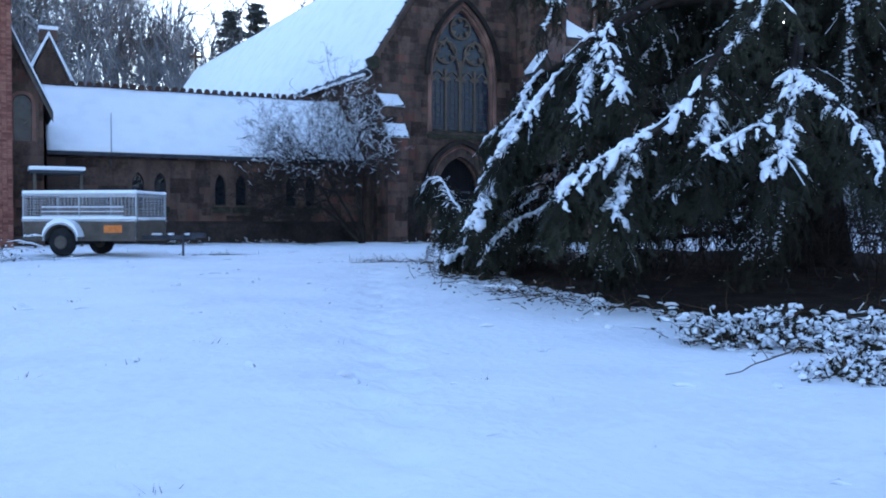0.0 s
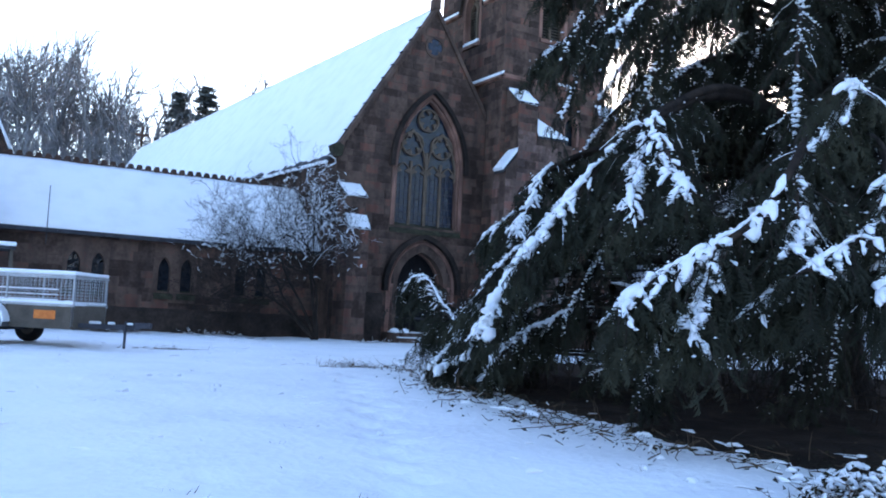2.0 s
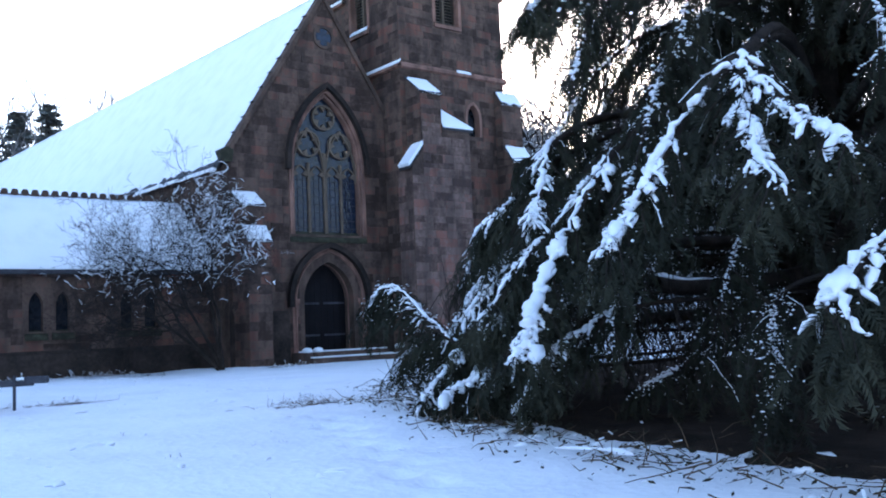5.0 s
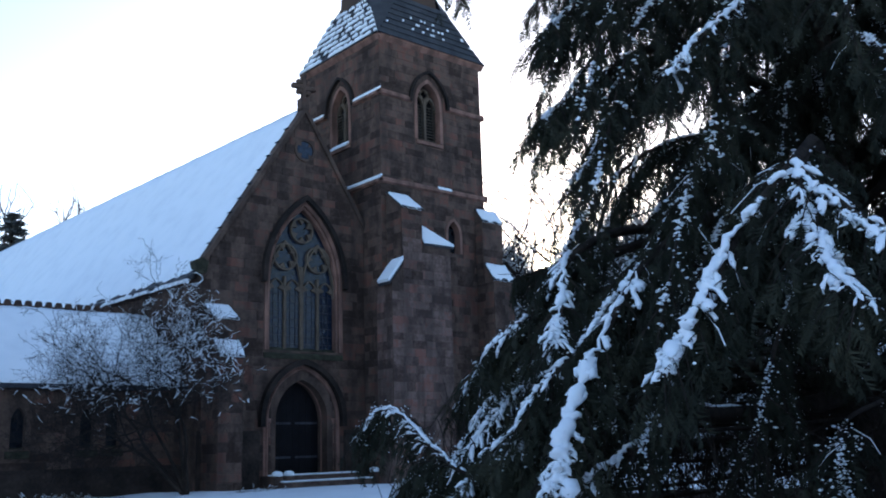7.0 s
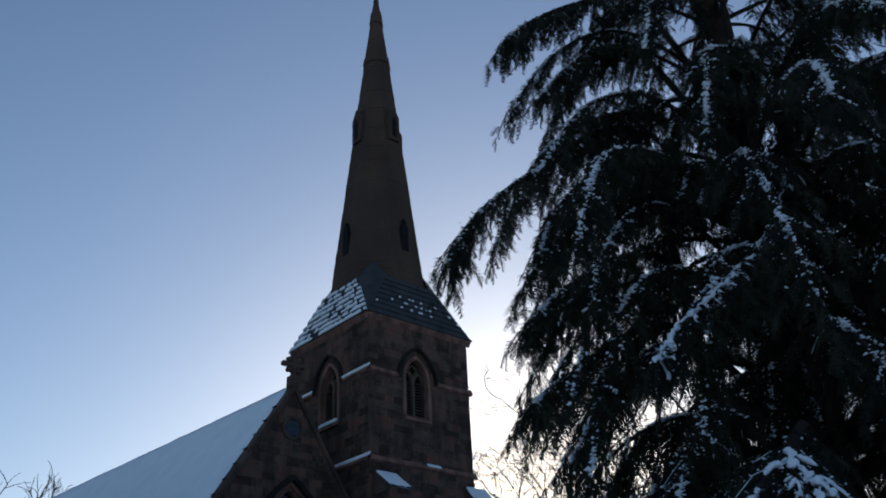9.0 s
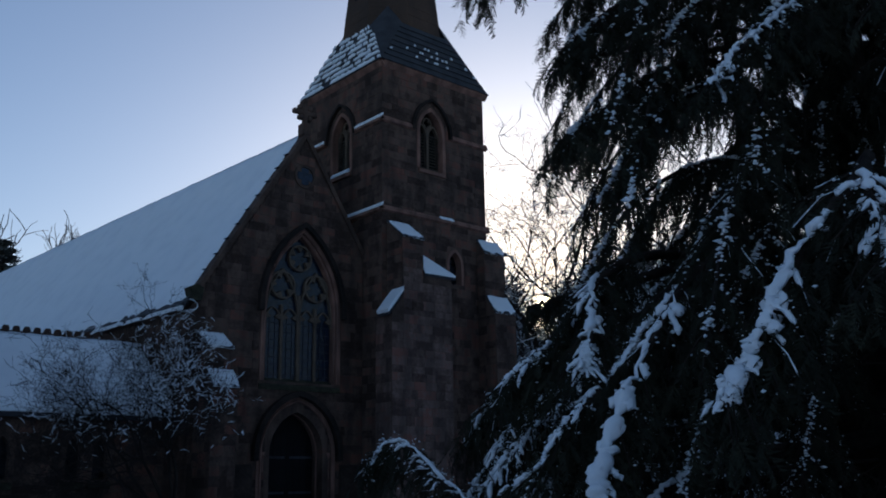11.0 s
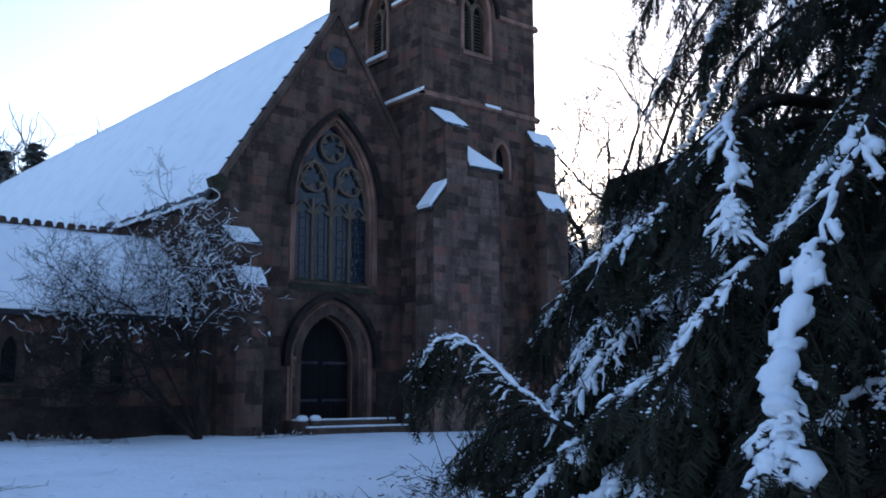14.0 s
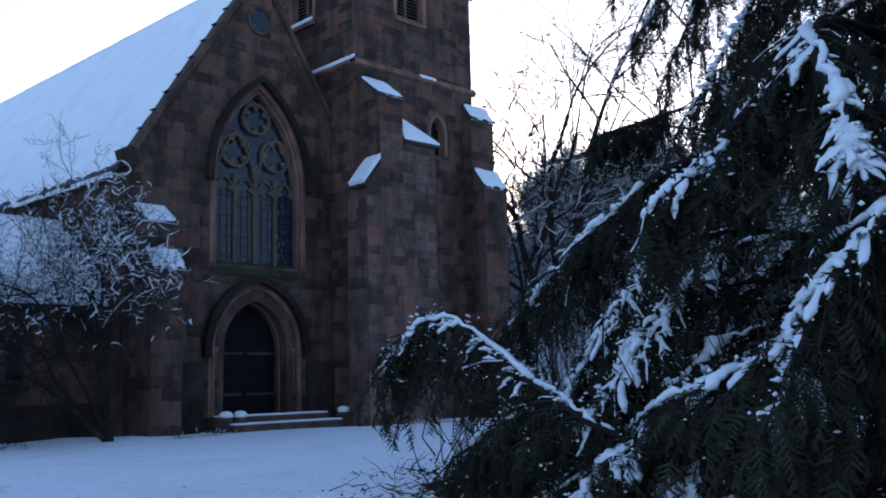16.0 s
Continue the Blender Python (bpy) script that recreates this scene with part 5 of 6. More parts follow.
def build_thicket():
    """Snowy undergrowth on the rising ground beyond the tower."""
    rng = np.random.default_rng(71)
    for name, label, n, mat, wide, top in (("thicket", "tangled bare grey-brown thicket beyond the tower", 15000, M_RIME_HAZE, 0.016, 2.6), ("snowy_twigs", "thin twigs of the thicket with snow along them", 9000, M_SNOW, 0.011, 0.9)):
        x, y = rng.uniform(11.5, 46, n), rng.uniform(-4, 42, n)
        base = ground_height(x, y)
        h = rng.uniform(0.3, top, n)
        p0 = np.stack([x, y, base + rng.uniform(0, 1.0, n) ** 1.5 * (2.8 if top > 1 else 3.4)], -1)
        p1 = p0 + np.stack([rng.normal(0, 0.55, n), rng.normal(0, 0.55, n), h * (1.0 if top > 1 else 0.5)], -1)
        a = rng.uniform(0, 2 * np.pi, n)
        w = np.stack([np.cos(a), np.sin(a), np.zeros(n)], -1) * wide * rng.uniform(0.5, 1.5, n)[:, None]
        V = np.stack([p0 - w, p0 + w, p1], 1).reshape(-1, 3)
        ob = array_mesh(name, V, np.arange(3 * n).reshape(-1, 3), mat)
        tagged(ob, label, "undergrowth", kind="stuff")


build_thicket()


def build_woods():
    """Leafless woodland on the hill, in one piece."""
    rng = np.random.default_rng(99)
    lines = []
    cx, cy = -17.0, -28.0
    for i in range(300):
        az = radians(rng.uniform(-22, 96) if i < 210 else rng.uniform(40, 60))
        d = rng.uniform(78, 150) if i < 210 else rng.uniform(90, 128)
        x, y = cx + d * math.sin(az), cy + d * math.cos(az)
        if abs((x + 17) * 0.673 - (y + 27) * 0.740) < 4.2:
            continue
        if x < 12 and x > -7 and y < 50:
            continue
        z = float(ground_height(x, y))
        h = rng.uniform(15, 23) * (0.98 if az < 0.13 else 0.92 if az < 0.30 else 0.8 if az < 0.6 else 0.9 if az < 1.05 else 0.6)
        ls = bare_tree_lines(rng, (x, y, z - 0.3), h, 0.6, 3, kids=(4, 6), upright=0.7)
        lines += [(p, r) for p, r, l in ls]
    V, F = tubes(lines, 3)
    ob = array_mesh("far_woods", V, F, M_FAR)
    tagged(ob, "leafless woodland on the snowy hillside", "woods", kind="stuff")
    # undergrowth and saplings that thicken the wood
    rng = np.random.default_rng(5)
    n = 42000
    az = np.radians(rng.uniform(-24, 98, n))
    d = rng.uniform(76, 155, n)
    x, y = cx + d * np.sin(az), cy + d * np.cos(az)
    keep = ~((x < 12) & (x > -7) & (y < 50)) & ((np.abs((x + 17) * 0.673 - (y + 27) * 0.740) > 2.4) | (rng.random(n) < 0.08))
    x, y = x[keep], y[keep]
    z = ground_height(x, y)
    n = len(x)
    h = rng.uniform(0.5, 5.5, n) * rng.uniform(0.5, 1.6, n)
    p0 = np.stack([x, y, z + rng.uniform(0, 4.0, n)], -1)
    p1 = p0 + np.stack([rng.normal(0, 0.9, n), rng.normal(0, 0.9, n), h], -1)
    w = np.stack([rng.normal(0, 1, n), rng.normal(0, 1, n), np.zeros(n)], -1) * 0.035
    V = np.stack([p0 - w, p0 + w, p1], 1).reshape(-1, 3)
    F = np.arange(3 * n).reshape(-1, 3)
    # denser young growth where the valley closes behind the tower
    n2 = 24000
    az = np.radians(rng.uniform(34, 64, n2))
    d = rng.uniform(80, 128, n2)
    x, y = cx + d * np.sin(az), cy + d * np.cos(az)
    tall = np.where(np.abs((x + 17) * 0.673 - (y + 27) * 0.740) < 2.4, 1.5, 9.0)
    p0 = np.stack([x, y, ground_height(x, y) + rng.uniform(0, 1.0, n2) * tall], -1)
    p1 = p0 + np.stack([rng.normal(0, 1.1, n2), rng.normal(0, 1.1, n2), rng.uniform(0.5, 4.5, n2)], -1)
    w = np.stack([rng.normal(0, 1, n2), rng.normal(0, 1, n2), np.zeros(n2)], -1) * 0.06
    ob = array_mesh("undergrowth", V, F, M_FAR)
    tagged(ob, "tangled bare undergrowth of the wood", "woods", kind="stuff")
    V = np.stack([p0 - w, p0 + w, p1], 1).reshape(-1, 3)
    ob = array_mesh("saplings", V, np.arange(len(V)).reshape(-1, 3), M_RIME_HAZE)
    tagged(ob, "snow-dusted saplings, paled for haze, on the hillside beyond the tower", "woods", kind="stuff")


build_woods()


def build_sun_disc():
    """The low sun itself, far beyond the hill."""
    m = bpy.data.materials.new("sun_glow")
    m.use_nodes = True
    e = m.node_tree.nodes.new("ShaderNodeEmission")
    e.inputs[0].default_value, e.inputs[1].default_value = (1.0, 0.72, 0.36, 1), 30.0
    m.node_tree.links.new(e.outputs[0], m.node_tree.nodes["Material Output"].inputs[0])
    bm = bmesh.new()
    bmesh.ops.create_icosphere(bm, subdivisions=4, radius=26.0)
    bmesh.ops.translate(bm, vec=Vector((-17, -28, 1)) + SUN_WAY * 4000, verts=bm.verts)
    ob = part("backdrop", bm, m, None, "", True)
    tagged(ob, "low warm winter sun shining through the woods", "sun", kind="structure")


build_sun_disc()


def scots_pine(base, h, seed):
    """A distant evergreen with tiers of short boughs."""
    rng = np.random.default_rng(seed)
    t = thing("evergreen_tree", "dark distant evergreen rising above the woods", "tree", "distant evergreens")
    pts = [(base[0], base[1], base[2] + h * i / 6) for i in range(7)]
    V, F = tubes([(pts, [0.22 * (1 - i / 7) for i in range(7)])], 6)
    array_mesh("trunk", V, F, M_BARK, t)
    n = 2800
    limbs = rng.integers(0, 70, n)
    lf = 0.25 + 0.73 * rng.random(70) ** 0.8
    la = rng.uniform(0, 2 * np.pi, 70)
    lr = (1.12 - lf) * h * 0.34 * rng.uniform(0.5, 1.1, 70)
    s = rng.uniform(0.1, 1, n)
    a, r = la[limbs], lr[limbs] * s
    c = np.stack([base[0] + r * np.cos(a), base[1] + r * np.sin(a), base[2] + h * lf[limbs] + 0.10 * r - 0.10 * r * r / (lr[limbs] + 0.2)], -1) + rng.normal(0, 1, (n, 3)) * np.array([0.16, 0.16, 0.07])
    d = rng.normal(0, 1, (n, 3)) * np.array([0.35, 0.35, 0.16])
    e = rng.normal(0, 1, (n, 3)) * np.array([0.16, 0.16, 0.08])
    V = np.stack([c - d, c + e, c + d, c - e], 1).reshape(-1, 3)
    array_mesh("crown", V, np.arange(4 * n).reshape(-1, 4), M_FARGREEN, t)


for k, (az, d, h) in enumerate(((15.0, 104, 14.5), (13.4, 108, 13.0), (52.5, 100, 11), (54.5, 96, 12), (57, 104, 11))):
    x, y = -17.0 + d * math.sin(radians(az)), -28.0 + d * math.cos(radians(az))
    scots_pine((x, y, float(ground_height(x, y))), h, 300 + k)


# ---- the great conifer ----
TX, TY = -1.8, -20.9


def spray_template(rng):
    """A flat feathery spray, of unit length along x, with needles on both sides, as triangles."""
    V, F = [], []
    n = 9
    for i in range(n):
        x = 0.05 + 0.9 * i / n
        z = -0.22 * x * x
        ln = 0.36 * (1 - 0.6 * x) * rng.uniform(0.8, 1.15)
        for s in (-1, 1):
            a = rng.uniform(0.6, 1.1)
            b = len(V)
            V += [(x - 0.02, 0, z), (x + 0.06, s * 0.01, z - 0.01), (x + ln * math.cos(a), s * ln * math.sin(a), z - 0.10 - rng.uniform(0, 0.14))]
            F.append((b, b + 1, b + 2))
    b = len(V)
    V += [(0, -0.012, 0), (0, 0.012, 0), (1.0, 0, -0.22)]
    F.append((b, b + 1, b + 2))
    return np.array(V), np.array(F)


def place_sprays(pos, way, size, rng):
    """Copies of the spray at each position, along each way, as one array."""
    T, F = spray_template(np.random.default_rng(1))
    n = len(pos)
    x = way / (np.linalg.norm(way, axis=1)[:, None] + 1e-9)
    ref = np.stack([rng.normal(0, 0.5, n), rng.normal(0, 0.5, n), np.ones(n)], -1)
    y = np.cross(ref, x)
    y /= np.linalg.norm(y, axis=1)[:, None] + 1e-9
    z = np.cross(x, y)
    V = pos[:, None, :] + size[:, None, None] * (T[None, :, 0:1] * x[:, None, :] + T[None, :, 1:2] * y[:, None, :] + T[None, :, 2:3] * z[:, None, :])
    Fs = F[None, :, :] + (np.arange(n) * len(T))[:, None, None]
    return V.reshape(-1, 3), Fs.reshape(-1, 3)


def bough(tree, pts, seed, r0=0.09, leafy=0.35, snow=0.06, snow_from=0.5, dense=1.0, reach=1.0, spurs=1.0, n=30, patchy=False, frost=0.6):
    """A drooping bough: a limb, side branchlets, hanging sprays and snow on top."""
    rng = np.random.default_rng(seed)
    rf = np.random.default_rng(seed + 4000)
    line = curve_through(pts, n)
    rad = np.linspace(r0, 0.012, n + 1)
    length = np.linalg.norm(np.diff(line, axis=0), axis=1).sum()
    lines = [(line, rad)]
    pos, way, size = [], [], []
    snow_paths, blob_at, blob_size, rime = [], [], [], []
    k0 = int(leafy * n)
    tang = np.gradient(line, axis=0)
    tang /= np.linalg.norm(tang, axis=1)[:, None]
    count = int(length * (1 - leafy) * 8.5 * dense)
    for j in range(count):
        f = leafy + (1 - leafy) * (j + rng.random()) / count
        i = min(int(f * n), n - 1)
        p = line[i] + (line[i + 1] - line[i]) * (f * n - i)
        t = tang[i]
        s = np.cross(t, (0, 0, 1.0))
        s /= np.linalg.norm(s) + 1e-9
        sgn = 1 if j % 2 else -1
        hang = rng.random() < 0.5
        ln = reach * (rng.uniform(0.35, 1.15) * (1.15 - 0.75 * f) + 0.12)
        if hang:
            d = t * 0.35 + s * sgn * rng.uniform(0.0, 0.3) + np.array([0, 0, -1.0])
            ln *= 1.15
        else:
            d = t * rng.uniform(0.5, 0.9) + s * sgn * rng.uniform(0.5, 0.95) + np.array([0, 0, rng.uniform(-0.30, 0.05)])
        d /= np.linalg.norm(d)
        m = max(4, int(ln / 0.11))
        u = np.linspace(0, 1, m)
        bl = p + np.outer(u * ln, d) + np.outer(u * u * ln * (0.10 if hang else 0.38), (0, 0, -1.0))
        lines.append((bl[:: max(1, m // 4)] if m > 4 else bl, np.linspace(0.014, 0.004, len(bl[:: max(1, m // 4)] if m > 4 else bl))))
        bt = np.gradient(bl, axis=0)
        bt /= np.linalg.norm(bt, axis=1)[:, None] + 1e-9
        bs = np.cross(bt, (0, 0, 1.0))
        bs /= np.linalg.norm(bs, axis=1)[:, None] + 1e-9
        for side in (-1, 1):
            jit = rng.normal(0, 0.22, bl.shape)
            pos.append(bl + rng.normal(0, 0.015, bl.shape))
            way.append(bt * 0.8 + bs * side * 0.7 + jit + np.array([0, 0, -0.62]))
            size.append(rng.uniform(0.17, 0.38, len(bl)))
        if snow and pts[0][2] < 6 and rf.random() < 0.32 * frost:
            i0, i1 = sorted(rf.integers(0, m, 2))
            if i1 - i0 > 1:
                rime.append((bl[i0:i1 + 1] + np.array([0, 0, 0.014]) + rf.normal(0, 0.012, (i1 - i0 + 1, 3)), np.full(i1 - i0 + 1, rf.uniform(0.003, 0.007))))
        if snow and rf.random() < frost:
            low = pts[0][2] < 4
            for q in range(int(rf.integers(2, 7)) * (2 if frost > 0.9 else 1)):
                i0 = int(rf.integers(0, m - 1))
                blob_at.append(bl[i0] + rf.normal(0, 0.06, 3) + np.array([0, 0, 0.015]))
                blob_size.append(0.005 + 0.018 * rf.random() ** 2)
        if snow and not hang and f > snow_from and rng.random() < 0.62:
            cut = max(2, int(m * rng.uniform(0.35, 0.95) * (1.0 if patchy else 0.85)))
            fine = np.linspace(0, cut - 1, cut * (4 if patchy else 2))
            k = fine.astype(int).clip(0, m - 2)
            path = bl[k] + (bl[k + 1] - bl[k]) * (fine - k)[:, None] + np.array([0, 0, 0.03]) + np.cumsum(rng.normal(0, 0.006, (len(fine), 3)), axis=0)
            if patchy:
                for q in path[rf.random(len(path)) < 0.6]:
                    blob_at.append(q + rf.normal(0, 0.012, 3))
                    blob_size.append(snow * rf.uniform(0.16, 0.5))
            else:
                if rng.random() < 0.35:
                    path = path[int(len(path) * rng.uniform(0.1, 0.6)):]
                snow_paths.append((path, snow * rng.uniform(0.35, 0.9)))
    if snow:
        a = int(snow_from * n)
        if patchy:
            full = curve_through(pts, n * 9)[a * 9:]
            ph, wl = rf.uniform(0, 6), rf.uniform(9, 16)
            for i, q in enumerate(full):
                u = i / len(full)
                lie = 0.55 + 0.55 * math.sin(wl * u + ph) + 0.35 * math.sin(2.7 * wl * u + 2 * ph)
                for r in range(2):
                    if rf.random() < lie:
                        blob_at.append(q + rf.normal(0, 0.022, 3) * np.array([1, 1, 0.5]) + np.array([0, 0, 0.025]))
                        blob_size.append(snow * rf.uniform(0.25, 0.8) * min(1.0, 0.5 + lie * 0.5))
        else:
            full = curve_through(pts, n * 3)[a * 3:]
            wob = np.cumsum(rng.normal(0, 0.012, full.shape), axis=0) * np.array([1, 1, 0.25])
            wob -= np.linspace(0, 1, len(full))[:, None] * wob[-1]
            full = full + wob + np.array([0, 0, 0.03])
            swell = 0.45 + 0.85 * np.abs(np.sin(np.linspace(0, length * rng.uniform(1.5, 2.2), len(full)) + rng.uniform(0, 3))) ** 1.5
            m0 = len(full)
            at = 0
            while at < m0 - 3:
                run = int(rng.integers(5, 13))
                seg = full[at:at + run] + rng.normal(0, 0.014, (len(full[at:at + run]), 3))
                if len(seg) > 2:
                    snow_paths.append((seg, snow * swell[min(at + run // 2, m0 - 1)] * rng.uniform(0.7, 1.0)))
                at += int(run * rng.uniform(0.55, 0.95))
            ft = np.gradient(full, axis=0)
            ft /= np.linalg.norm(ft, axis=1)[:, None] + 1e-9
            fs = np.cross(ft, (0, 0, 1.0))
            fs /= np.linalg.norm(fs, axis=1)[:, None] + 1e-9
            # broad fingers of snow along the side shoots, with needles that stand out of them
            for j in range(int(m0 * 0.6 * spurs)):
                i = int(m0 * rng.random() ** 0.75)
                sgn = 1 if rng.random() < 0.5 else -1
                ln = rng.uniform(0.05, 0.30) * rng.uniform(0.6, 1.15) + 0.03
                d = ft[i] * rng.uniform(0.1, 1.1) + fs[i] * sgn * rng.uniform(0.3, 1.0) + np.array([0, 0, -rng.uniform(0.0, 0.6)])
                d /= np.linalg.norm(d)
                u = np.linspace(0, 1, 7)[:, None]
                finger = full[i] + u * d * ln + u * u * np.array([0, 0, -0.25 * ln]) + rng.normal(0, 0.010, (7, 3))
                cut = int(rng.integers(0, 4))
                snow_paths.append((finger[cut:], snow * rng.uniform(0.45, 1.0) * (0.35 + 0.65 * swell[i])))
                for q in finger[rf.random(7) < 0.7]:
                    blob_at.append(q + rf.normal(0, 0.035, 3))
                    blob_size.append(snow * rf.uniform(0.12, 0.45))
                pos.append(finger[2::3])
                way.append(np.tile(d, (len(finger[2::3]), 1)) + rf.normal(0, 0.5, (len(finger[2::3]), 3)) + np.array([0, 0, 0.1]))
                size.append(rf.uniform(0.10, 0.20, len(finger[2::3])))
    limb = tagged(new("bough"))
    limb.parent = tree
    V, F = tubes(lines, 4)
    array_mesh("branch", V, F, M_BARK, limb)
    V, F = place_sprays(np.concatenate(pos), np.concatenate(way), np.concatenate(size), rng)
    array_mesh("foliage", V, F, M_NEEDLE, limb)
    if snow_paths:
        V, F = lump_strip(snow_paths, seed + 5, 0.75, 7, 0.45, 3)
        array_mesh("snow", V, F, M_SNOW, limb, "fresh snow lying along the bough", True)["kind"] = "stuff"
    if rime:
        V, F = tubes(rime, 3)
        array_mesh("rime", V, F, M_SNOW, limb, "thin snow clinging to the hanging twigs", True)["kind"] = "stuff"
    if blob_at:
        V, F = snow_blobs(blob_at, blob_size, seed + 6)
        array_mesh("fine_snow", V, F, M_SNOW, limb, "", True)["kind"] = "stuff"


def build_conifer():
    tree = thing("conifer", "huge dark drooping conifer laden with snow on its boughs", "tree")
    rng = np.random.default_rng(17)
    gz = float(ground_height(TX, TY))
    stems = []
    main = [(TX, TY, gz - 0.3), (TX - 0.1, TY + 0.1, 2.5), (TX + 0.1, TY - 0.1, 7), (TX, TY, 13), (TX + 0.1, TY, 20)]
    stems.append((curve_through(main, 24), np.concatenate([[1.1, 0.92], np.linspace(0.80, 0.12, 23)])))
    for dx, dy, z0, z1 in ((-1.2, 1.2, 1.6, 14), (-2.0, -1.2, 2.4, 15), (1.8, 1.2, 2.2, 15), (0.6, -2.2, 2.8, 13)):
        pts = [(TX, TY, z0), (TX + dx * 0.7, TY + dy * 0.7, z0 + 2.0), (TX + dx, TY + dy, z0 + 5), (TX + dx * 1.25, TY + dy * 1.25, z1)]
        stems.append((curve_through(pts, 18), np.linspace(0.36, 0.06, 19)))
    for i, st in enumerate(stems):
        V, F = tubes([st], 14)
        array_mesh("stem" if i else "trunk", V, F, M_BARK, tree, "" if i else "thick dark fissured trunk", True)
    root = Vector((TX, TY, 0))
    # boughs whose snow is seen close by: outer points from the inside to the tip
    heavy = [
        ((4.2, 0.058), [(-7.0, -24.6, 4.1), (-9.97, -26.83, 3.06), (-10.95, -27.05, 2.10), (-11.92, -26.76, 1.48), (-12.4, -26.64, 1.09)]),
        ((4.3, 0.047), [(-7.2, -24.7, 4.0), (-10.10, -26.82, 2.82), (-10.68, -27.36, 2.05), (-10.95, -27.5, 1.75)]),
        ((4.9, 0.047), [(-7.0, -25.0, 4.6), (-9.30, -26.9, 3.85), (-9.58, -27.12, 3.52), (-10.05, -26.95, 2.95)]),
        ((4.4, 0.050), [(-7.6, -25.9, 3.6), (-9.49, -27.52, 2.71), (-9.89, -28.0, 2.05), (-10.70, -28.28, 1.35)]),
        ((4.4, 0.046), [(-7.6, -25.9, 3.55), (-9.48, -27.55, 2.68), (-10.1, -27.75, 2.05), (-11.2, -27.9, 1.55)]),
        ((4.4, 0.046), [(-7.6, -25.9, 3.5), (-9.48, -27.58, 2.66), (-9.55, -28.3, 2.15), (-9.70, -29.02, 1.38)]),
        ((2.8, 0.034), [(-7.5, -25.2, 2.6), (-10.2, -27.0, 1.75), (-11.29, -27.37, 1.20)]),
        ((2.6, 0.045), [(-7.5, -24.4, 2.8), (-10.8, -26.6, 1.9), (-11.5, -26.95, 1.6), (-11.93, -27.15, 0.93)]),
        ((4.8, 0.046), [(-7.4, -23.6, 4.7), (-10.12, -24.66, 3.76), (-10.9, -24.45, 2.95), (-11.39, -24.36, 2.30), (-11.86, -24.25, 1.75)]),
        ((4.8, 0.045), [(-7.4, -23.6, 4.65), (-10.12, -24.70, 3.74), (-10.66, -25.44, 3.02), (-11.20, -26.28, 2.40)]),
        ((4.8, 0.036), [(-7.4, -23.6, 4.6), (-10.12, -24.72, 3.70), (-10.9, -25.2, 2.85), (-11.57, -25.82, 2.12)]),
        ((4.4, 0.036), [(-6.2, -20.2, 4.5), (-8.82, -20.72, 3.70), (-9.74, -21.25, 2.78), (-10.06, -21.46, 2.36)]),
        ((4.6, 0.070), [(-6.4, -21.6, 4.4), (-8.6, -22.15, 3.65), (-9.44, -22.2, 3.12), (-10.31, -22.24, 2.14), (-10.92, -22.3, 1.28), (-11.36, -22.46, 0.78)]),
        ((4.5, 0.036), [(-6.4, -21.5, 4.3), (-8.7, -22.0, 3.55), (-9.42, -22.08, 3.05), (-9.72, -21.84, 2.61), (-9.86, -21.55, 2.26)]),
        ((3.0, 0.032), [(-6.5, -21.4, 3.0), (-9.4, -21.6, 2.4), (-10.28, -21.50, 1.93), (-10.5, -21.22, 1.42), (-10.62, -21.25, 1.15)]),
        ((2.4, 0.042), [(-7.0, -21.2, 2.2), (-9.9, -21.35, 1.6), (-10.33, -21.06, 1.38), (-10.02, -20.45, 1.2), (-9.7, -20.05, 1.1)]),
        ((4.2, 0.032), [(-6.0, -20.3, 4.3), (-8.6, -20.4, 3.45), (-9.28, -20.15, 2.89), (-9.6, -19.8, 2.45)]),
        ((4.6, 0.038), [(-4.5, -19.5, 4.1), (-7.0, -18.6, 3.4), (-7.6, -18.04, 2.85), (-7.1, -16.8, 2.35), (-6.5, -15.65, 1.86)]),
        ((1.4, 0.060), [(-6.0, -20.4, 1.1), (-8.6, -20.3, 0.95), (-9.5, -20.15, 0.72), (-9.98, -20.1, 0.38), (-10.5, -19.9, 0.12)]),
    ]
    for k, ((z0, w), pts) in enumerate(heavy):
        bough(tree, [(TX, TY, z0)] + pts, 500 + k, r0=0.10, leafy=0.38, snow=w * 1.12, snow_from=0.50, dense=1.1, reach=0.8)
    # a low arching frond, hanging strands, a dark tuft, and the high limbs that stand out against the sky
    bough(tree, [(TX, TY, 0.9), (-6.0, -21.0, 0.5), (-9.0, -20.6, 0.5), (-9.9, -19.6, 0.85), (-9.87, -18.8, 1.22), (-9.72, -17.7, 1.77), (-9.78, -17.1, 1.45)], 561, r0=0.035, leafy=0.55, snow=0.026, snow_from=0.55, dense=0.8, reach=0.9, spurs=0.9, frost=1.0)
    bough(tree, [(TX, TY, 0.8), (-5.5, -19.6, 0.5), (-8.6, -19.2, 0.55), (-9.3, -18.4, 0.95), (-9.5, -17.6, 0.6)], 562, r0=0.035, leafy=0.5, snow=0.042, snow_from=0.45, dense=0.75, reach=0.8, patchy=True, frost=1.0)
    bough(tree, [(TX, TY, 1.2), (-6.0, -20.6, 0.9), (-8.9, -19.9, 1.0), (-9.6, -19.2, 0.7), (-9.9, -18.8, 0.2)], 568, r0=0.035, leafy=0.4, snow=0.048, snow_from=0.4, dense=0.8, reach=0.75, patchy=True, frost=1.0)
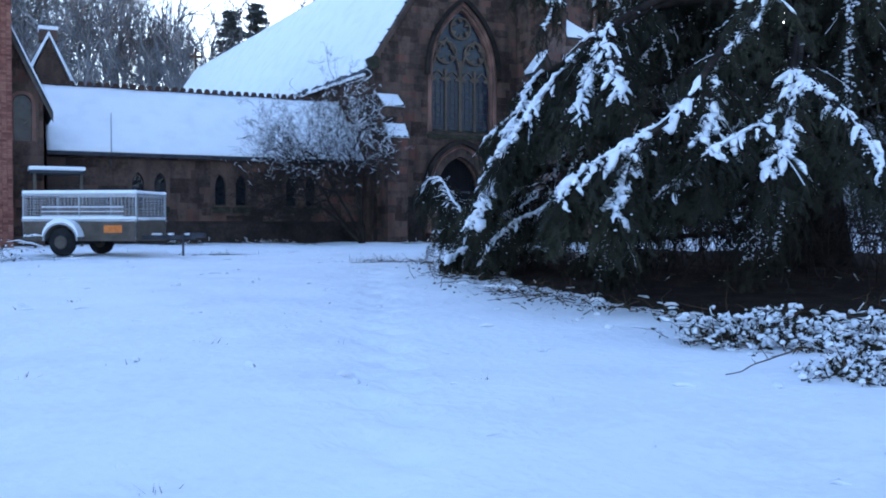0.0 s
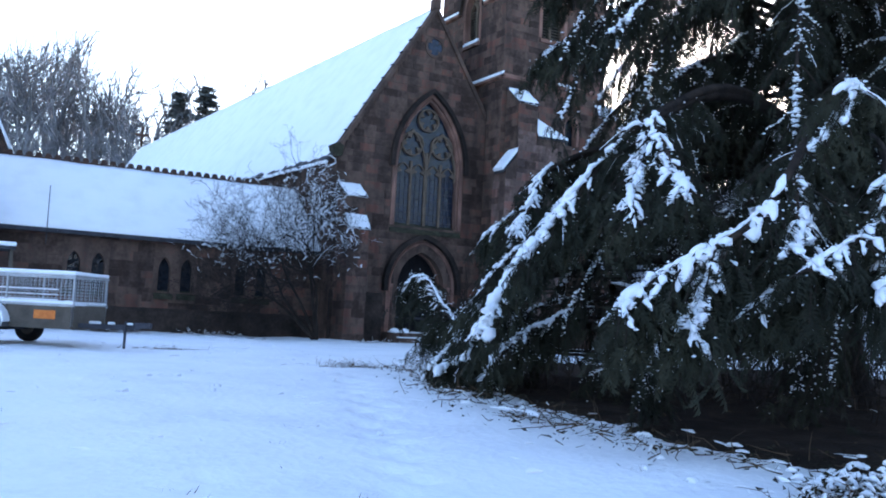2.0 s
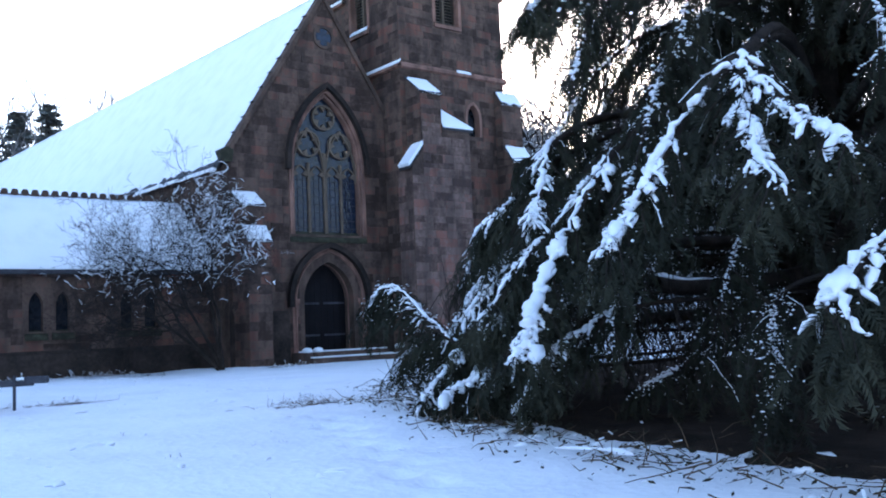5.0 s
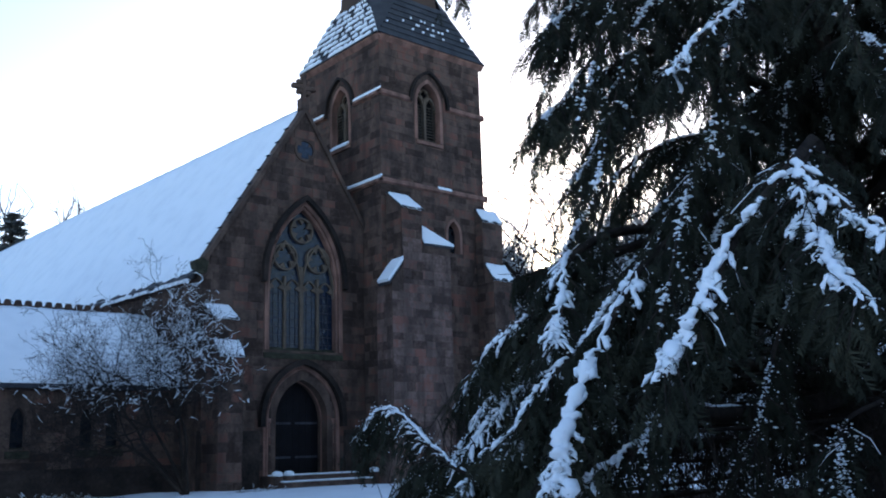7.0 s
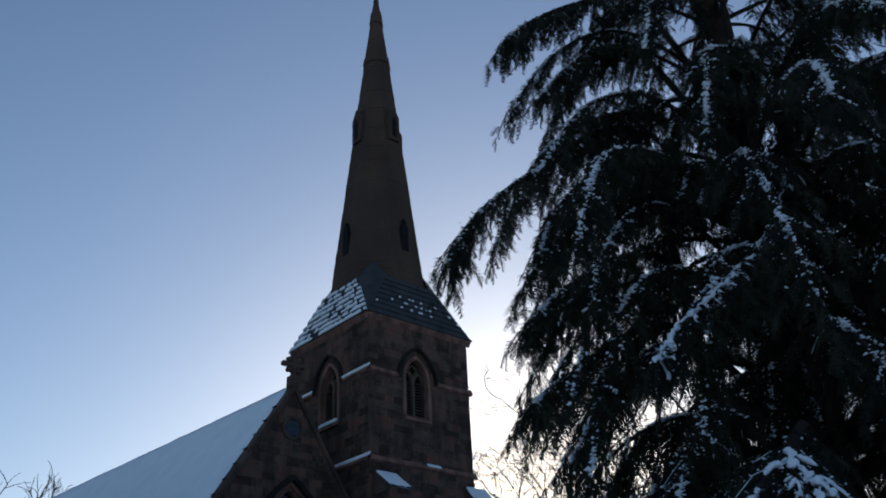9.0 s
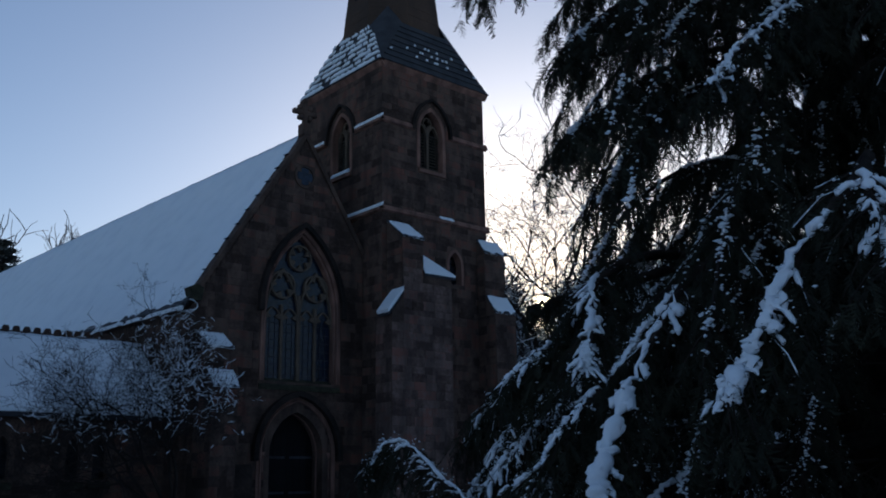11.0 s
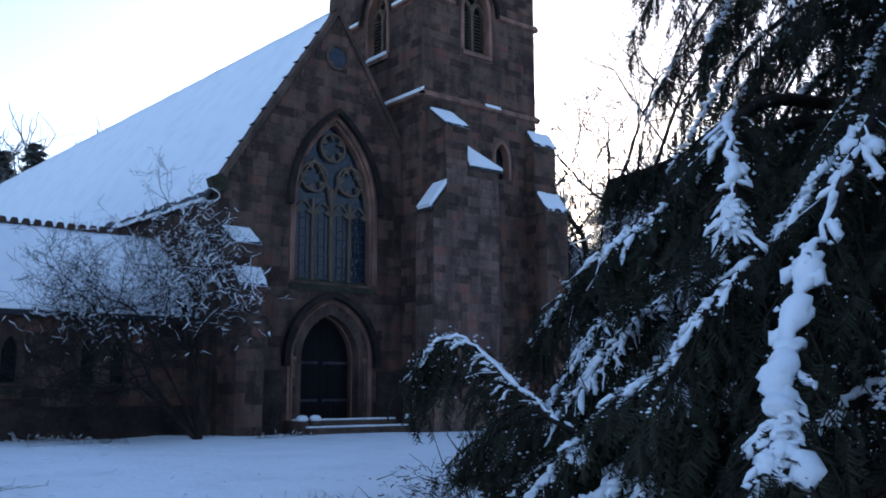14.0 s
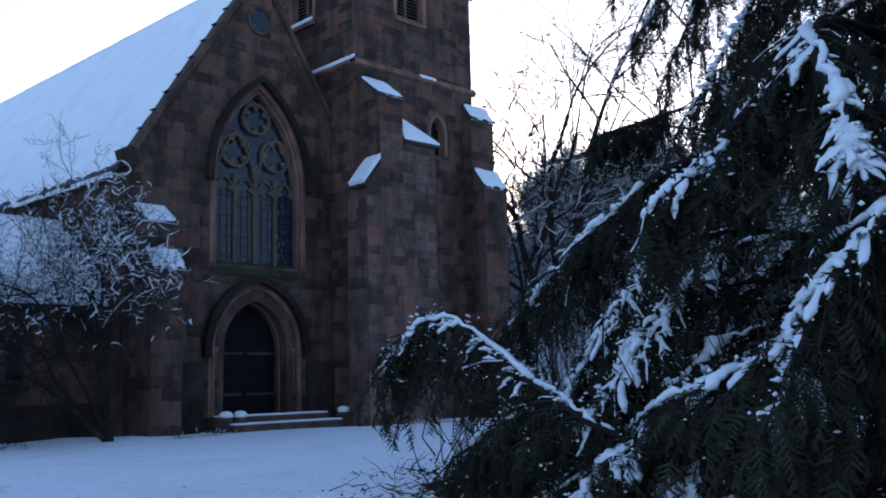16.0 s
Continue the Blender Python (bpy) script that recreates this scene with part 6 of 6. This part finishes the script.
    for k, (x, y, z, w) in enumerate(((-9.75, -19.75, 0.95, 0.027), (-9.5, -19.4, 1.35, 0.022), (-9.95, -20.7, 0.75, 0.03), (-8.9, -18.6, 1.25, 0.022), (-10.4, -21.9, 0.6, 0.026), (-8.4, -17.9, 0.95, 0.022), (-9.3, -18.9, 0.62, 0.026), (-10.0, -19.3, 0.4, 0.03), (-9.1, -19.5, 1.75, 0.022), (-8.6, -18.9, 1.95, 0.020))):
        bough(tree, [(TX, TY, z + 0.9), (x + 3.4, y - 0.5, z + 0.75), (x + 1.4, y - 0.2, z + 0.65), (x + 0.5, y, z + 0.3), (x, y, z), (x - 0.35, y + 0.1, z - 0.4)], 640 + k, r0=0.03, leafy=0.5, snow=w * 1.35, snow_from=0.42, dense=0.7, reach=0.65, frost=1.0)
    bough(tree, [(TX, TY, 1.8), (-7.0, -23.8, 1.6), (-9.6, -24.6, 1.3), (-10.25, -24.85, 0.7), (-10.35, -24.9, 0.15)], 559, r0=0.035, leafy=0.5, snow=0.028, snow_from=0.5, dense=0.7, reach=0.5, patchy=True, frost=1.0)
    bough(tree, [(TX, TY, 5.0), (-3.2, -19.0, 5.1), (-4.6, -17.4, 4.75), (-5.6, -16.4, 4.35)], 563, r0=0.05, leafy=0.74, snow=0.0, dense=2.2, reach=0.6)
    high = [
        (9.8, 0.045, [(-3.6, -20.2, 12.4), (-5.2, -20.0, 12.5), (-7.32, -20.0, 10.86), (-9.42, -20.0, 8.9), (-10.07, -20.0, 7.83)]),
        (13.2, 0.035, [(-4.0, -20.2, 16.6), (-6.2, -20.2, 15.1), (-7.8, -20.2, 13.7), (-8.6, -20.2, 12.8)]),
        (12.0, 0.035, [(-4.0, -20.3, 14.6), (-5.5, -20.2, 14.3), (-6.77, -20.2, 13.15), (-7.75, -20.2, 11.93)]),
        (7.4, 0.040, [(-4.6, -20.4, 9.3), (-6.4, -20.4, 8.86), (-7.6, -20.4, 8.1), (-8.4, -20.4, 7.45), (-8.8, -20.4, 7.1)]),
        (6.0, 0.040, [(-4.6, -20.4, 7.9), (-6.68, -20.4, 7.29), (-7.8, -20.4, 6.5), (-8.6, -20.4, 6.0), (-8.95, -20.4, 5.7)]),
        (10.2, 0.040, [(-4.6, -20.6, 11.4), (-6.6, -20.6, 10.6), (-8.0, -20.5, 9.3), (-8.6, -20.5, 8.2)]),
    ]
    for k, (z0, w, pts) in enumerate(high):
        bough(tree, [(TX, TY, z0)] + pts, 564 + k, r0=0.11, leafy=0.3, snow=w, snow_from=0.3, dense=1.35, reach=1.0, patchy=True)
    # high boughs on the near side with an unbroken line of snow
    for k, (z0, w, pts) in enumerate(((7.0, 0.036, [(-4.6, -22.6, 8.6), (-6.51, -23.0, 7.77), (-7.64, -23.0, 6.96), (-8.84, -23.0, 6.04), (-9.63, -23.0, 5.32)]), (9.0, 0.034, [(-3.2, -22.4, 11.2), (-4.4, -23.0, 10.35), (-5.32, -23.0, 9.09), (-6.3, -23.0, 7.93)]))):
        bough(tree, [(TX, TY, z0)] + pts, 580 + k, r0=0.09, leafy=0.3, snow=w, snow_from=0.4, dense=1.2, reach=0.9, spurs=0.6)
    # short dense boughs that clothe the trunk
    close = random.Random(14)
    for k in range(40):
        az = math.radians(close.uniform(175, 300))
        z0, rr = close.uniform(4.6, 14.0), close.uniform(2.6, 5.2)
        pts = [(TX + math.cos(az) * rr * s, TY + math.sin(az) * rr * s, z0 + 1.2 * s - 2.9 * s ** 3) for s in (0.0, 0.35, 0.7, 1.0)]
        bough(tree, pts, 600 + k, r0=0.05, leafy=0.15, snow=0.03, snow_from=0.6, dense=1.0, reach=1.0, patchy=True)
    # the rest of the crown, tier by tier
    skip = random.Random(6)
    k = 0
    for z0, radius, num in ((1.8, 7.4, 12), (3.0, 8.2, 14), (4.4, 8.4, 15), (5.8, 8.6, 15), (7.3, 8.6, 15), (8.9, 8.4, 14), (10.5, 7.8, 13), (12.3, 6.8, 11), (14.3, 5.6, 10), (16.4, 4.2, 8), (18.4, 2.6, 6)):
        for i in range(num):
            az = (2 * math.pi * (i + rng.uniform(-0.3, 0.3)) / num + z0) % (2 * math.pi)
            deg = math.degrees(az)
            rr = radius * rng.uniform(0.82, 1.06)
            if z0 > 2.5:
                for way_deg, most in ((123, 4.9), (131, 5.2), (136, 5.6)):
                    rr = min(rr, (most + (0.7 if z0 > 8 else 0)) / max(math.cos(math.radians(deg - way_deg)), 0.3) * rng.uniform(0.88, 1.0))
            lift = rng.uniform(0.35, 1.0) * (0.6 if z0 < 4 else 1.0)
            drop = rng.uniform(0.30, 0.48) * rr
            bend = rng.uniform(-0.22, 0.22)
            pts = [(TX + math.cos(az + bend * s) * rr * s, TY + math.sin(az + bend * s) * rr * s, max(z0 + 4.6 * lift * s - (drop + 4.6 * lift) * s * s * s + rng.normal(0, 0.08), 0.15 + 0.1 * rng.random())) for s in (0.0, 0.3, 0.55, 0.8, 1.0)]
            toward = math.cos(az - math.radians(190))
            outer = math.cos(az - math.radians(120))
            if 5 < z0 < 9.5 and toward < 0.1 and skip.random() < 0.33:
                k += 1
                continue
            bough(tree, pts, 700 + k, r0=0.04 + 0.007 * rr, leafy=0.26, snow=0.062 if z0 > 3 else 0.040, snow_from=rng.uniform(0.30, 0.55), dense=((0.72 if z0 < 3.5 else 1.05 if z0 < 9.5 else 1.45) if toward > -0.25 else (0.12 if z0 < 4 else 0.38 if z0 < 9.5 else 0.85)) * (0.85 if outer > 0.3 else 1.0), reach=0.92 if outer > 0.3 else 1.1, patchy=True, frost=1.0 if z0 < 3.5 else 0.7)
            k += 1
    # a broken bare limb low in the crown
    limb = curve_through([(TX, TY, 1.9), (-5.0, -21.6, 1.62), (-7.6, -22.0, 1.5), (-8.9, -22.4, 1.55)], 16)
    V, F = tubes([(limb, np.linspace(0.17, 0.085, 17))], 9)
    array_mesh("broken_limb", V, F, M_BARK, tree, "bare broken limb with a line of snow", True)
    V, F = lump_strip([(limb[9:] + np.array([0, 0, 0.10]), 0.05)], 91, 0.6, 6, 0.4)
    array_mesh("snow", V, F, M_SNOW, tree, "", True)
    # dead twigs round the trunk
    lines = []
    for i in range(420):
        az, r, z = rng.uniform(0, 2 * np.pi), rng.uniform(0.6, 4.6), rng.uniform(0.4, 4.5)
        p = np.array([TX + r * math.cos(az), TY + r * math.sin(az), z])
        q = p + rng.normal(0, 1, 3) * np.array([0.8, 0.8, 0.45]) + np.array([0, 0, -0.25])
        lines.append((np.stack([p, (p + q) / 2 + rng.normal(0, 0.08, 3), q]), [0.018, 0.012, 0.004]))
    for i in range(2600):
        az, r = rng.uniform(0, 2 * np.pi), rng.uniform(2.0, 8.2)
        x, y = TX + r * math.cos(az), TY + r * math.sin(az)
        p = np.array([x, y, float(ground_height(x, y)) + rng.uniform(0, 1.2)])
        q = p + np.array([rng.normal(0, 0.35), rng.normal(0, 0.35), rng.uniform(0.2, 1.3)])
        lines.append((np.stack([p, (p + q) / 2 + rng.normal(0, 0.07, 3), q]), [0.011, 0.008, 0.003]))
    V, F = tubes(lines, 3)
    ob = array_mesh("dead_twig_tangle", V, F, M_BARK, tree)
    ob["kind"] = "stuff"


build_conifer()


def litter_edge(a):
    """Reach of the bare needle bed from the trunk; it runs out furthest under the long south-west boughs."""
    deg = np.degrees(a) % 360
    return 7.9 + 2.7 * np.exp(-((deg - 213) / 17.0) ** 2) + 0.9 * np.exp(-((deg - 188) / 13.0) ** 2)


def build_litter():
    """Dark needle bed and fallen sticks under the conifer, and brush along its edge."""
    n, m = 64, 16
    V, F = [], []
    rng = random.Random(12)
    V.append((TX, TY, float(ground_height(TX, TY)) + 0.05))
    for j in range(1, m + 1):
        for i in range(n):
            a = 2 * math.pi * i / n
            edge = float(litter_edge(a)) + 0.35 * math.sin(3 * a + 1) + 0.35 * math.sin(7 * a) + 0.3 * math.sin(13 * a + 2) + 0.25 * math.sin(23 * a)
            r = edge * j / m
            x, y = TX + r * math.cos(a), TY + r * math.sin(a)
            V.append((x, y, float(ground_height(x, y)) + (0.06 + rng.uniform(-0.012, 0.03) if j < m else -0.03)))
    for i in range(n):
        F.append((0, 1 + i, 1 + (i + 1) % n))
    for j in range(m - 1):
        for i in range(n):
            a, b = 1 + j * n + i, 1 + j * n + (i + 1) % n
            F.append((a, a + n, b + n, b))
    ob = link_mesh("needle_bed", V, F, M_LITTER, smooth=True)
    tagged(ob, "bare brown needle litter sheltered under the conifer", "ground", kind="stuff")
    rg = np.random.default_rng(31)
    nf = 7000
    fa = rg.uniform(0, 2 * np.pi, nf)
    fr = litter_edge(fa) + rg.normal(0.0, 0.6, nf)
    fx, fy = TX + fr * np.cos(fa), TY + fr * np.sin(fa)
    c0 = np.stack([fx, fy, ground_height(fx, fy) + rg.uniform(0.02, 0.10, nf)], -1)
    d0 = rg.normal(0, 1, (nf, 3)) * np.array([0.022, 0.022, 0.010])
    d1 = rg.normal(0, 1, (nf, 3)) * np.array([0.014, 0.014, 0.008])
    flakes = array_mesh("dead_leaves", np.stack([c0 - d0, c0 + d1, c0 + d0, c0 - d1], 1).reshape(-1, 3), np.arange(4 * nf).reshape(-1, 4), M_DARKLEAF)
    tagged(flakes, "scattered dead brown leaves and bracken on the snow", "leaves", kind="stuff")
    spots = []
    for i in range(100):
        a0 = rg.uniform(math.radians(110), math.radians(310))
        r0 = float(litter_edge(a0)) + rg.normal(0.1, 0.45)
        p = np.array([TX + r0 * math.cos(a0), TY + r0 * math.sin(a0), 0.0])
        p[2] = float(ground_height(p[0], p[1])) + 0.06
        d = rg.normal(0, 1, 3) * np.array([0.10, 0.10, 0.0])
        spots.append((np.linspace(p - d, p + d, 5), rg.uniform(0.015, 0.065)))
    V, F = lump_strip(spots, 77, 0.45, 6, 0.3)
    tagged(array_mesh("snow_patches", V, F, M_SNOW, smooth=True), "small patches of snow on the needle litter", "snow", kind="stuff")
    sticks, snows = [], []
    for i in range(900):
        a = rg.uniform(math.radians(120), math.radians(300))
        r = float(litter_edge(a)) + rg.normal(0.2, 0.5) if i % 3 else rg.uniform(3, 9.0)
        x, y = TX + r * math.cos(a), TY + r * math.sin(a)
        z = float(ground_height(x, y))
        ln = rg.uniform(0.12, 0.5)
        d = np.array([rg.normal(), rg.normal(), abs(rg.normal(0, 0.35))])
        d /= np.linalg.norm(d)
        p = np.array([x, y, z + 0.03])
        pts = np.stack([p, p + d * ln * 0.5 + rg.normal(0, 0.03, 3), p + d * ln + rg.normal(0, 0.05, 3)])
        sticks.append((pts, [0.008, 0.005, 0.002]))
        if rg.random() < 0.14:
            snows.append((pts[:2] + np.array([0, 0, 0.015]), rg.uniform(0.012, 0.035)))
    V, F = tubes(sticks, 4)
    tagged(array_mesh("fallen_sticks", V, F, M_DRY), "fallen sticks and dead stems at the tree's edge", "sticks", kind="stuff")
    V, F = lump_strip(snows, 8, 0.7, 5, 0.4)
    tagged(array_mesh("stick_snow", V, F, M_SNOW, smooth=True), "small lumps of snow on the fallen sticks", "snow", kind="stuff")


build_litter()


def low_brush(cx, cy, r, n, seed, label, tall=0.0):
    """A low snowy clump of brush; a tall one is of arching stems with withered leaves."""
    t = thing("brush_clump", label, "shrub", "snowy brush on the lawn")
    rg = np.random.default_rng(seed)
    gz = float(ground_height(cx, cy))
    lines, snows, leaves = [], [], []
    for i in range(n):
        p = np.array([cx, cy, gz - 0.02]) + rg.normal(0, 0.5 * r, 3) * np.array([1, 0.5, 0])
        d = rg.normal(0, 1, 3) * np.array([1, 1, 0.3]) + np.array([0, 0, 0.45 + 0.7 * (tall > 0)])
        d /= np.linalg.norm(d)
        ln = rg.uniform(0.4, 1.25) * tall if tall else rg.uniform(0.08, 0.32) * min(r, 1.2)
        u = np.linspace(0, 1, 6 if tall else 3)[:, None]
        pts = p + u * d * ln + u * u * np.array([0, 0, -0.45 * ln if tall else -0.12 * ln]) + rg.normal(0, 0.012, (len(u), 3)) * (tall > 0)
        pts[:, 2] = np.maximum(pts[:, 2], gz + 0.01 * u[:, 0])
        lines.append((pts, np.linspace(0.004, 0.0015, len(u))))
        if tall:
            for q in range(5):
                c = pts[int(rg.integers(1, 6))] + rg.normal(0, 0.03, 3)
                leaves.append(c + rg.normal(0, 0.026, (3, 3)))
                if rg.random() < 0.36:
                    e = rg.normal(0, 0.02, 3) * np.array([1, 1, 0.2])
                    snows.append((np.stack([c - e, c, c + e]) + np.array([0, 0, 0.012]), 0.01 + 0.045 * rg.random() ** 2))
        if rg.random() < 0.45:
            snows.append((pts[len(pts) // 2:] + np.array([0, 0, 0.012]), rg.uniform(0.010, 0.045)))
    if leaves:
        array_mesh("withered_leaves", np.concatenate(leaves), np.arange(3 * len(leaves)).reshape(-1, 3), M_DARKLEAF, t)["kind"] = "stuff"
    V, F = tubes(lines, 4)
    array_mesh("stem_tangle", V, F, M_DRY, t)["kind"] = "stuff"
    V, F = lump_strip(snows, seed, 0.7, 5, 0.4)
    array_mesh("snow", V, F, M_SNOW, t, "", True)["kind"] = "stuff"


low_brush(-10.4, -16.2, 1.0, 260, 1, "low heap of sticks and leaves under snow")
low_brush(-9.3, -16.8, 0.8, 180, 2, "low heap of sticks and leaves under snow")
low_brush(-11.35, -28.9, 0.75, 330, 3, "snow-covered bramble brush beside the lawn", 0.55)
low_brush(-10.5, -29.8, 0.95, 420, 4, "snow-covered bramble brush beside the lawn", 0.6)
low_brush(-12.2, -31.0, 0.55, 110, 5, "snow-covered bramble brush beside the lawn", 0.26)
low_brush(-19.3, -13.2, 0.9, 260, 6, "snowy twiggy bush beside the trailer", 1.5)


low_brush(-2.9, -1.75, 0.9, 240, 7, "snowy weeds along the foot of the church wall")
low_brush(4.4, -2.6, 1.0, 200, 8, "snowy weeds along the foot of the church wall")
low_brush(-8.6, 0.35, 1.2, 200, 9, "snowy weeds along the foot of the low range")
low_brush(-11.6, 0.35, 1.2, 160, 10, "snowy weeds along the foot of the low range")
low_brush(-13.3, -12.2, 0.7, 140, 11, "snowy weeds beside the trailer coupling")


def fallen_branch(p, q, seed):
    """A long thin stick lying on the snow."""
    rg = np.random.default_rng(seed)
    b = thing("fallen_branch", "thin brown fallen branch lying on the snow", "branch", "fallen branches by the brush")
    pts = []
    for i in range(9):
        f = i / 8
        x, y = p[0] + (q[0] - p[0]) * f + rg.normal(0, 0.025), p[1] + (q[1] - p[1]) * f + rg.normal(0, 0.025)
        pts.append((x, y, float(ground_height(x, y)) + 0.02 + 0.10 * f))
    V, F = tubes([(pts, np.linspace(0.004, 0.009, 9))], 6)
    array_mesh("stick", V, F, M_DRY, b, smooth=True)
    tw = []
    for i in range(4):
        s = np.array(pts[3 + i])
        tw.append((np.stack([s, s + rg.normal(0, 0.09, 3) + np.array([0, 0, 0.05])]), [0.005, 0.002]))
    V, F = tubes(tw, 4)
    array_mesh("side_twigs", V, F, M_DRY, b)["kind"] = "stuff"


fallen_branch((-13.2, -30.4), (-12.1, -30.2), 1)
fallen_branch((-12.75, -31.3), (-12.35, -30.7), 2)
fallen_branch((-11.9, -26.9), (-10.9, -26.3), 3)
fallen_branch((-12.2, -24.6), (-11.3, -24.9), 4)


def build_tufts():
    """Dry grass blades that stand out of the snow, singly and in small tufts."""
    rg = np.random.default_rng(61)
    V, F = [], []
    for i in range(85):
        cx, cy = rg.uniform(-26, -7), rg.uniform(-35, -3)
        if math.hypot(cx - TX, cy - TY) < 8.5:
            continue
        for k in range(int(rg.integers(1, 9))):
            x, y = cx + rg.normal(0, 0.05), cy + rg.normal(0, 0.05)
            z = float(ground_height(x, y)) - 0.02
            h = rg.uniform(0.02, 0.08)
            d = rg.normal(0, 0.04, 2)
            w = rg.normal(0, 0.004, 2)
            b = len(V)
            V += [(x - w[0], y - w[1], z), (x + w[0], y + w[1], z), (x + d[0], y + d[1], z + h)]
            F.append((b, b + 1, b + 2))
    tagged(array_mesh("grass_tufts", V, F, M_DRY), "dry grass blades poking out of the snow", "grass", kind="stuff")
    lumps = []
    for i in range(500):
        x, y = rg.uniform(-27, -7), rg.uniform(-35, -3)
        z = float(ground_height(x, y))
        d = rg.normal(0, 1, 3) * np.array([0.06, 0.06, 0.0])
        lumps.append((np.linspace((x, y, z) - d, (x, y, z) + d, 4), rg.uniform(0.015, 0.05)))
    V, F = lump_strip(lumps, 62, 0.5, 6, 0.3)
    tagged(array_mesh("snow_lumps", V, F, M_SNOWG, smooth=True), "small clods of snow scattered on the lawn", "snow", kind="stuff")


build_tufts()

# ---- stones of the walls ----
lay_stones()
